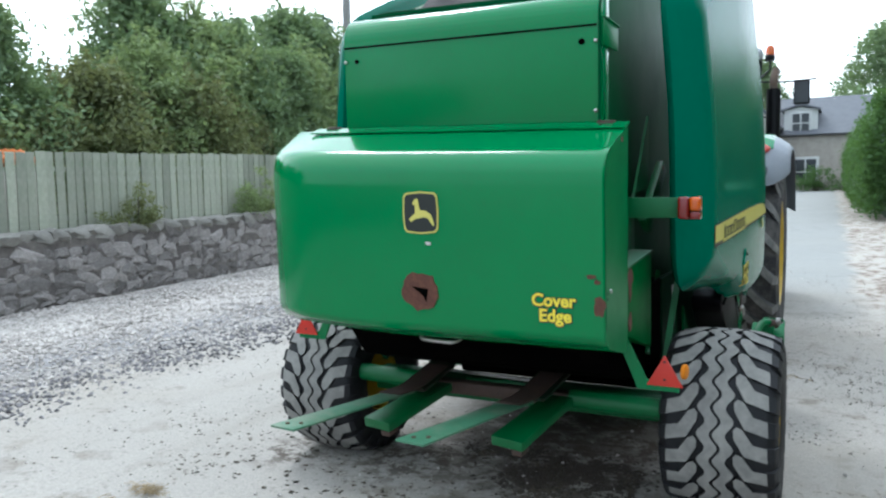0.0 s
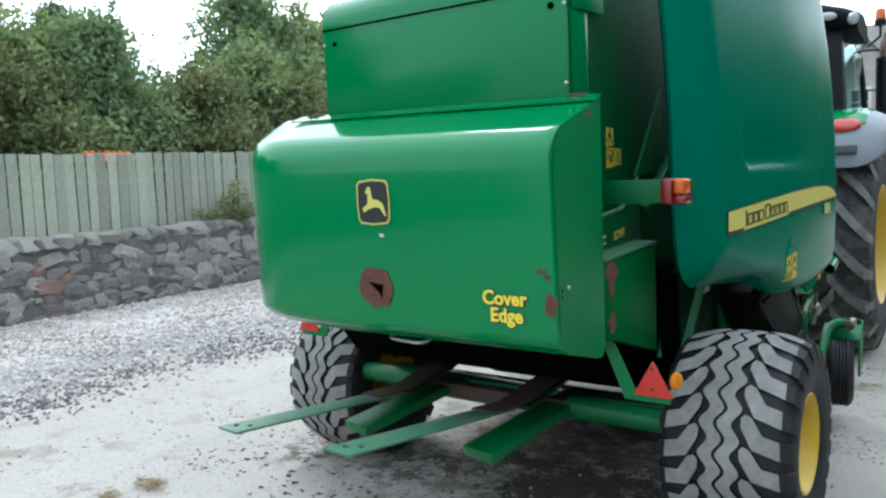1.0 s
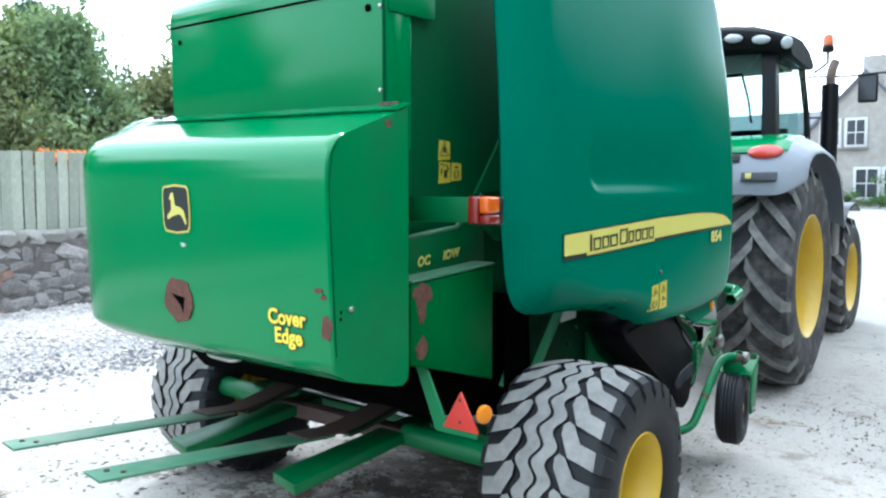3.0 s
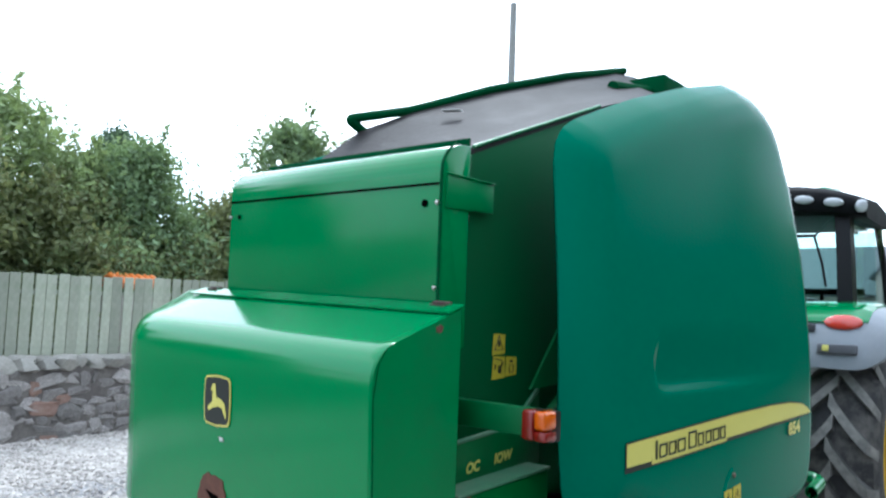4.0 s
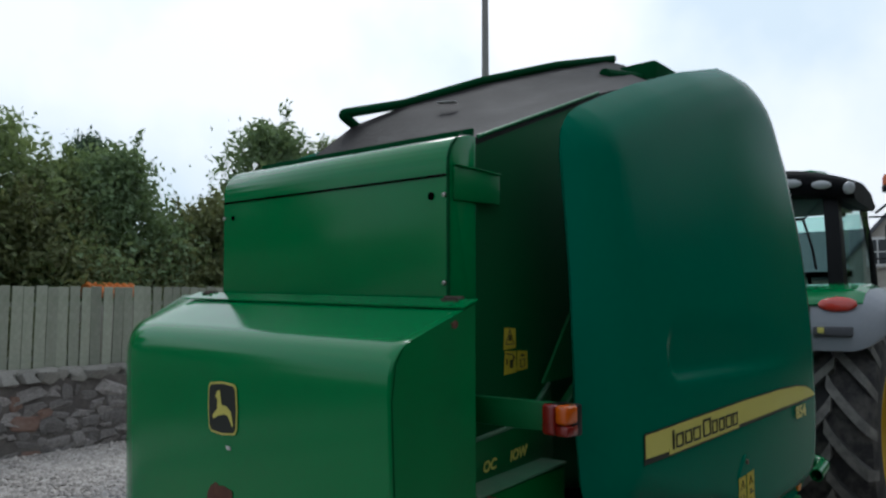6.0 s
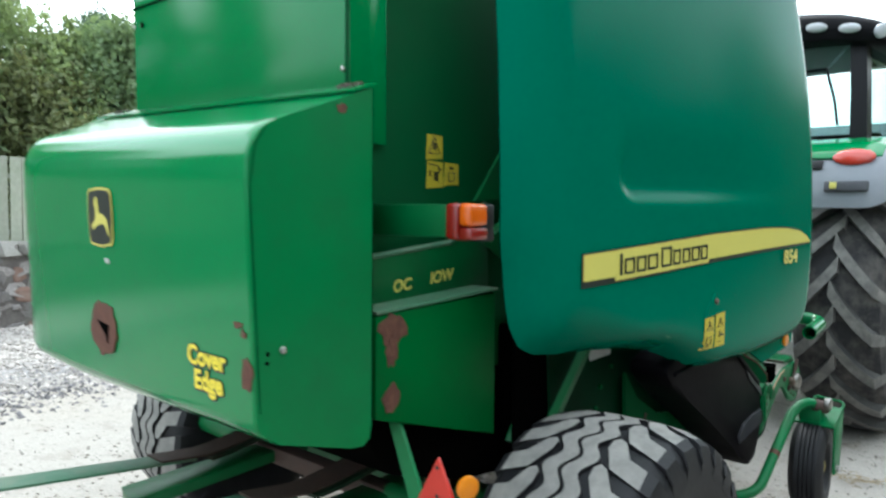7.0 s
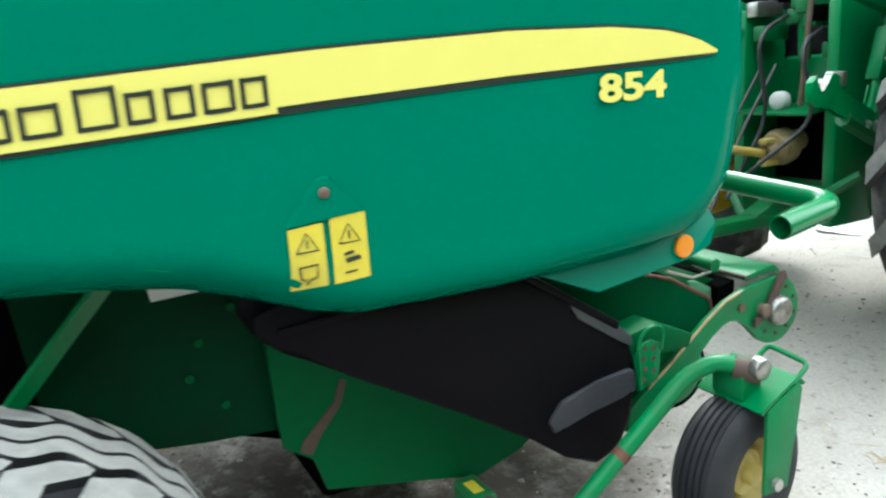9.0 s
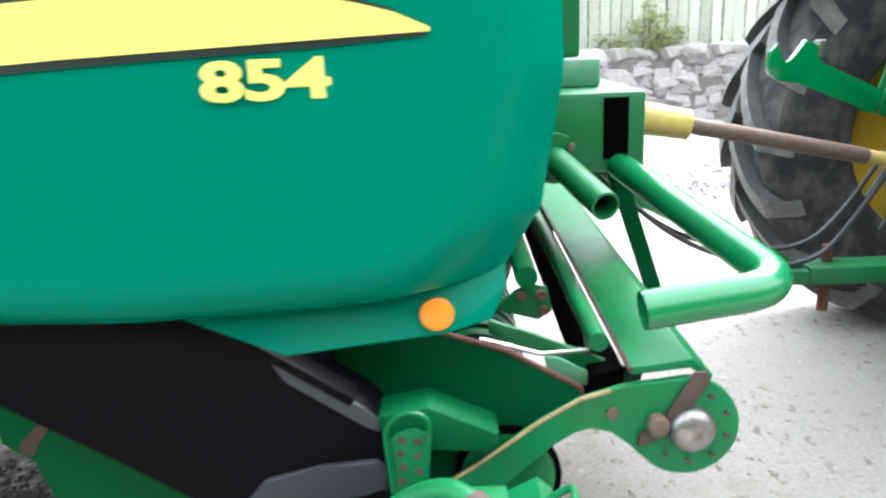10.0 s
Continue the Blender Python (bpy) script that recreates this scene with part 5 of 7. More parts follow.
        bpart("collar", tube([(sd * 0.945, 5.605, 0.315), (sd * 0.985, 5.613, 0.315)], 0.030, 14), DARKRUST, "rusty collar", arm)
        bpart("chip", block(min(sd * 0.86, sd * 0.92), max(sd * 0.86, sd * 0.92), 5.585, 5.615, 0.3445, 0.3475), DECAL_WORN, "yellow paint mark", arm)
        bpart("rust_band", tube([(sd * 1.147, 5.872, 0.4575), (sd * 1.148, 5.890, 0.4715)], 0.0234, 14), RUST, "rust on the tube", arm)
        bpart("clamp", tube([(sd * 1.215, 6.19, 0.646), (sd * 1.262, 6.235, 0.628)], 0.0285, 14), DARKRUST, "rusty clamp", arm)
        bpart("clamp_bolt", disc((sd * 1.258, 6.222, 0.650), 0.029, 0.022, ax, 16, dome=0.008), CAPSTEEL, "bright round bolt", arm)
        wx, wy, wz = 1.20, 6.225, 0.345
        fork = bpart("wheel_fork", plate([(6.205, 0.550), (6.315, 0.605), (6.328, 0.585), (6.315, 0.50), (6.285, 0.325), (6.20, 0.325), (6.202, 0.42), (6.205, 0.50)], "x", sd * 1.305 - 0.004, 0.010, bevel=0.002), PICKGREEN, "green wheel fork plate")
        lo, hi = sorted((sd * 1.10, sd * 1.309))
        bpart("fork_top", strip([(6.19, 0.545), (6.205, 0.556), (6.315, 0.611), (6.333, 0.59)], lo, hi, 0.010), PICKGREEN, parent=fork)
        bpart("fork_lug", block(lo + 0.05, hi - 0.06, 6.185, 6.255, 0.56, 0.640, 0.006), PICKGREEN, parent=fork)
        bpart("fork_handle", tube(curve([(sd * 1.17, 6.30, 0.602), (sd * 1.17, 6.37, 0.648), (sd * 1.305, 6.355, 0.640), (sd * 1.305, 6.30, 0.602)], 0.02, 4), 0.007, 8), PICKGREEN, "wire handle", fork)
        bpart("axle_bolt", disc((sd * 1.312, 6.235, 0.350), 0.016, 0.014, ax, 8), STEEL, parent=fork)
        g = bpart("gauge_wheel", rim_mesh(0.12, 0.10, 0.0, 0.03), SHAFTYELLOW, "yellow gauge wheel with a ribbed black tyre")
        g.data.transform(Matrix.Translation((0, 4.5, 0)))
        g.matrix_basis = pose(sd * wx, wy - 4.5, wz, 0, 0, 9 if sd > 0 else 171)
        h = 0.076
        prof = [(h - 0.03, 0.098), (h - 0.005, 0.12), (h, 0.16), (h - 0.012, 0.190), (h - 0.03, 0.206)]
        for k in range(5):
            c = 0.041 - k * 0.0185
            prof += [(c + 0.006, 0.212), (c - 0.005, 0.212), (c - 0.0065, 0.204), (c - 0.009, 0.204)]
        prof += [(-h + 0.03, 0.206), (-h + 0.012, 0.190), (-h, 0.16), (-h + 0.005, 0.12), (-h + 0.03, 0.098)]
        part("tyre", lathe(prof, 48), RUBBER, g, "ribbed black tyre")
    # pickup drum, wind guard and rods across the front
    bpart("pickup_drum", lathe([(-0.88, 0), (-0.88, 0.13), (0.88, 0.13), (0.88, 0)], 28, m=pose(0, 6.22, 0.47)), DARKGREEN, "green pickup drum")
    for k in range(22):
        x = -0.84 + k * 0.08
        b = strip([(6.22 + 0.145 * math.cos(a), 0.47 + 0.145 * math.sin(a)) for a in [radians(d) for d in range(-30, 121, 15)]], x - 0.02, x + 0.02, 0.003)
        bpart("pickup_band", b, PICKGREEN)
    bpart("wind_guard", plate([(6.515, 0.772), (6.632, 0.786), (6.672, 0.752), (6.668, 0.735), (6.628, 0.770), (6.515, 0.756)], "x", -0.97, 1.94, bevel=0.002), PICKGREEN, "long flat green wind guard with worn edges")
    bpart("guard_edge", tube([(-0.97, 6.512, 0.766), (0.97, 6.512, 0.766)], 0.006, 8), DARKRUST, "rusty edge")
    # sheet that fills the gap with painted shade
    bpart("guard_back", plate([(6.44, 0.74), (6.508, 0.752), (6.508, 0.66), (6.44, 0.66)], "x", -0.95, 1.88), DARK, "near-black sheet for the shaded gap behind the wind guard")
    bpart("guard_roller", tube([(-0.92, 6.455, 0.793), (0.90, 6.462, 0.798)], 0.021, 12), PICKGREEN, "green guard roller")
    bpart("guard_roller", tube([(-0.92, 6.34, 0.85), (0.62, 6.343, 0.85)], 0.028, 12), PICKGREEN)
    bpart("guard_arm", plate([(6.24, 0.848), (6.31, 0.820), (6.43, 0.769), (6.56, 0.714), (6.55, 0.676), (6.43, 0.722), (6.31, 0.782), (6.24, 0.815)], "x", 0.865, 0.012, bevel=0.003), DULL, "green wind guard arm")
    bpart("guard_arm", plate([(6.24, 0.848), (6.31, 0.820), (6.43, 0.769), (6.56, 0.714), (6.55, 0.676), (6.43, 0.722), (6.31, 0.782), (6.24, 0.815)], "x", -0.877, 0.012, bevel=0.003), DULL)
    bpart("flat_link", plate([(6.35, 0.772), (6.38, 0.768), (6.49, 0.708), (6.48, 0.694), (6.36, 0.722)], "x", 0.895, 0.008, bevel=0.002), GUARDPALE, "pale worn flat link")
    bpart("roller_bracket", plate([(6.266, 0.768), (6.314, 0.815), (6.352, 0.832), (6.392, 0.822), (6.405, 0.760), (6.37, 0.738)], "x", 0.60, 0.012, bevel=0.003), DULL, "green bracket with rusty bolts")
    for y, z in ((6.33, 0.802), (6.378, 0.805), (6.385, 0.765)):
        bpart("bolt", disc((0.612, y, z), 0.012, 0.01, "x", 8), RUST)
    bpart("thin_rod", tube([(0.95, 6.22, 0.835), (0.93, 6.34, 0.790), (0.90, 6.44, 0.782), (0.55, 6.47, 0.822)], 0.0045, 6), STEEL)
    # bent stand pipe
    bpart("stand_pipe", tube(curve([(1.093, 6.50, 0.937), (1.080, 6.755, 0.968), (0.33, 6.62, 1.06)], 0.085, 9), 0.0355, 20, hollow=0.005), PIPE, "open-ended bent green stand pipe")
    bpart("pipe_stub", tube([(0.34, 6.41, 1.122), (0.70, 6.512, 1.034)], 0.034, 18, hollow=0.006), DULL, "short open green pipe")
    bpart("pipe_flange", disc((0.42, 6.433, 1.102), 0.064, 0.02, "x", 20), DULL)
    for a in range(4):
        bpart("bolt", disc((0.440, 6.433 + 0.050 * math.cos(a * 1.57 + 0.6), 1.102 + 0.050 * math.sin(a * 1.57 + 0.6)), 0.010, 0.012, "x", 8), OLDSTEEL)
    # gearbox housing and drive
    gb = bpart("gearbox_housing", block(-0.25, 0.34, 6.20, 6.685, 1.045, 1.255, 0.012), DULL, "green gearbox housing with a dark opening")
    bpart("opening", block(0.338, 0.344, 6.575, 6.640, 1.080, 1.240), DARK, parent=gb)
    bpart("dusty_cover", block(-0.22, 0.16, 6.28, 6.60, 1.2545, 1.335, 0.010), GUARDPALE, "dusty pale green box cover", gb)
    bpart("post", block(-0.10, 0.05, 6.45, 6.56, 1.334, 1.78, 0.01), DULL, "green post")
    bpart("shaft_guard", tube([(0, 6.60, 1.175), (0, 6.90, 1.118)], [0.054, 0.046], 18), SHAFTYELLOW, "yellow drive shaft guard")
    bpart("drive_shaft", tube([(0, 6.89, 1.120), (0, 7.45, 1.000)], [0.026, 0.025], 14), OLDSTEEL, "rusty telescopic drive shaft")
    bpart("shaft_end", tube([(0, 7.44, 1.002), (0, 7.78, 0.935)], 0.021, 12), SHAFTYELLOW, "olive inner tube of the drive shaft")
    bpart("drawbar", tube([(0, 6.50, 1.03), (0, 6.80, 0.885), (0, 7.26, 0.635)], 0.045, 4), DULL, "green drawbar")
    bpart("hitch_eye", block(-0.06, 0.06, 7.22, 7.40, 0.605, 0.655, 0.012), DULL)
    bpart("hitch_pin", tube([(0, 7.36, 0.72), (0, 7.36, 0.50)], 0.018, 10), RUST, "rusty hitch pin")
    bpart("leg_post", tube([(0.20, 6.63, 1.05), (0.20, 6.79, 0.56)], 0.030, 4), DARKGREEN, "dark green post")
    for dx, dz in ((0.06, 0.0), (-0.02, 0.03)):
        bpart("hydraulic_hose", tube(curve([(dx, 6.62, 0.98), (dx + 0.03, 6.85, 0.78), (dx, 7.10, 0.675 + dz), (dx, 7.30, 0.68 + dz), (dx - 0.05, 7.44, 0.82), (dx - 0.08, 7.60, 1.05), (dx - 0.1, 7.85, 1.35)], 0.12, 8), 0.008, 8), HOSE, "black hydraulic hose")
    bpart("label_plate", plate([(4.895, 0.975), (5.045, 0.982), (5.045, 1.05), (4.885, 1.05)], "x", 0.783, 0.004), WHITE, "small white label")


build_baler_front()


# ---- tractor ----
TX, TY, TZ = -1.565, 8.30, 0.062
tractor = tagged(empty("tractor", TX, TY, TZ), "green farm tractor with dark cab, yellow wheels, hitched to baler", "tractor")
GLASS = bpy.data.materials.new("cab_glass")
GLASS.use_nodes = True
gb_ = GLASS.node_tree.nodes["Principled BSDF"]
gb_.inputs["Base Color"].default_value = (0.62, 0.79, 0.76, 1)
gb_.inputs["Roughness"].default_value = 0.02
gb_.inputs["Transmission Weight"].default_value = 1.0
gb_.inputs["IOR"].default_value = 1.1


def tpart(name, bm, material, label="", parent=None, smooth=35):
    """A part of the tractor; metres from its rear axle, on the ground."""
    return part(name, bm, material, parent or tractor, label, smooth)


def tractor_wheel(side, y, R, W, rim_r, outer, lugs, front=False):
    x = side * (outer - W / 2)
    wheel = tpart("wheel", rim_mesh(W, rim_r, 0.02 if not front else 0.05, rim_r * 0.32), YELLOW, "yellow steel wheel with a deep-lugged tyre")
    wheel.matrix_basis = pose(x, y, R - 0.01, 0, 0, 0 if side > 0 else 180)
    base_r = R - 0.045
    part("tyre", lathe(tyre_profile(base_r, W, rim_r, 0.10), 72), TRACTOR_TYRE, wheel, "dusty black tractor tyre")
    bm = bmesh.new()
    step = math.tau / lugs
    half = W / 2
    up = -1 if side > 0 else 1
    for k in range(lugs):
        for sd in (-1, 1):
            o = (k + (0.5 if sd > 0 else 0)) * step
            n = 7
            left, right = [], []
            for j in range(n + 1):
                f = j / n
                s = sd * (-0.02 + f * (half + 0.018))
                a = o - up * 1.15 * step * (f ** 0.85)
                wdt = 0.165 * step * (1.0 - 0.2 * f) if f > 0.08 else 0.19 * step
                r = R - 0.07 * max(0, f - 0.45) ** 2 * 2.0 - (0.10 if j == n else 0)
                left.append((s, a - wdt, r))
                right.append((s, a + wdt, r))

            def v(p, dr):
                return bm.verts.new((p[0], (p[2] - dr) * math.cos(p[1]), (p[2] - dr) * math.sin(p[1])))
            lt, rt = [v(p, 0) for p in left], [v(p, 0) for p in right]
            lb, rb = [v((p[0], p[1] - 0.006, p[2]), 0.055) for p in left], [v((p[0], p[1] + 0.006, p[2]), 0.055) for p in right]
            for j in range(n):
                bm.faces.new((lt[j], lt[j + 1], rt[j + 1], rt[j]))
                bm.faces.new((lt[j], lb[j], lb[j + 1], lt[j + 1])).material_index = 1
                bm.faces.new((rt[j], rt[j + 1], rb[j + 1], rb[j])).material_index = 1
            bm.faces.new((lt[0], rt[0], rb[0], lb[0]))
            bm.faces.new((lt[n], lb[n], rb[n], rt[n]))
    part("tread", bm, [TRACTOR_TREAD, TRACTOR_SIDE], wheel, "worn dusty chevron lugs", smooth=25)
    for k in range(8):
        a = k * math.tau / 8
        part("wheel_nut", disc((0.055, rim_r * 0.40 * math.cos(a), rim_r * 0.40 * math.sin(a)), 0.016, 0.03, "x", 6), OLDSTEEL, wheel)
    return wheel


FENDER_LINE = [(-0.835, 1.525), (-0.83, 1.60), (-0.80, 1.70), (-0.755, 1.785), (-0.69, 1.86), (-0.58, 1.925), (-0.42, 1.965), (-0.1, 1.985), (0.30, 1.94), (0.62, 1.79), (0.84, 1.55), (0.93, 1.32)]


def fender_sheet(sd, x0, x1, t0, t1, wing):
    """A pressed sheet over the tyre; its outer edge and lower corners are rounded. wing: the whole grey sheet; else the raised green top."""
    bm = bmesh.new()
    pts = [Vector((0, *p)) for p in FENDER_LINE]
    n, nx = 36, 18
    lift = 0.0 if wing else 0.018
    grid = []
    for i in range(nx + 1):
        fx = i / nx
        x = x0 + (x1 - x0) * fx
        # the lower rear edge is rounded up towards both sides
        lo = t0 + ((0.05 * max(0.0, 1 - fx / 0.14) ** 2 + 0.16 * max(0.0, (fx - 0.66) / 0.34) ** 2) if wing else 0.03 * (2 * fx - 1) ** 4)
        drop = 0.11 * max(0.0, (x - 1.05) / 0.21) ** 2 if wing else 0.03 * max(0.0, (fx - 0.8) / 0.2) ** 2
        outer, inner = [], []
        for k in range(n + 1):
            u = (lo + (t1 - lo) * k / n) * (len(pts) - 1)
            j = min(int(u), len(pts) - 2)
            p = pts[j].lerp(pts[j + 1], u - j)
            d = (pts[min(j + 2, len(pts) - 1)] - pts[max(j - 1, 0)]).normalized()
            nrm = Vector((0, -d.z, d.y))
            q = p + nrm * (lift - drop)
            outer.append(bm.verts.new((sd * x, q.y, q.z)))
            q = q - nrm * 0.022
            inner.append(bm.verts.new((sd * x, q.y, q.z)))
        grid.append(outer + inner[::-1])
    m = len(grid[0])
    for a, c in zip(grid, grid[1:]):
        for k in range(m):
            bm.faces.new((a[k], a[(k + 1) % m], c[(k + 1) % m], c[k]))
    bm.faces.new(grid[0])
    bm.faces.new(grid[-1][::-1])
    return bm


def build_tractor():
    for sd in (1, -1):
        tractor_wheel(sd, 0.0, 0.89, 0.54, 0.485, 1.19 if sd > 0 else 1.33, 18)
        tractor_wheel(sd, 2.62, 0.66, 0.44, 0.36, 1.08, 17, True)
        f = tpart("fender", fender_sheet(sd, 0.655, 1.265, 0.0, 1.0, True), GREYFENDER, "smooth grey rear fender", smooth=60)
        tpart("fender_top", fender_sheet(sd, 0.63, 1.13, 0.325, 0.75, False), GREEN, "green fender top", f, 60)
        tpart("fender_side", plate([(-0.74, 1.74), (-0.60, 1.93), (-0.42, 1.985), (-0.1, 2.0), (0.5, 1.90), (0.86, 1.45), (0.80, 1.42), (0.45, 1.62), (0.0, 1.70), (-0.45, 1.68)], "x", sd * 0.61 - 0.01, 0.02), BLACK, "dark inner fender", f)
        lens = disc((sd * 0.985, -0.725, 1.835), 0.095, 0.015, "-y", 28, dome=0.02)
        lens.transform(Matrix.Translation((sd * 0.985, -0.725, 1.835)) @ pose(0, 0, 0, -28) @ Matrix.Diagonal((1.28, 1, 0.58, 1)) @ Matrix.Translation((-sd * 0.985, 0.725, -1.835)))
        tpart("tail_lamp", lens, TAILRED, "oval red tail lamp", f)
        bar = block(-0.125, 0.125, -0.012, 0.012, -0.034, 0.034, 0.010, segs=3)
        bar.transform(pose(sd * 0.97, -0.832, 1.655, -14))
        tpart("plate_lamp", bar, PLATEGREY, "grey plate lamp with a pale lens", f)
        bar = block(-0.02, 0.02, -0.004, 0.004, -0.02, 0.02, 0.002)
        bar.transform(pose(sd * 0.97 - 0.07, -0.847, 1.662, -14))
        tpart("lamp_window", bar, DECAL, parent=f)
        bar = block(-0.055, 0.055, -0.006, 0.006, -0.03, 0.03, 0.004)
        bar.transform(pose(sd * 0.76, -0.762, 1.795, -32))
        tpart("vent", bar, BLACK, parent=f)
    # cab
    cab = tpart("cab_floor", block(-0.80, 0.80, 0.0, 1.30, 1.30, 1.93, 0.03), BLACK, "dark lower cab")
    for sd in (1, -1):
        wide = bmesh.new()
        for z, y0, y1, xi, xo in ((1.85, -0.02, 0.14, 0.77, 0.875), (2.35, -0.02, 0.13, 0.765, 0.865), (2.74, 0.02, 0.16, 0.74, 0.84)):
            for x, y in ((xi, y0), (xo, y0 + 0.03), (xo, y1), (xi, y1)):
                wide.verts.new((sd * x, y, z))
        wide.verts.ensure_lookup_table()
        for lv in (0, 4):
            for k in range(4):
                wide.faces.new([wide.verts[i] for i in (lv + k, lv + (k + 1) % 4, lv + 4 + (k + 1) % 4, lv + 4 + k)])
        wide.faces.new(wide.verts[0:4])
        wide.faces.new(wide.verts[8:12])
        tpart("pillar", wide, BLACK, "wide black cab pillar", cab)
        tpart("pillar", tube(curve([(sd * 0.86, 1.22, 1.62), (sd * 0.86, 1.22, 2.2), (sd * 0.80, 1.16, 2.72)], 0.3), 0.030, 8), BLACK, parent=cab)
        tpart("side_window", plate([(0.14, 1.95), (0.30, 1.64), (1.20, 1.62), (1.20, 2.2), (1.14, 2.68), (0.15, 2.68)], "x", sd * 0.845 - 0.004, 0.008), GLASS, "tinted side window", cab)
        tpart("grab_rail", tube([(sd * 0.80, 0.20, 2.60), (sd * 0.80, 0.42, 2.585)], 0.018, 8), BLACK, "black grab rail", cab)
    tpart("rear_window", plate([(-0.77, 1.95), (0.77, 1.95), (0.75, 2.70), (-0.75, 2.70)], "y", 0.0, 0.006), GLASS, "rear cab window", cab)
    tpart("windscreen", plate([(-0.78, 1.66), (0.78, 1.66), (0.76, 2.68), (-0.76, 2.68)], "y", 1.24, 0.006), GLASS, "windscreen", cab)
    tpart("rear_frame", block(-0.80, 0.80, -0.04, 0.05, 1.90, 1.965, 0.01), BLACK, parent=cab)
    tpart("window_bar", tube([(-0.70, 0.02, 2.53), (0.60, 0.02, 2.53)], 0.013, 8), BLACK, "black window bar", cab)
    tpart("window_stay", tube([(0.60, 0.02, 2.53), (0.745, 0.03, 2.69)], 0.010, 8), LINING, parent=cab)
    tpart("rear_wiper", tube([(0.60, -0.012, 2.53), (0.66, -0.014, 2.30), (0.685, -0.014, 2.12)], 0.011, 6), BLACK, "rear wiper", cab)
    tpart("dashboard_rail", block(-0.70, 0.70, 1.10, 1.16, 2.10, 2.16, 0.01), BLACK, parent=cab)
    for x in (-0.25, 0.05, 0.35, 0.60):
        tpart("dashboard_post", block(x - 0.014, x + 0.014, 1.11, 1.15, 1.92, 2.11), BLACK, parent=cab)
    tpart("roof_lining", block(-0.72, 0.72, 0.05, 1.18, 2.685, 2.70, 0.004), LINING, "grey roof lining", cab)
    # roof: black shell, crowned across, drawn in towards the front
    roof_prof = [(-0.05, 2.705), (-0.13, 2.725), (-0.155, 2.80), (-0.14, 2.885), (-0.04, 2.945), (0.4, 2.97), (1.0, 2.95), (1.36, 2.90), (1.47, 2.84), (1.43, 2.795), (1.2, 2.735)]
    roof = bmesh.new()
    rows = []
    for k in range(25):
        s = -1 + k / 12
        row = []
        for y, z in roof_prof:
            w = 0.97 - 0.08 * smoothstep(0.2, 1.45, y)
            e = abs(s) ** 3
            yy = y + 0.16 * abs(s) ** 6 * smoothstep(0.3, -0.15, y) - 0.20 * abs(s) ** 4 * smoothstep(0.9, 1.45, y)
            zc = 2.705 + (z - 2.705) * (1 - 0.36 * e) - 0.05 * e
            row.append(roof.verts.new((s * w, yy, zc)))
        rows.append(row)
    m = len(roof_prof)
    for p, q in zip(rows, rows[1:]):
        for k in range(m):
            roof.faces.new((p[k], p[(k + 1) % m], q[(k + 1) % m], q[k]))
    roof.faces.new(rows[0])
    roof.faces.new(rows[-1][::-1])
    tpart("cab_roof", roof, ROOFBLACK, "black rounded cab roof", cab, 50)
    tpart("roof_top", plate([(0.10, 2.935), (0.5, 2.978), (1.0, 2.95), (1.26, 2.88), (1.26, 2.83), (0.10, 2.83)], "x", -0.66, 1.32, bevel=0.015), GREEN, "green roof panel", cab, 50)
    for sd in (1, -1):
        for x, z in ((0.565, 2.800), (0.77, 2.772)):
            b = disc((0, 0, 0), 0.068, 0.02, "-y", 24, dome=0.02)
            b.transform(pose(sd * x, -0.135 + 0.03 * (x > 0.6), z, 6, 5 * sd) @ Matrix.Diagonal((1.05, 1, 0.50, 1)))
            tpart("work_light", b, CLEARLENS, "oval roof work light", cab)
        b = disc((0, 0, 0), 0.05, 0.02, "-y", 20, dome=0.02)
        b.transform(pose(sd * 0.94, -0.025, 2.742, 6, 8 * sd, 38 * sd) @ Matrix.Diagonal((0.85, 1, 1, 1)))
        tpart("work_light", b, CLEARLENS, "oval roof work light", cab)
    seat = block(-0.25, 0.25, 0.1, 0.62, 1.78, 1.92, 0.04)
    block(-0.24, 0.24, 0.06, 0.18, 1.9, 2.28, 0.05, seat)
    tpart("seat", seat, BLACK, "black cab seat", cab)
    tpart("steering_wheel", lathe([(0.015 * math.cos(a), 0.19 + 0.015 * math.sin(a)) for a in [k * math.tau / 8 for k in range(9)]], 28, m=pose(0, 0.85, 2.22, 0, 62, 90)), BLACK, "steering wheel", cab)
    tpart("steering_column", tube([(0, 1.05, 1.8), (0, 0.85, 2.21)], 0.035, 10), BLACK, parent=cab)
    tpart("armrest", block(0.3, 0.45, 0.1, 0.7, 1.95, 2.05, 0.03), BLACK, parent=cab)
    # beacon, exhaust, mirror
    bx, by = 0.955, 1.53
    st = tpart("beacon_stem", tube([(0.86, by - 0.1, 2.70), (bx, by, 2.80), (bx, by, 2.92)], 0.013, 8), BLACK, "beacon stem", cab)
    tpart("beacon_base", lathe([(0, 0), (0, 0.05), (0.05, 0.055), (0.07, 0.04), (0.07, 0)], 18, m=pose(bx, by, 2.90, 0, -90, 0)), BLACK, parent=st)
    tpart("beacon", lathe([(0, 0), (0, 0.048), (0.07, 0.046), (0.10, 0.03), (0.108, 0)], 18, m=pose(bx, by, 2.965, 0, -90, 0)), AMBER, "orange warning beacon", st)
    ex = tpart("exhaust_pipe", tube([(1.0, 1.46, 1.20), (1.0, 1.46, 1.75), (1.0, 1.46, 2.58)], [0.075, 0.075, 0.075], 20), BLACK, "black exhaust pipe with a bare steel tip")
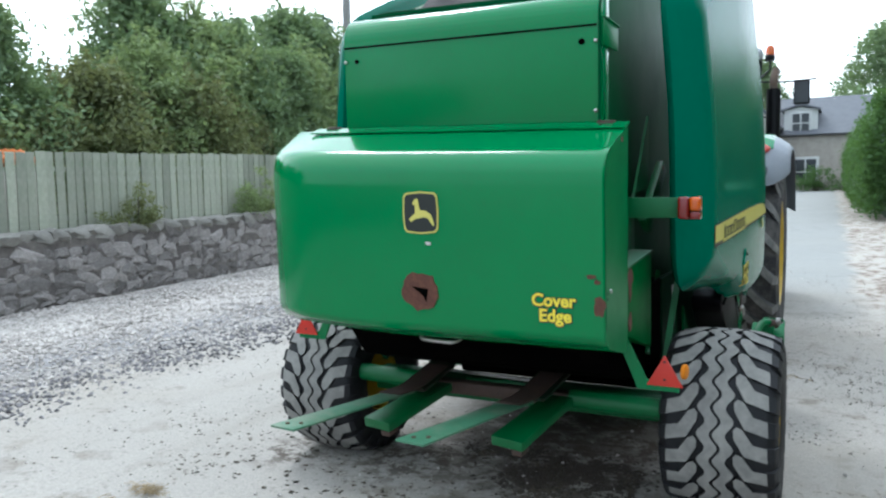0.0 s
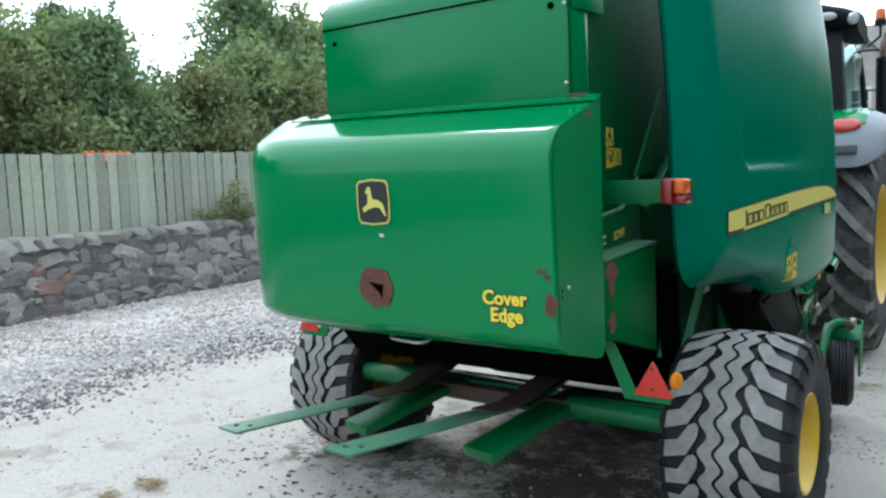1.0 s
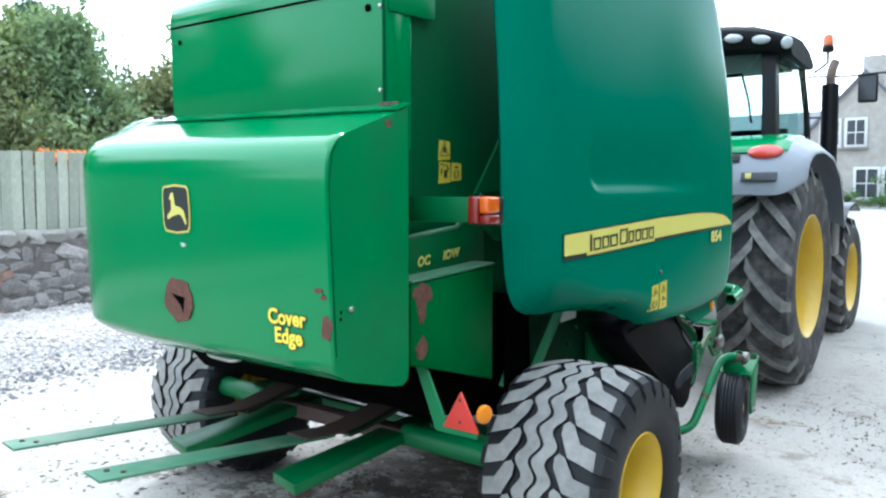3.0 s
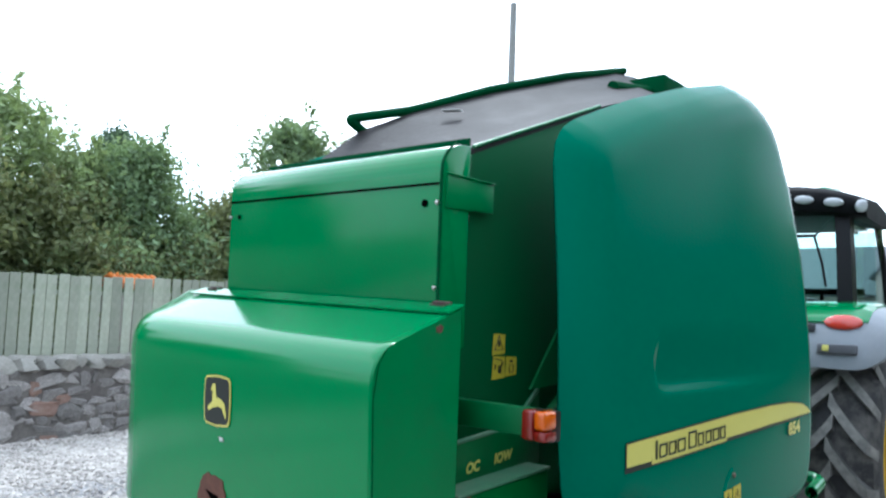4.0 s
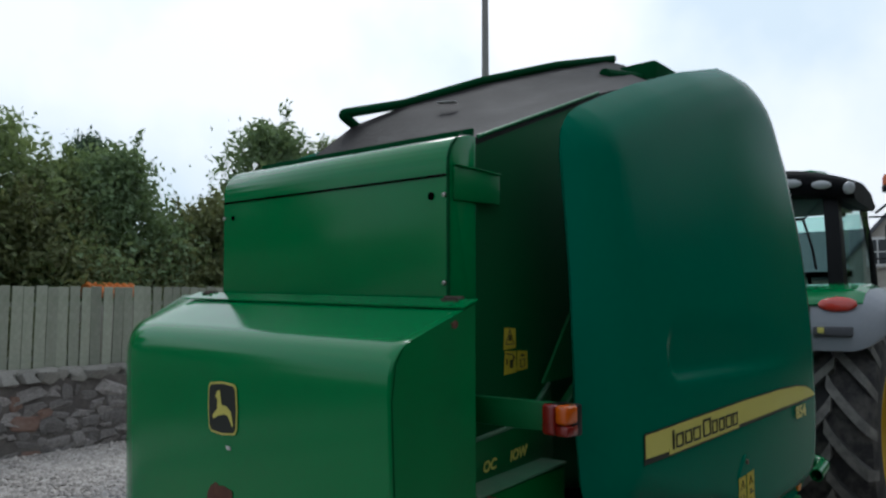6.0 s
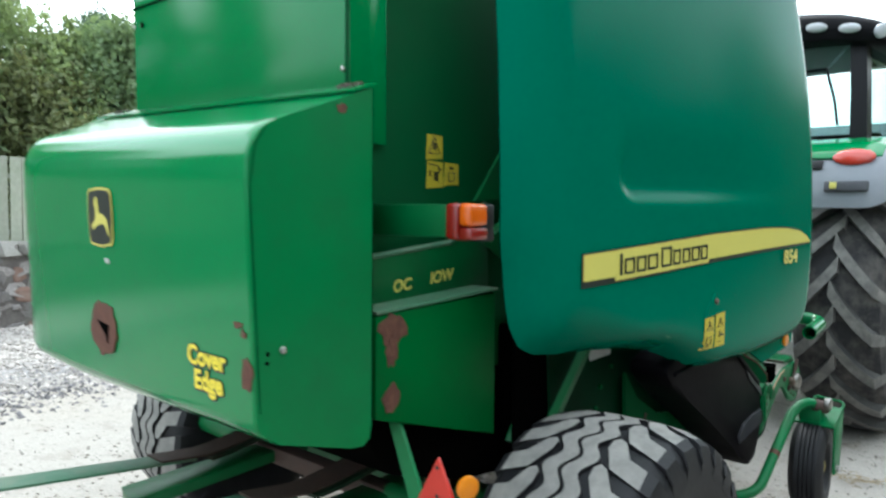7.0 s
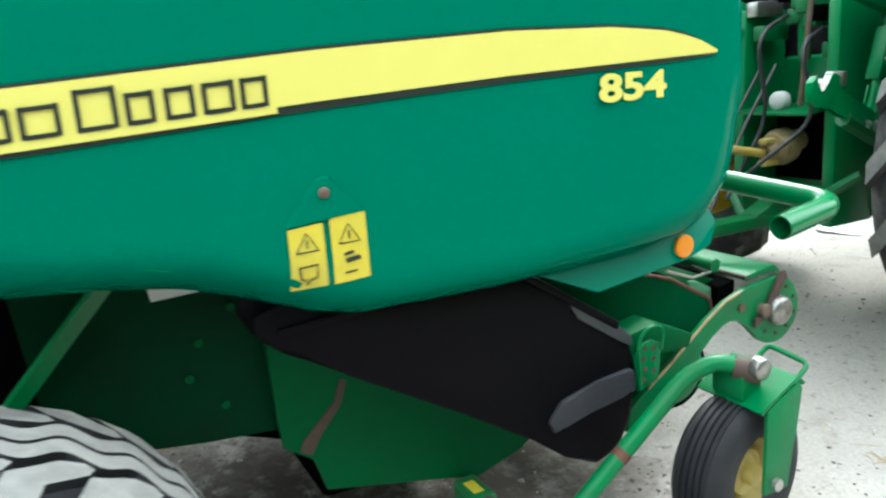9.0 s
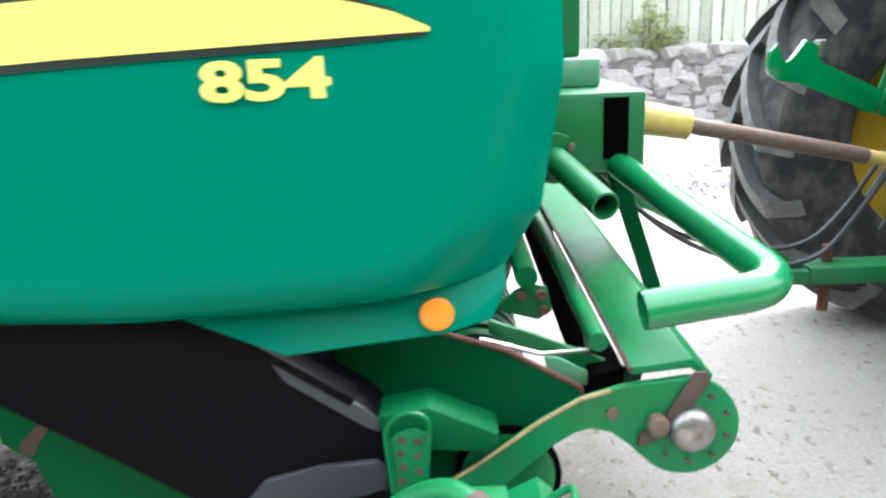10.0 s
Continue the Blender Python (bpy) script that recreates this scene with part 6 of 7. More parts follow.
    tpart("exhaust_tip", tube(curve([(1.0, 1.46, 2.57), (1.0, 1.46, 2.69), (1.02, 1.53, 2.80)], 0.06, 5), 0.043, 16, hollow=0.004), OLDSTEEL, "bare steel tip", ex)
    tpart("exhaust_box", block(0.86, 1.10, 1.20, 1.62, 0.95, 1.72, 0.03), BLACK, "black exhaust housing")
    tpart("tool_lamp", block(1.04, 1.14, 1.36, 1.46, 1.58, 1.68, 0.015), STEEL)
    mr = tpart("mirror_arm", tube([(0.80, 1.46, 2.67), (1.10, 1.62, 2.67), (1.42, 1.78, 2.70)], 0.010, 8), BLACK, "mirror arm")
    tpart("mirror_arm_brace", tube([(0.80, 1.46, 2.28), (0.98, 1.55, 2.28)], 0.009, 8), BLACK, parent=mr)
    tpart("mirror", block(1.19, 1.36, 1.72, 1.77, 2.42, 2.69, 0.022, segs=3), BLACK, "black wing mirror", mr)
    tpart("mirror_glass", block(1.205, 1.345, 1.714, 1.719, 2.44, 2.67), WINDOWDARK, parent=mr)
    # bonnet and front axle
    bon = plate([(1.46, 1.15), (1.46, 1.78), (2.6, 1.70), (3.35, 1.52), (3.50, 1.30), (3.45, 0.95), (2.2, 0.90)], "x", -0.40, 0.80, bevel=0.08)
    tpart("bonnet", bon, GREEN, "green bonnet", smooth=50)
    tpart("front_axle", block(-0.75, 0.75, 2.52, 2.72, 0.55, 0.72, 0.03), DULL, "green front axle")
    for sd in (1, -1):
        lo, hi = sorted((sd * 0.64, sd * 1.08))
        tpart("front_fender", strip([(1.92, 1.08), (1.98, 1.25), (2.2, 1.40), (2.55, 1.46), (2.9, 1.38)], lo, hi, -0.02), BLACK, "dark front fender")
    # rear transmission, linkage and drive
    # several parts take the lighter green to make up for the shade here
    tpart("transmission", block(-0.30, 0.30, -0.20, 2.4, 0.55, 1.32, 0.05), BRIGHT, "green transmission housing")
    tpart("rear_axle", tube([(-0.95, 0, 0.88), (0.95, 0, 0.88)], 0.13, 20), DULL, "green rear axle")
    for sd in (1, -1):
        tpart("side_frame", block(min(sd * 0.22, sd * 0.28), max(sd * 0.22, sd * 0.28), -0.47, -0.18, 0.55, 1.55, 0.01), BRIGHT, "green side frame")
        la = tpart("lower_link", tube([(sd * 0.38, 0.05, 0.76), (sd * 0.42, -0.62, 1.06)], 0.035, 8), DULL, "green lower link arm")
        hook = plate([(-0.886, 1.137), (-0.70, 1.052), (-0.66, 1.026), (-0.60, 1.024), (-0.575, 1.05), (-0.592, 1.09), (-0.635, 1.115), (-0.822, 1.202), (-0.842, 1.215), (-0.842, 1.264), (-0.866, 1.270), (-0.888, 1.282), (-0.922, 1.232), (-0.937, 1.210), (-0.957, 1.204), (-0.968, 1.222), (-0.976, 1.250), (-0.982, 1.276), (-1.008, 1.248), (-1.013, 1.205), (-1.006, 1.170), (-0.972, 1.148), (-0.92, 1.137)], "x", sd * 0.42 - 0.018, 0.036, bevel=0.005)
        inset = Matrix.Translation((0, 0.17 if sd > 0 else 0.0, -0.03 if sd > 0 else 0.0))
        hook.transform(inset)
        tpart("link_hook", hook, GREEN, "green link arm with a claw", la)
        jaw = strip([(-0.886, 1.2845), (-0.921, 1.2345), (-0.937, 1.2125), (-0.956, 1.2065), (-0.966, 1.2235), (-0.974, 1.2505), (-0.981, 1.2785)], sd * 0.42 - 0.016, sd * 0.42 + 0.016, 0.003)
        jaw.transform(inset)
        tpart("hook_jaw", jaw, CAPSTEEL, "worn bare steel jaw", la)
        latch = block(min(sd * 0.40, sd * 0.45), max(sd * 0.40, sd * 0.45), -0.846, -0.816, 1.222, 1.282, 0.008)
        latch.transform(inset)
        tpart("hook_latch", latch, CAPSTEEL, "worn steel latch", la)
        def on_link(name, b, material, label="", parent=None):
            b.transform(inset)
            return tpart(name, b, material, label, parent)
        lr = on_link("lift_rod", tube([(sd * 0.40, -0.60, 1.045), (sd * 0.385, -0.485, 1.40), (sd * 0.37, -0.42, 1.60)], 0.020, 10), BRIGHT, "green lift rod")
        for dx in (-0.032, 0.024):
            on_link("fork_plate", plate([(-0.63, 1.02), (-0.57, 1.02), (-0.52, 1.19), (-0.535, 1.22), (-0.58, 1.21)], "x", sd * 0.405 + dx, 0.010, bevel=0.002), BRIGHT, parent=lr)
        sleeve = block(-0.034, 0.034, -0.034, 0.034, -0.115, 0.115, 0.010)
        sleeve.transform(pose(sd * 0.385, -0.505, 1.335, -17))
        on_link("lift_rod_sleeve", sleeve, BRIGHT, parent=lr)
        on_link("bolt", disc((sd * 0.420, -0.52, 1.315), 0.013, 0.008, "x", 8), STEEL, parent=lr)
        on_link("pivot_pin", disc((sd * 0.44, -0.60, 1.042), 0.024, 0.02, "x", 14), STEEL, parent=lr)
        tpart("lift_cylinder", tube([(sd * 0.50, -0.15, 0.80), (sd * 0.50, -0.22, 1.42)], 0.055, 14), BRIGHT, "green lift cylinder")
        tpart("rocker_arm", plate([(-0.05, 1.40), (-0.05, 1.55), (-0.48, 1.62), (-0.50, 1.54)], "x", sd * 0.36 - 0.025, 0.05, bevel=0.01), BRIGHT)
    pto = tpart("shaft_coupling", lathe([(0, 0.025), (0, 0.042), (0.05, 0.046), (0.06, 0.075), (0.10, 0.088), (0.15, 0.084), (0.18, 0.055), (0.24, 0.05), (0.24, 0)], 20, m=pose(0, -0.58, 0.885, 0, -11, 90)), TAN, "dirty brown drive shaft coupling")
    for dz in (-0.05, 0.05):
        tpart("coupling_yoke", block(-0.026, 0.026, -0.60, -0.50, 0.89 + dz - 0.014, 0.89 + dz + 0.014, 0.008), SHAFTYELLOW, parent=pto)
    tpart("shaft_guard", strip([(-0.55, 1.06), (-0.40, 1.08), (-0.2, 1.08)], -0.20, 0.20, 0.012), BRIGHT, "green shaft guard")
    tpart("shaft_recess", block(-0.21, 0.21, -0.24, -0.205, 0.72, 1.06), DARK)
    tpart("hitch_frame", block(-0.055, 0.055, -1.02, -0.15, 0.545, 0.605, 0.012), DULL, "green hitch frame")
    tpart("hitch_jaw", plate([(-0.70, 0.60), (-0.55, 0.66), (-0.40, 0.64), (-0.40, 0.58), (-0.70, 0.56)], "x", -0.05, 0.10, bevel=0.008), DULL)
    for sd in (1, -1):
        tpart("link_stay", tube([(sd * 0.1, -0.60, 0.58), (sd * 0.40, -0.45, 0.80)], 0.025, 8), DULL)
    rng = random.Random(12)
    for k in range(9):
        x = rng.uniform(-0.22, 0.22)
        z = rng.uniform(1.30, 1.60)
        tpart("coupler_block", block(x - 0.035, x + 0.035, -0.42 + rng.uniform(-0.05, 0.05), -0.28, z - 0.03, z + 0.04, 0.008), rng.choice((DULL, DULL, STEEL, DARK, BRIGHT)), "hydraulic coupler")
    for k in range(3):
        x = -0.24 + k * 0.2
        pts = [(x, -0.38, 1.5 + rng.uniform(-0.1, 0.15)), (x + rng.uniform(-0.06, 0.06), -0.62, 1.42 + rng.uniform(-0.1, 0.1)), (x + rng.uniform(-0.1, 0.1), -0.55, 1.05), (x * 0.5 - 0.05, -0.75, 0.72 + rng.uniform(-0.05, 0.1))]
        tpart("hydraulic_hose", tube(curve(pts, 0.12, 6), 0.010, 8), HOSE, "black hydraulic hose")
    tpart("top_link", tube([(0.02, -0.35, 1.30), (0.04, -0.42, 1.95)], 0.028, 10), BRIGHT, "green top link")
    tpart("top_rod", tube([(0.12, -0.50, 1.10), (0.16, -0.46, 1.95)], 0.012, 8), OLDSTEEL)
    tpart("pale_cap", disc((-0.02, -0.44, 1.12), 0.045, 0.04, "-y", 16, dome=0.015), WHITE, "pale plastic cap")
    tpart("pale_cap", disc((0.22, -0.46, 1.16), 0.06, 0.05, "-y", 16, dome=0.02), STEEL)


build_tractor()


# ---- wall and fence ----
WALL_X = -9.3


def wall_top(y):
    return 0.985 + 0.019 * (y - 5.5)


def stone_mesh(name, seed, material):
    """A rough stone in a box of unit size, one corner-cut block with an uneven face."""
    r = random.Random(seed)
    bm = bmesh.new()
    bmesh.ops.create_cube(bm, size=1)
    bmesh.ops.bevel(bm, geom=bm.edges[:], offset=0.21, segments=1, affect="EDGES")
    for v in bm.verts:
        v.co += Vector([r.uniform(-0.17, 0.17) for _ in range(3)])
    finish(bm, 30)
    me = bpy.data.meshes.new(name)
    bm.to_mesh(me)
    bm.free()
    me.materials.append(material)
    return me


def piece(name, me, parent, m):
    ob = new(name, me)
    ob.parent = parent
    ob.matrix_basis = m
    return ob


def build_wall():
    y0, y1 = -12.0, 34.0
    bm = bmesh.new()
    ys = [y0 + (y1 - y0) * k / 46 for k in range(47)]
    rows = []
    for y in ys:
        top, base = wall_top(y), gz(WALL_X, y) - 0.15
        rows.append([bm.verts.new(p) for p in ((WALL_X - 0.018, y, base), (WALL_X - 0.018, y, top), (WALL_X - 0.42, y, top), (WALL_X - 0.42, y, base))])
    for a, c in zip(rows, rows[1:]):
        for k in range(4):
            bm.faces.new((a[k], a[(k + 1) % 4], c[(k + 1) % 4], c[k]))
    bm.faces.new(rows[0])
    bm.faces.new(rows[-1][::-1])
    wall = tagged(part("wall_west", bm, MORTAR), "low grey rubble stone wall with a rough coping", "wall", kind="structure")
    stones = [stone_mesh("stone", k, STONE) for k in range(10)]
    reds = [stone_mesh("stone", 20 + k, REDSTONE) for k in range(3)]
    caps = [stone_mesh("coping_stone", 40 + k, COPING) for k in range(6)]
    r = random.Random(3)
    far_bm = bmesh.new()
    count = 0
    spots = []
    # irregular courses
    z_off = 0.0
    while z_off < 0.80:
        h = r.uniform(0.06, 0.16)
        y = y0 + r.uniform(0, 0.3)
        while y < y1:
            w = r.uniform(0.08, 0.40) * (0.6 + 2.4 * h)
            z = gz(WALL_X, y) + z_off + h / 2 + r.uniform(-0.045, 0.045)
            if z + h * 0.3 < wall_top(y) - 0.02 and r.random() < 0.93:
                spots.append((y + w / 2, z, w, h))
            y += w + r.uniform(0.004, 0.03)
        z_off += h * 0.93
    for y, z, w, h in spots:
        near = 4.6 < y < 11.6 and count < 300
        red = abs(y - 5.8) < 0.2
        hh = h * r.uniform(0.75, 1.6)
        m = pose(WALL_X - 0.038 + r.uniform(-0.010, 0.008), y, z, r.uniform(-22, 22), 0, 0) @ Matrix.Diagonal((r.uniform(0.060, 0.095), w * r.uniform(0.95, 1.18), hh, 1))
        me = r.choice(reds if red and r.random() < 0.55 else stones)
        if near:
            piece("stone", me, wall, m)
            count += 1
        else:
            b2 = bmesh.new()
            b2.from_mesh(me)
            joined(far_bm, b2, m)
    ob = part("stone_rows", far_bm, STONE, wall)
    ob["kind"] = "stuff"
    y = y0
    while y < y1:
        w = r.uniform(0.22, 0.42)
        piece("coping_stone", r.choice(caps), wall, pose(WALL_X - 0.17, y + w / 2, wall_top(y) + 0.045, r.uniform(-4, 4), r.uniform(-3, 3), r.uniform(-4, 4)) @ Matrix.Diagonal((0.42, w * 1.06, r.uniform(0.13, 0.19), 1)))
        y += w
    return wall


def build_fence():
    r = random.Random(8)
    fence = tagged(empty("board_fence", WALL_X - 0.32, 6, wall_top(6)), "weathered grey-green upright board fence on the wall", "fence")
    boards = []
    for k in range(5):
        bm = bmesh.new()
        w = 0.135
        block(-0.011, 0.011, -w / 2, w / 2, 0, 1, 0.004, bm, segs=1)
        bmesh.ops.subdivide_edges(bm, edges=[e for e in bm.edges if abs(e.verts[0].co.z - e.verts[1].co.z) > 0.5], cuts=4)
        for v in bm.verts:
            v.co.y += 0.004 * noise.noise((k * 7, v.co.z * 3, 0))
            v.co.x += 0.006 * noise.noise((k * 5, v.co.z * 2, 4))
        finish(bm, 30)
        me = bpy.data.meshes.new("board")
        bm.to_mesh(me)
        bm.free()
        me.materials.append(FENCE)
        boards.append(me)
    y = -11.0
    while y < 33.0:
        top = 2.165 + 0.021 * (y - 5.5) + r.uniform(-0.012, 0.012)
        base = wall_top(y) - 0.05
        m = pose(0.0 + r.uniform(-0.008, 0.008), y - 6, base - wall_top(6), r.uniform(-0.8, 0.8), 0, r.uniform(-4, 4)) @ Matrix.Diagonal((1, r.uniform(0.92, 1.04), top - base, 1))
        piece("board", r.choice(boards), fence, m)
        y += r.uniform(0.140, 0.156)
    for dz in (0.25, 0.95):
        bm = bmesh.new()
        tube([(-0.05, -17, dz - 0.323), (-0.05, 27, dz + 0.51)], 0.045, 4, bm)
        part("rail", bm, FENCE, fence)
    return fence


# ---- plants ----
def leaf_cloud(name, centers, per, spread, size, material, parent, seed, flat=0.75):
    """Many small leaves round clump centres, each a bent pair of triangles."""
    g = np.random.RandomState(seed)
    c = np.repeat(np.array(centers), per, axis=0)
    n = len(c)
    p = c + g.normal(0, 1, (n, 3)) * spread * np.array([1, 1, flat])
    a = g.normal(0, 1, (n, 3))
    a /= np.linalg.norm(a, axis=1)[:, None]
    b = np.cross(a, g.normal(0, 1, (n, 3)))
    b /= np.linalg.norm(b, axis=1)[:, None]
    s = size * g.uniform(0.6, 1.35, (n, 1))
    nrm = np.cross(a, b)
    v = np.stack([p - a * s, p + b * s * 0.45 + nrm * s * 0.15, p + a * s, p - b * s * 0.45 + nrm * s * 0.15], axis=1).reshape(-1, 3)
    me = bpy.data.meshes.new(name)
    k = np.arange(n) * 4
    faces = np.stack([k, k + 1, k + 2, k, k + 2, k + 3], axis=1).reshape(-1, 3)
    me.from_pydata(v.tolist(), [], faces.tolist())
    me.materials.append(material)
    ob = new(name, me)
    ob.parent = parent
    return ob


def build_tree(label, height, radius, material, seed, per=60, clumps=150, size=0.075, low=0.12, pointed=0.0):
    r = random.Random(seed)
    tree = tagged(empty("tree"), label, "tree")
    bm = bmesh.new()
    tube([(0, 0, -0.2), (0.05, 0.03, height * 0.35), (0.0, 0.1, height * 0.75), (0.02, 0.1, height * 0.93)], [0.14, 0.11, 0.06, 0.015], 10, bm)
    centers = []
    while len(centers) < clumps:
        z = r.uniform(low * 0.5, 1.0)
        a = r.uniform(0, math.tau)
        if pointed:
            # shelves of boughs that shorten towards the top
            shelf = 0.72 + 0.34 * math.cos(z * 46 + 1.3 * math.sin(a * 2 + seed))
            prof = (1.03 - z) ** 0.75 * 1.1 * shelf
        else:
            prof = min(1.0, 0.62 + 1.2 * z) * max(0.06, 1 - max(0.0, z - 0.42) ** 2 / 0.40)
        lobes = 0.80 + 0.55 * noise.noise((seed * 3 + math.cos(a) * 1.5, math.sin(a) * 1.5, z * 4.5))
        rad = radius * prof * lobes * math.sqrt(r.uniform(0.18, 1))
        c = (rad * math.cos(a), rad * math.sin(a), z * height)
        # gaps in the crown
        if noise.noise((c[0] * 1.1 + seed * 9, c[1] * 1.1, c[2] * 1.1)) > -0.28:
            centers.append(c)
    outer = sorted(centers, key=lambda c: -c[2] - 0.4 * math.hypot(c[0], c[1]))[:60]
    # slender shoots that stand out of the crown
    shoots = []
    for k in range(0 if pointed else 16):
        c = Vector(r.choice(outer))
        tip = c + Vector((r.uniform(-0.25, 0.25) + 0.2 * c.x / radius, r.uniform(-0.25, 0.25) + 0.2 * c.y / radius, r.uniform(0.35, 0.85)))
        tube([c, c.lerp(tip, 0.5) + Vector((0.02, 0.02, 0)), tip], [0.014, 0.009, 0.003], 5, bm)
        shoots += [tuple(c.lerp(tip, f)) for f in (0.35, 0.6, 0.8, 0.95)]
    for k in range(22):
        c = Vector(r.choice(centers))
        z0 = max(height * 0.12, c.z - radius * 0.6)
        tube([(0, 0.03, z0), c * 0.5 + Vector((0, 0, z0 * 0.5)), c], [0.05, 0.03, 0.008], 6, bm)
    part("trunk", bm, BARK, tree, "brown trunk and limbs")
    leaf_cloud("crown", centers, int(per * 1.5), radius * 0.105, size, material, tree, seed)
    if shoots:
        leaf_cloud("shoot_leaves", shoots, 14, 0.07, size, material, tree, seed + 50, 1.2)
    return tree


def build_plants():
    kinds = [
        (build_tree("broad leafy green tree behind the fence", 5.6, 2.4, LEAF_PALE, 1, 75, 200), 0),
        (build_tree("bushy green tree behind the fence", 5.4, 2.3, LEAF, 2, 75, 200), 0),
        (build_tree("dark conifer behind the fence", 5.6, 1.5, LEAF_DARK, 3, 80, 190, 0.06, 0.10, 0.5), 0),
        (build_tree("reddish green shrub tree behind the fence", 4.6, 2.3, LEAF_BROWN, 4, 75, 190), 0),
    ]
    rows = [
        (0, -13.4, 6.3, 0.90, 10), (3, -12.2, 5.0, 0.86, 200), (1, -12.4, 8.2, 0.82, 90), (2, -15.5, 9.2, 0.98, 0), (3, -12.3, 7.0, 0.78, 120),
        (3, -12.3, 10.3, 0.80, 70), (1, -12.6, 9.4, 0.62, 20), (1, -13.8, 12.7, 1.08, 30), (0, -12.4, 11.7, 0.78, 160), (2, -15.5, 14.2, 1.08, 60), (1, -13.2, 15.2, 1.0, 200),
        (2, -15.0, 17.0, 1.1, 10), (1, -14.5, 19.2, 1.22, 300), (0, -13.0, 17.5, 0.9, 220), (2, -15.5, 22.0, 1.3, 40), (1, -14.0, 24.5, 1.25, 130),
        (0, -13.0, 2.8, 1.05, 250), (1, -13.5, 0.0, 1.1, 20), (0, -13.5, 28.0, 1.2, 310), (3, -12.3, 13.7, 0.75, 15), (1, -13.5, -4.0, 1.1, 80),
        (0, -12.6, 7.3, 0.74, 140), (3, -11.9, 8.9, 0.60, 300), (3, -12.0, 12.4, 0.80, 250), (0, -13.2, 14.0, 0.95, 20), (1, -12.8, 16.4, 0.90, 75), (3, -12.2, 19.0, 0.95, 190), (0, -13.0, 21.5, 1.05, 330),
    ]
    used = set()
    for kind, x, y, s, rz in rows:
        src = kinds[kind][0]
        m = pose(x, y, 0.1, 0, 0, rz)
        if kind in used:
            ob = copy_thing(src, m)
        else:
            ob = src
            ob.matrix_basis = m
            used.add(kind)
        ob.scale = (s, s, s)
        ob["group"] = "trees behind the fence"
    # trees across the yard, which the machine's paint reflects
    for k in range(24):
        s = 1.10 + 0.2 * math.sin(k * 2.3)
        x, y, rz = 8.4 + 1.6 * (k % 2) + 0.9 * math.sin(k * 1.7), -5.0 + 1.9 * k, 67 * k
        ob = copy_thing(kinds[(2, 1, 0)[k % 3]][0], pose(x, y, 0.0, 0, 0, rz))
        ob.scale = (s * 1.1, s * 1.1, s * 1.08)
        ob["label"] = ("dark conifer", "bushy green tree", "broad leafy green tree")[k % 3] + " in a row across the yard"
        ob["group"] = "trees across the yard"
    # trees behind the house
    for kind, x, y, s, rz in ((1, 3.4, 58.0, 2.0, 0), (0, 11.0, 60.0, 2.2, 90), (1, -4.8, 60.0, 1.75, 45), (1, -21.0, 52.0, 1.7, 200)):
        ob = copy_thing(kinds[kind][0], pose(x, y, 1.4, 0, 0, rz))
        ob.scale = (s, s, s * 0.9)
        ob["label"] = "leafy green tree behind the stone house"
        ob["group"] = "trees behind the house"
    # tufts that grow on the wall
    for y, s, mt, sd in ((8.75, 0.46, LEAF_BROWN, 5), (11.3, 0.34, LEAF_PALE, 6), (11.75, 0.52, LEAF_PALE, 7)):
        bush = tagged(empty("wall_shrub", WALL_X - 0.12, y, wall_top(y) + 0.02), "small ragged shrub growing on top of the wall", "shrub", "shrubs on the wall")
        g = random.Random(sd)
        cs = [(g.uniform(-0.08, 0.12), g.gauss(0, s * 0.55), abs(g.gauss(0, s * 0.55)) + 0.08) for _ in range(26)]
        bm = bmesh.new()
        for c in cs[:12]:
            tube([(0, c[1] * 0.2, -0.06), (c[0] * 0.5, c[1] * 0.6, c[2] * 0.6), c], [0.008, 0.006, 0.002], 5, bm)
        part("stems", bm, BARK, bush)
        leaf_cloud("leaves", cs, 70, 0.06, 0.026, mt, bush, sd)
    # clipped hedge along the lane
    hedge = tagged(empty("hedge", 2.12, 30, gz(2.3, 30)), "tall clipped green hedge beside the lane", "hedge")
    g = random.Random(11)
    cs = []
    for k in range(1500):
        y = g.uniform(-7.6, 9.5)
        h = 2.95 + 0.25 * noise.noise((y * 0.5, 0, 0))
        if g.random() < 0.62:
            x, z = -1.15 + 0.14 * noise.noise((y * 0.8, 2, 2)) + g.uniform(0, 0.12), g.uniform(0.05, h)
            x += 0.60 * smoothstep(h - 1.3, h, z) ** 2 - 0.10 * math.sin(math.pi * z / h)
        elif g.random() < 0.6:
            x, z = g.uniform(-0.9, 1.2), h + g.uniform(-0.15, 0.05)
        else:
            x, z = g.uniform(-1.1, 1.2), g.uniform(0.05, h)
            y = -7.6 + g.uniform(0, 0.2) + 0.5 * smoothstep(h - 1.2, h, z)
        cs.append((x, y, z))
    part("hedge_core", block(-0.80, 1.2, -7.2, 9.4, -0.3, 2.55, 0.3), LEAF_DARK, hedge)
    leaf_cloud("hedge_leaves", cs, 34, 0.13, 0.065, HEDGE, hedge, 21, 1.0)


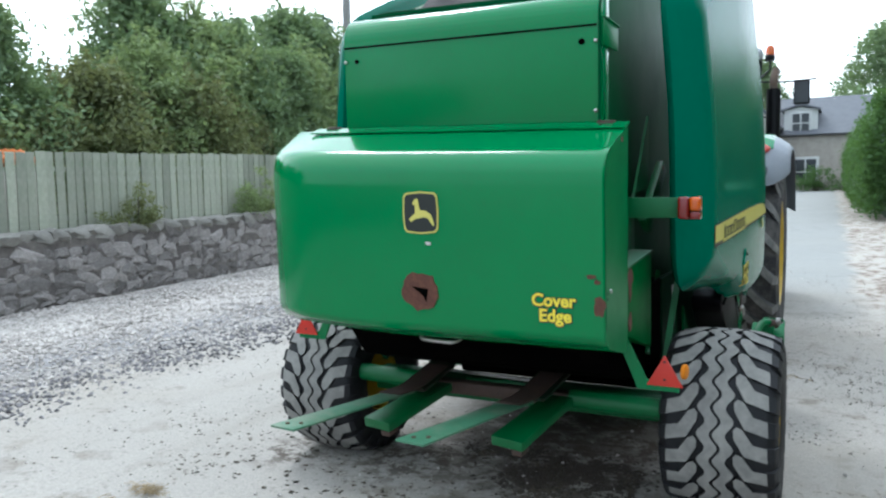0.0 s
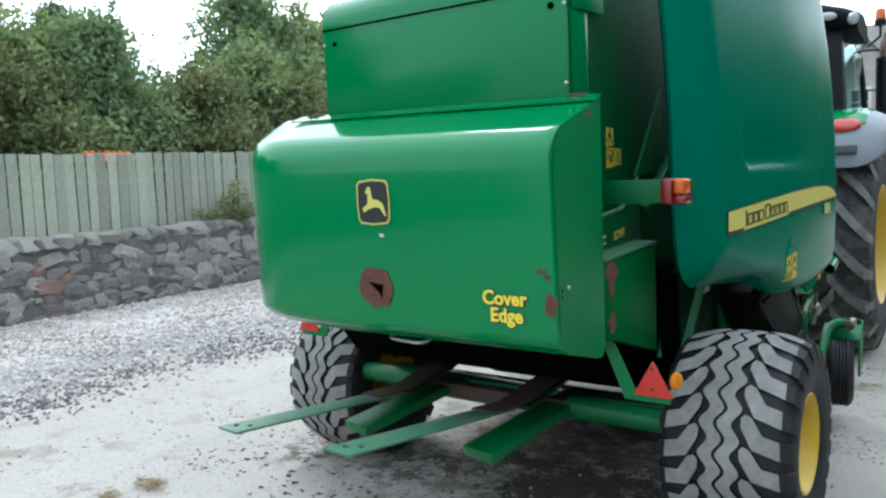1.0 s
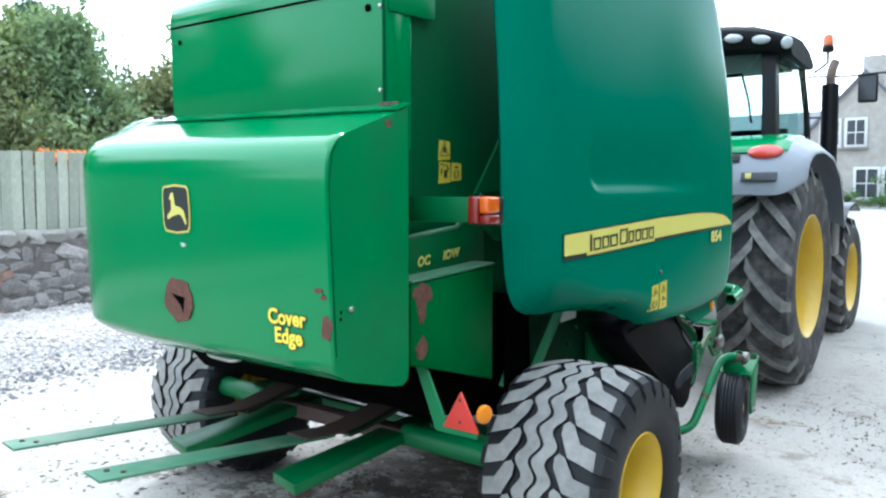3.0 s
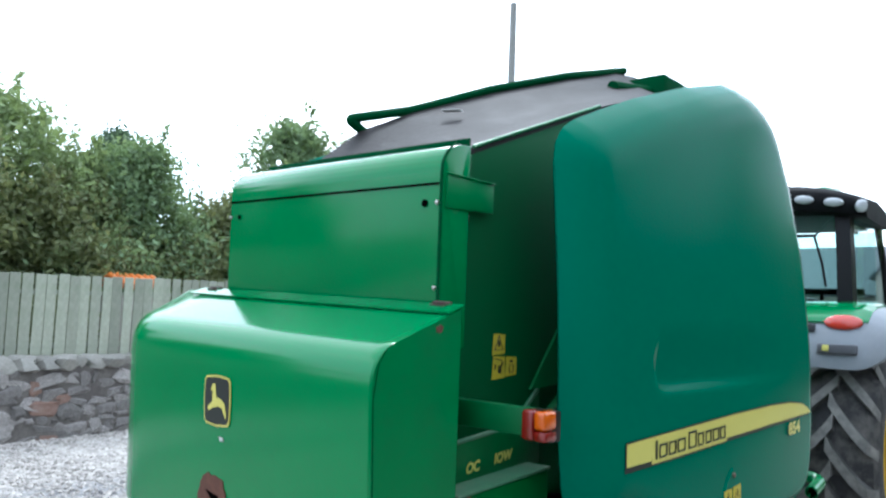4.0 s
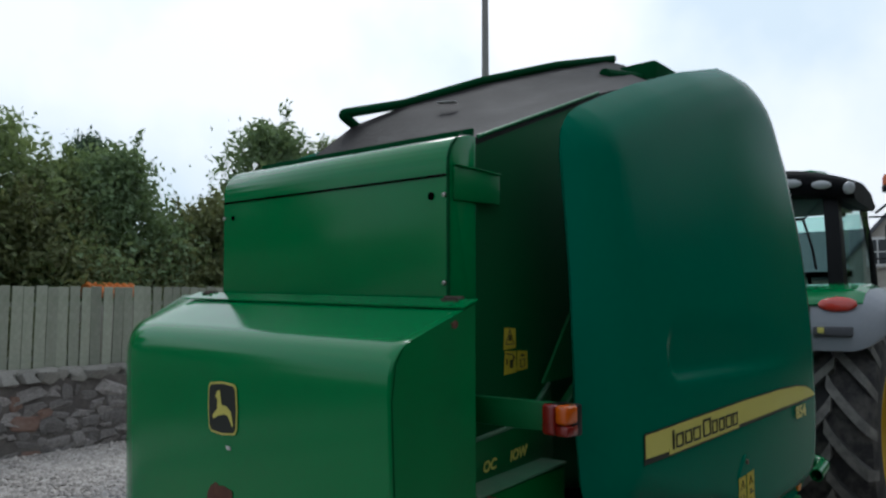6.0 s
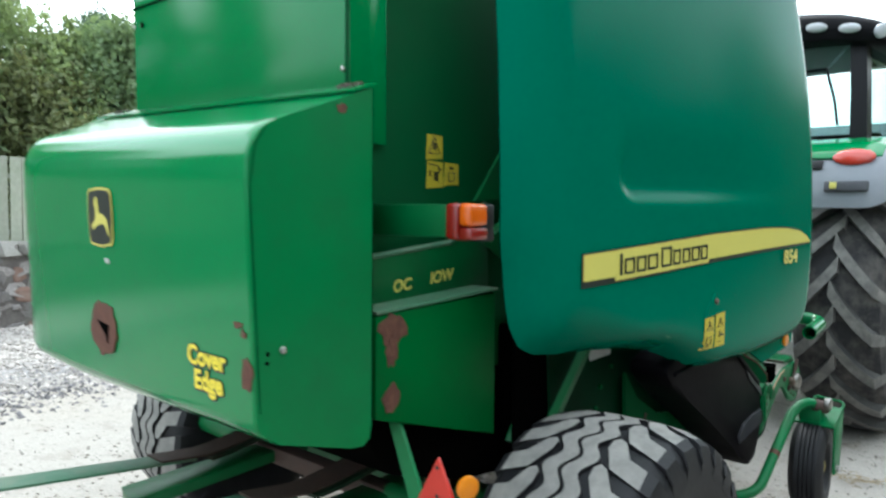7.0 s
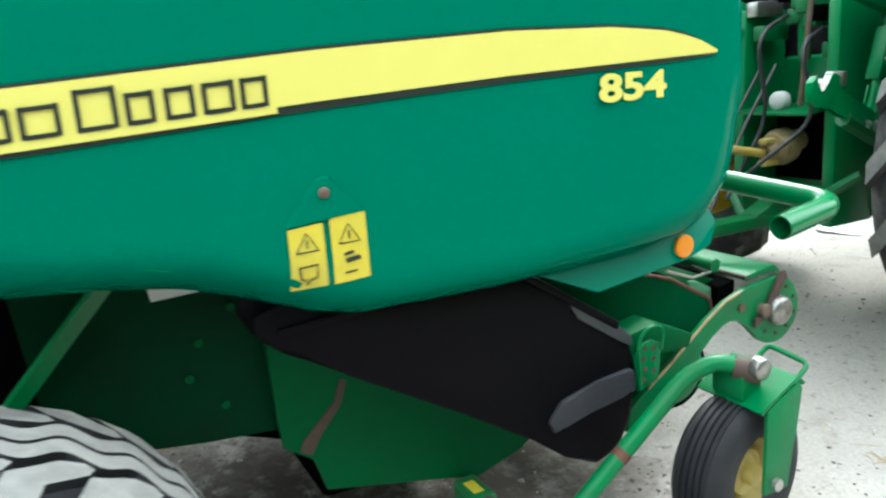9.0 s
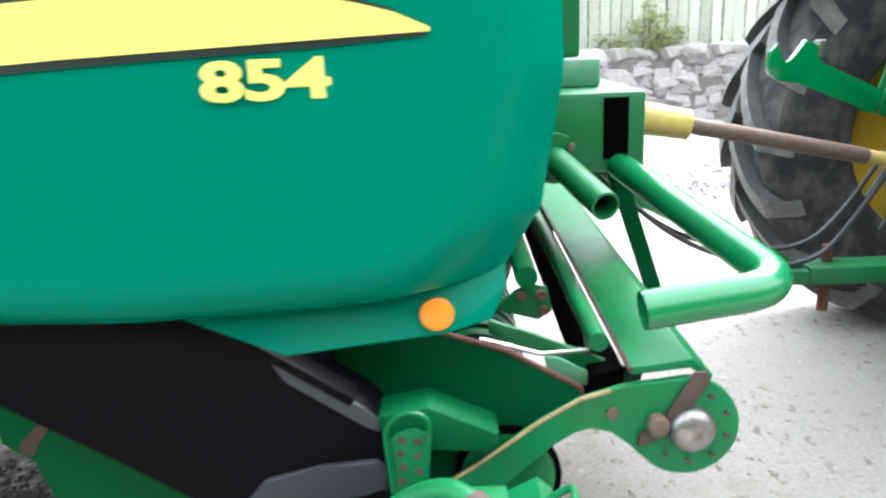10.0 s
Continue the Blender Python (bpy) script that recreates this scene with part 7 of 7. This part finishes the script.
# ---- house at the end of the lane ----
def window(parent, x, y, z, w, h, bars=2):
    fr = block(x - w / 2 - 0.09, x + w / 2 + 0.09, y - 0.05, y + 0.02, z - h / 2 - 0.09, z + h / 2 + 0.09, 0.01)
    win = part("window", fr, WINDOWFRAME, parent, "white sash window")
    for i in range(bars):
        for j in range(2):
            x0 = x - w / 2 + w * i / bars + 0.03
            part("pane", block(x0, x0 + w / bars - 0.06, y - 0.062, y - 0.052, z - h / 2 + h * j / 2 + 0.03, z - h / 2 + h * (j + 1) / 2 - 0.03), WINDOWDARK, win)
    part("sill", block(x - w / 2 - 0.15, x + w / 2 + 0.15, y - 0.16, y - 0.05, z - h / 2 - 0.17, z - h / 2 - 0.092), COPING, win)


def build_house():
    hy, z0 = 42.0, 1.2
    house = tagged(empty("stone_house", 0, hy, z0), "grey granite house with slate roof, dormers and white windows", "house")
    part("wall", block(-2.2, 9.0, 0, 6, -0.5, 2.75, 0.02), HOUSE, house, "granite wall")
    part("roof", plate([(-0.25, 2.68), (3.0, 4.75), (6.25, 2.68), (6.1, 2.60), (3.0, 4.58), (-0.1, 2.60)], "x", -2.3, 11.4), SLATE, house, "grey slate roof")
    part("wing_wall", block(-14.0, -7.3, 0.3, 6, -0.5, 2.4, 0.02), HOUSE, house, "pale granite wing wall")
    part("wing_roof", plate([(-0.1, 2.3), (3.1, 4.9), (6.3, 2.3), (6.2, 2.2), (3.1, 4.75), (0.05, 2.2)], "x", -14.1, 6.8), SLATE, house, "slate roof of the wing")
    for x in (-9.0, -11.0, -13.0):
        window(house, x, 0.29, 1.0, 0.9, 1.1)
    part("gable_wall", plate([(-7.3, -0.5), (-2.2, -0.5), (-2.2, 3.2), (-4.75, 6.0), (-7.3, 3.2)], "y", -1.6, 7.0), HOUSE, house, "granite gable")
    g = plate([(-7.6, 3.0), (-4.75, 6.15), (-1.9, 3.0), (-2.0, 2.9), (-4.75, 5.95), (-7.5, 2.9)], "y", -1.75, 7.2)
    part("gable_roof", g, SLATE, house, "slate gable roof")
    for x in (-6.1, -5.05, -3.5):
        window(house, x, -1.62, 3.35 if x != -3.5 else 1.1, 0.75, 1.15)
    window(house, -4.55, -1.62, 1.05, 0.9, 1.3)
    part("door", block(-6.55, -5.7, -1.66, -1.6, -0.4, 1.75, 0.02), WINDOWFRAME, house, "white house door")
    part("door_pane", block(-6.35, -5.9, -1.675, -1.662, 0.55, 1.35), WINDOWDARK, house)
    for x in (-0.9, 3.0, 6.5):
        window(house, x, -0.01, 0.85, 1.0, 1.3)
    for x in (-1.15, 3.2):
        d = part("dormer", plate([(x - 0.75, 2.55), (x + 0.75, 2.55), (x + 0.75, 3.9), (x, 4.05), (x - 0.75, 3.9)], "y", 0.15, 2.4), WINDOWFRAME, house, "white dormer")
        part("dormer_roof", plate([(x - 0.9, 3.86), (x, 4.12), (x + 0.9, 3.86), (x + 0.9, 3.94), (x, 4.22), (x - 0.9, 3.94)], "y", 0.0, 2.7), SLATE, house)
        window(house, x, 0.13, 3.25, 0.8, 1.0)
    part("chimney", block(4.2, 5.2, 2.6, 3.4, 4.2, 5.7, 0.03), HOUSE, house, "granite chimney")
    part("gable_chimney", block(-5.2, -4.3, 0.6, 1.4, 5.2, 7.1, 0.03), HOUSE, house, "granite chimney")
    part("garden_wall", block(-2.0, 9.0, -2.6, -2.3, -0.5, 0.45, 0.02), HOUSE, house, "low garden wall")


def build_garden():
    g = random.Random(31)
    for x, y, s, mt in ((-3.4, 38.6, 0.8, HEDGE), (-1.9, 39.0, 0.7, LEAF_BROWN), (-0.4, 38.7, 0.85, HEDGE), (-5.6, 39.2, 0.7, HEDGE)):
        bush = tagged(empty("garden_shrub", x, y, gz(x, y)), "rounded green shrub before the stone house", "shrub", "shrubs before the house")
        cs = [(g.gauss(0, s * 0.5), g.gauss(0, s * 0.4), abs(g.gauss(0, s * 0.5)) + 0.15) for _ in range(40)]
        bm = bmesh.new()
        for c in cs[:10]:
            tube([(0, 0, -0.1), (c[0] * 0.5, c[1] * 0.5, c[2] * 0.6), c], [0.02, 0.014, 0.004], 5, bm)
        part("stems", bm, BARK, bush)
        leaf_cloud("leaves", cs, 40, 0.12, 0.06, mt, bush, 3)


def build_distance():
    pole = tagged(empty("utility_pole", -14, 21.5, 0.3), "tall grey wooden utility pole", "pole")
    part("pole_shaft", tube([(0, 0, -0.3), (0, 0, 12.0)], [0.16, 0.11], 14), POLE, pole)
    part("insulator", lathe([(0, 0.03), (0.06, 0.04), (0.1, 0.02), (0.1, 0)], 10, m=pose(0, 0, 11.98, 0, -90)), WHITE, pole)
    shed = tagged(empty("garden_shed", -10.65, 7.41, -0.05), "low shed with orange clay tiles behind the fence", "shed")
    part("shed_wall", block(-0.40, 0.40, -0.30, 0.30, 0, 2.0, 0.01), HOUSE, shed)
    roof = bmesh.new()
    for k in range(7):
        y = -0.33 + k * 0.11
        tube([(0.40, y, 2.14), (0, y, 2.30), (-0.40, y, 2.14)], 0.05, 8, roof)
    part("shed_roof", roof, ORANGEPAINT, shed, "orange tiled roof")


# ---- loose things on the ground ----
def scatter(name, n, area, size, material, seed, label, flat=0.6, keep=None):
    g = random.Random(seed)
    verts, faces = [], []
    made = 0
    while made < n:
        x, y = g.uniform(*area[:2]), g.uniform(*area[2:])
        if keep and not keep(x, y, g):
            continue
        made += 1
        s = size * min(2.0, math.exp(g.gauss(0, 0.45)))
        a = g.uniform(0, math.tau)
        z = gz(x, y) + s * flat * 0.25
        base = len(verts)
        st = g.uniform(0.5, 1.0)
        for dx, dy, dz in ((1, 0.1, 0), (-0.1, st, 0.1), (-1, -0.1, -0.1), (0.1, -st, 0.1), (0.1, 0.1, flat), (0, 0, -flat)):
            dx, dy = dx * g.uniform(0.7, 1.2), dy * g.uniform(0.7, 1.2)
            verts.append((x + s * (dx * math.cos(a) - dy * math.sin(a)), y + s * (dx * math.sin(a) + dy * math.cos(a)), z + s * dz))
        for i in range(4):
            j = (i + 1) % 4
            faces += [(base + i, base + j, base + 4), (base + j, base + i, base + 5)]
    me = bpy.data.meshes.new(name)
    me.from_pydata(verts, [], faces)
    me.materials.append(material)
    return tagged(new(name, me), label, "gravel" if "gravel" in name else "debris", kind="stuff")


def patchy(scale, cut, off=0.0):
    def keep(x, y, g):
        return noise.noise((x * scale, y * scale, off)) > cut + g.uniform(-0.15, 0.15)
    return keep


def build_loose():
    scatter("gravel", 16000, (-9.25, -5.4, 3.0, 16.0), 0.022, GRAVEL, 1, "loose pale gravel along the wall", keep=lambda x, y, g: g.random() < smoothstep(-5.4, -6.6, x) + 0.08)
    scatter("gravel", 7000, (-6.6, -5.0, 1.5, 15.0), 0.017, DARKGRAVEL, 7, "dark loose gravel along the edge of the yard", keep=lambda x, y, g: g.random() < math.exp(-((x + 5.75) / 0.42) ** 2))
    scatter("gravel", 2500, (-5.6, 2.5, 1.0, 14.0), 0.009, GRAVEL, 2, "small loose stones on the yard")
    scatter("debris", 2600, (-4.8, 0.6, 2.6, 6.2), 0.009, DEBRIS, 3, "dark crumbs of mud and chaff on the yard", 0.35, patchy(0.9, 0.05))
    scatter("debris", 1300, (-2.5, 1.2, 5.8, 9.5), 0.006, DEBRIS, 4, "bits of straw and chaff on the yard", 0.3, patchy(1.3, -0.05, 3))
    scatter("debris", 900, (-1.9, -0.9, 4.0, 5.0), 0.012, DEBRIS, 5, "dark clods of mud behind the baler", 0.4, patchy(2.0, 0.1, 8))
    scatter("debris", 420, (-3.6, -0.9, 3.2, 5.2), 0.0125, DEBRIS, 9, "flat trodden flakes of dark mud on the yard", 0.22, patchy(1.1, 0.08, 21))
    def heap(spots):
        def keep(x, y, g):
            return g.random() < max(math.exp(-((x - cx) / sx) ** 2 - ((y - cy) / sy) ** 2) * (0.35 + 0.9 * noise.noise((x * 9, y * 9, 4))) for cx, cy, sx, sy in spots)
        return keep
    scatter("debris", 3400, (-2.1, -0.8, 4.0, 5.1), 0.010, MUDCLOD, 10, "black-brown trampled lumps of wet mud behind the baler", 0.38, heap(((-1.42, 4.42, 0.15, 0.13), (-1.22, 4.62, 0.22, 0.16), (-1.75, 4.75, 0.20, 0.10), (-1.05, 4.45, 0.10, 0.10))))
    scatter("debris", 800, (-1.0, 0.8, 5.6, 8.2), 0.0065, DEBRIS, 11, "brown chaff and crumbs of earth beside the pickup", 0.35, heap(((0.25, 7.3, 0.40, 0.45), (0.25, 6.5, 0.25, 0.35), (-0.6, 6.6, 0.25, 0.25), (-0.15, 6.0, 0.3, 0.2))))
    g = random.Random(6)
    bm = bmesh.new()
    pts = [(0.16 * (1 + g.uniform(-0.4, 0.4)) * math.cos(a), 0.06 * (1 + g.uniform(-0.4, 0.4)) * math.sin(a)) for a in [k * math.tau / 14 for k in range(14)]]
    plate(pts, "z", 0, 0.006, bm=bm)
    scrap = tagged(part("paper_scrap", bm, WHITE), "white scrap of paper lying on the yard", "litter")
    scrap.matrix_basis = pose(-2.56, 9.66, gz(-2.56, 9.66) + 0.014, 3, 4, 10)


def build_straw():
    """Small tufts of dry straw dropped on the yard."""
    g = random.Random(17)
    for x, y, s, n in ((-3.30, 3.12, 0.060, 110), (-3.29, 3.36, 0.055, 100), (-0.35, 7.1, 0.12, 60), (-2.2, 5.0, 0.08, 40)):
        bm = bmesh.new()
        for _ in range(n):
            a = g.uniform(0, math.tau)
            px, py, h = g.gauss(0, s), g.gauss(0, s * 0.45), g.uniform(0.004, 0.025)
            ln = g.uniform(0.03, 0.09)
            d = Vector((math.cos(a), math.sin(a), g.uniform(-0.15, 0.25))) * ln * 0.5
            c = Vector((px, py, h))
            tube([c - d, c + Vector((0, 0, 0.004)), c + d], 0.0016, 4, bm)
        tuft = tagged(part("straw_tuft", bm, STRAW), "loose tuft of dry yellow straw on the yard", "straw", "straw tufts on the yard", "stuff")
        tuft.matrix_basis = pose(x, y, gz(x, y) + 0.006, 0, 0, g.uniform(0, 180))


build_house()
build_straw()
build_garden()
build_distance()
build_plants()
build_loose()
build_fence()
build_wall()
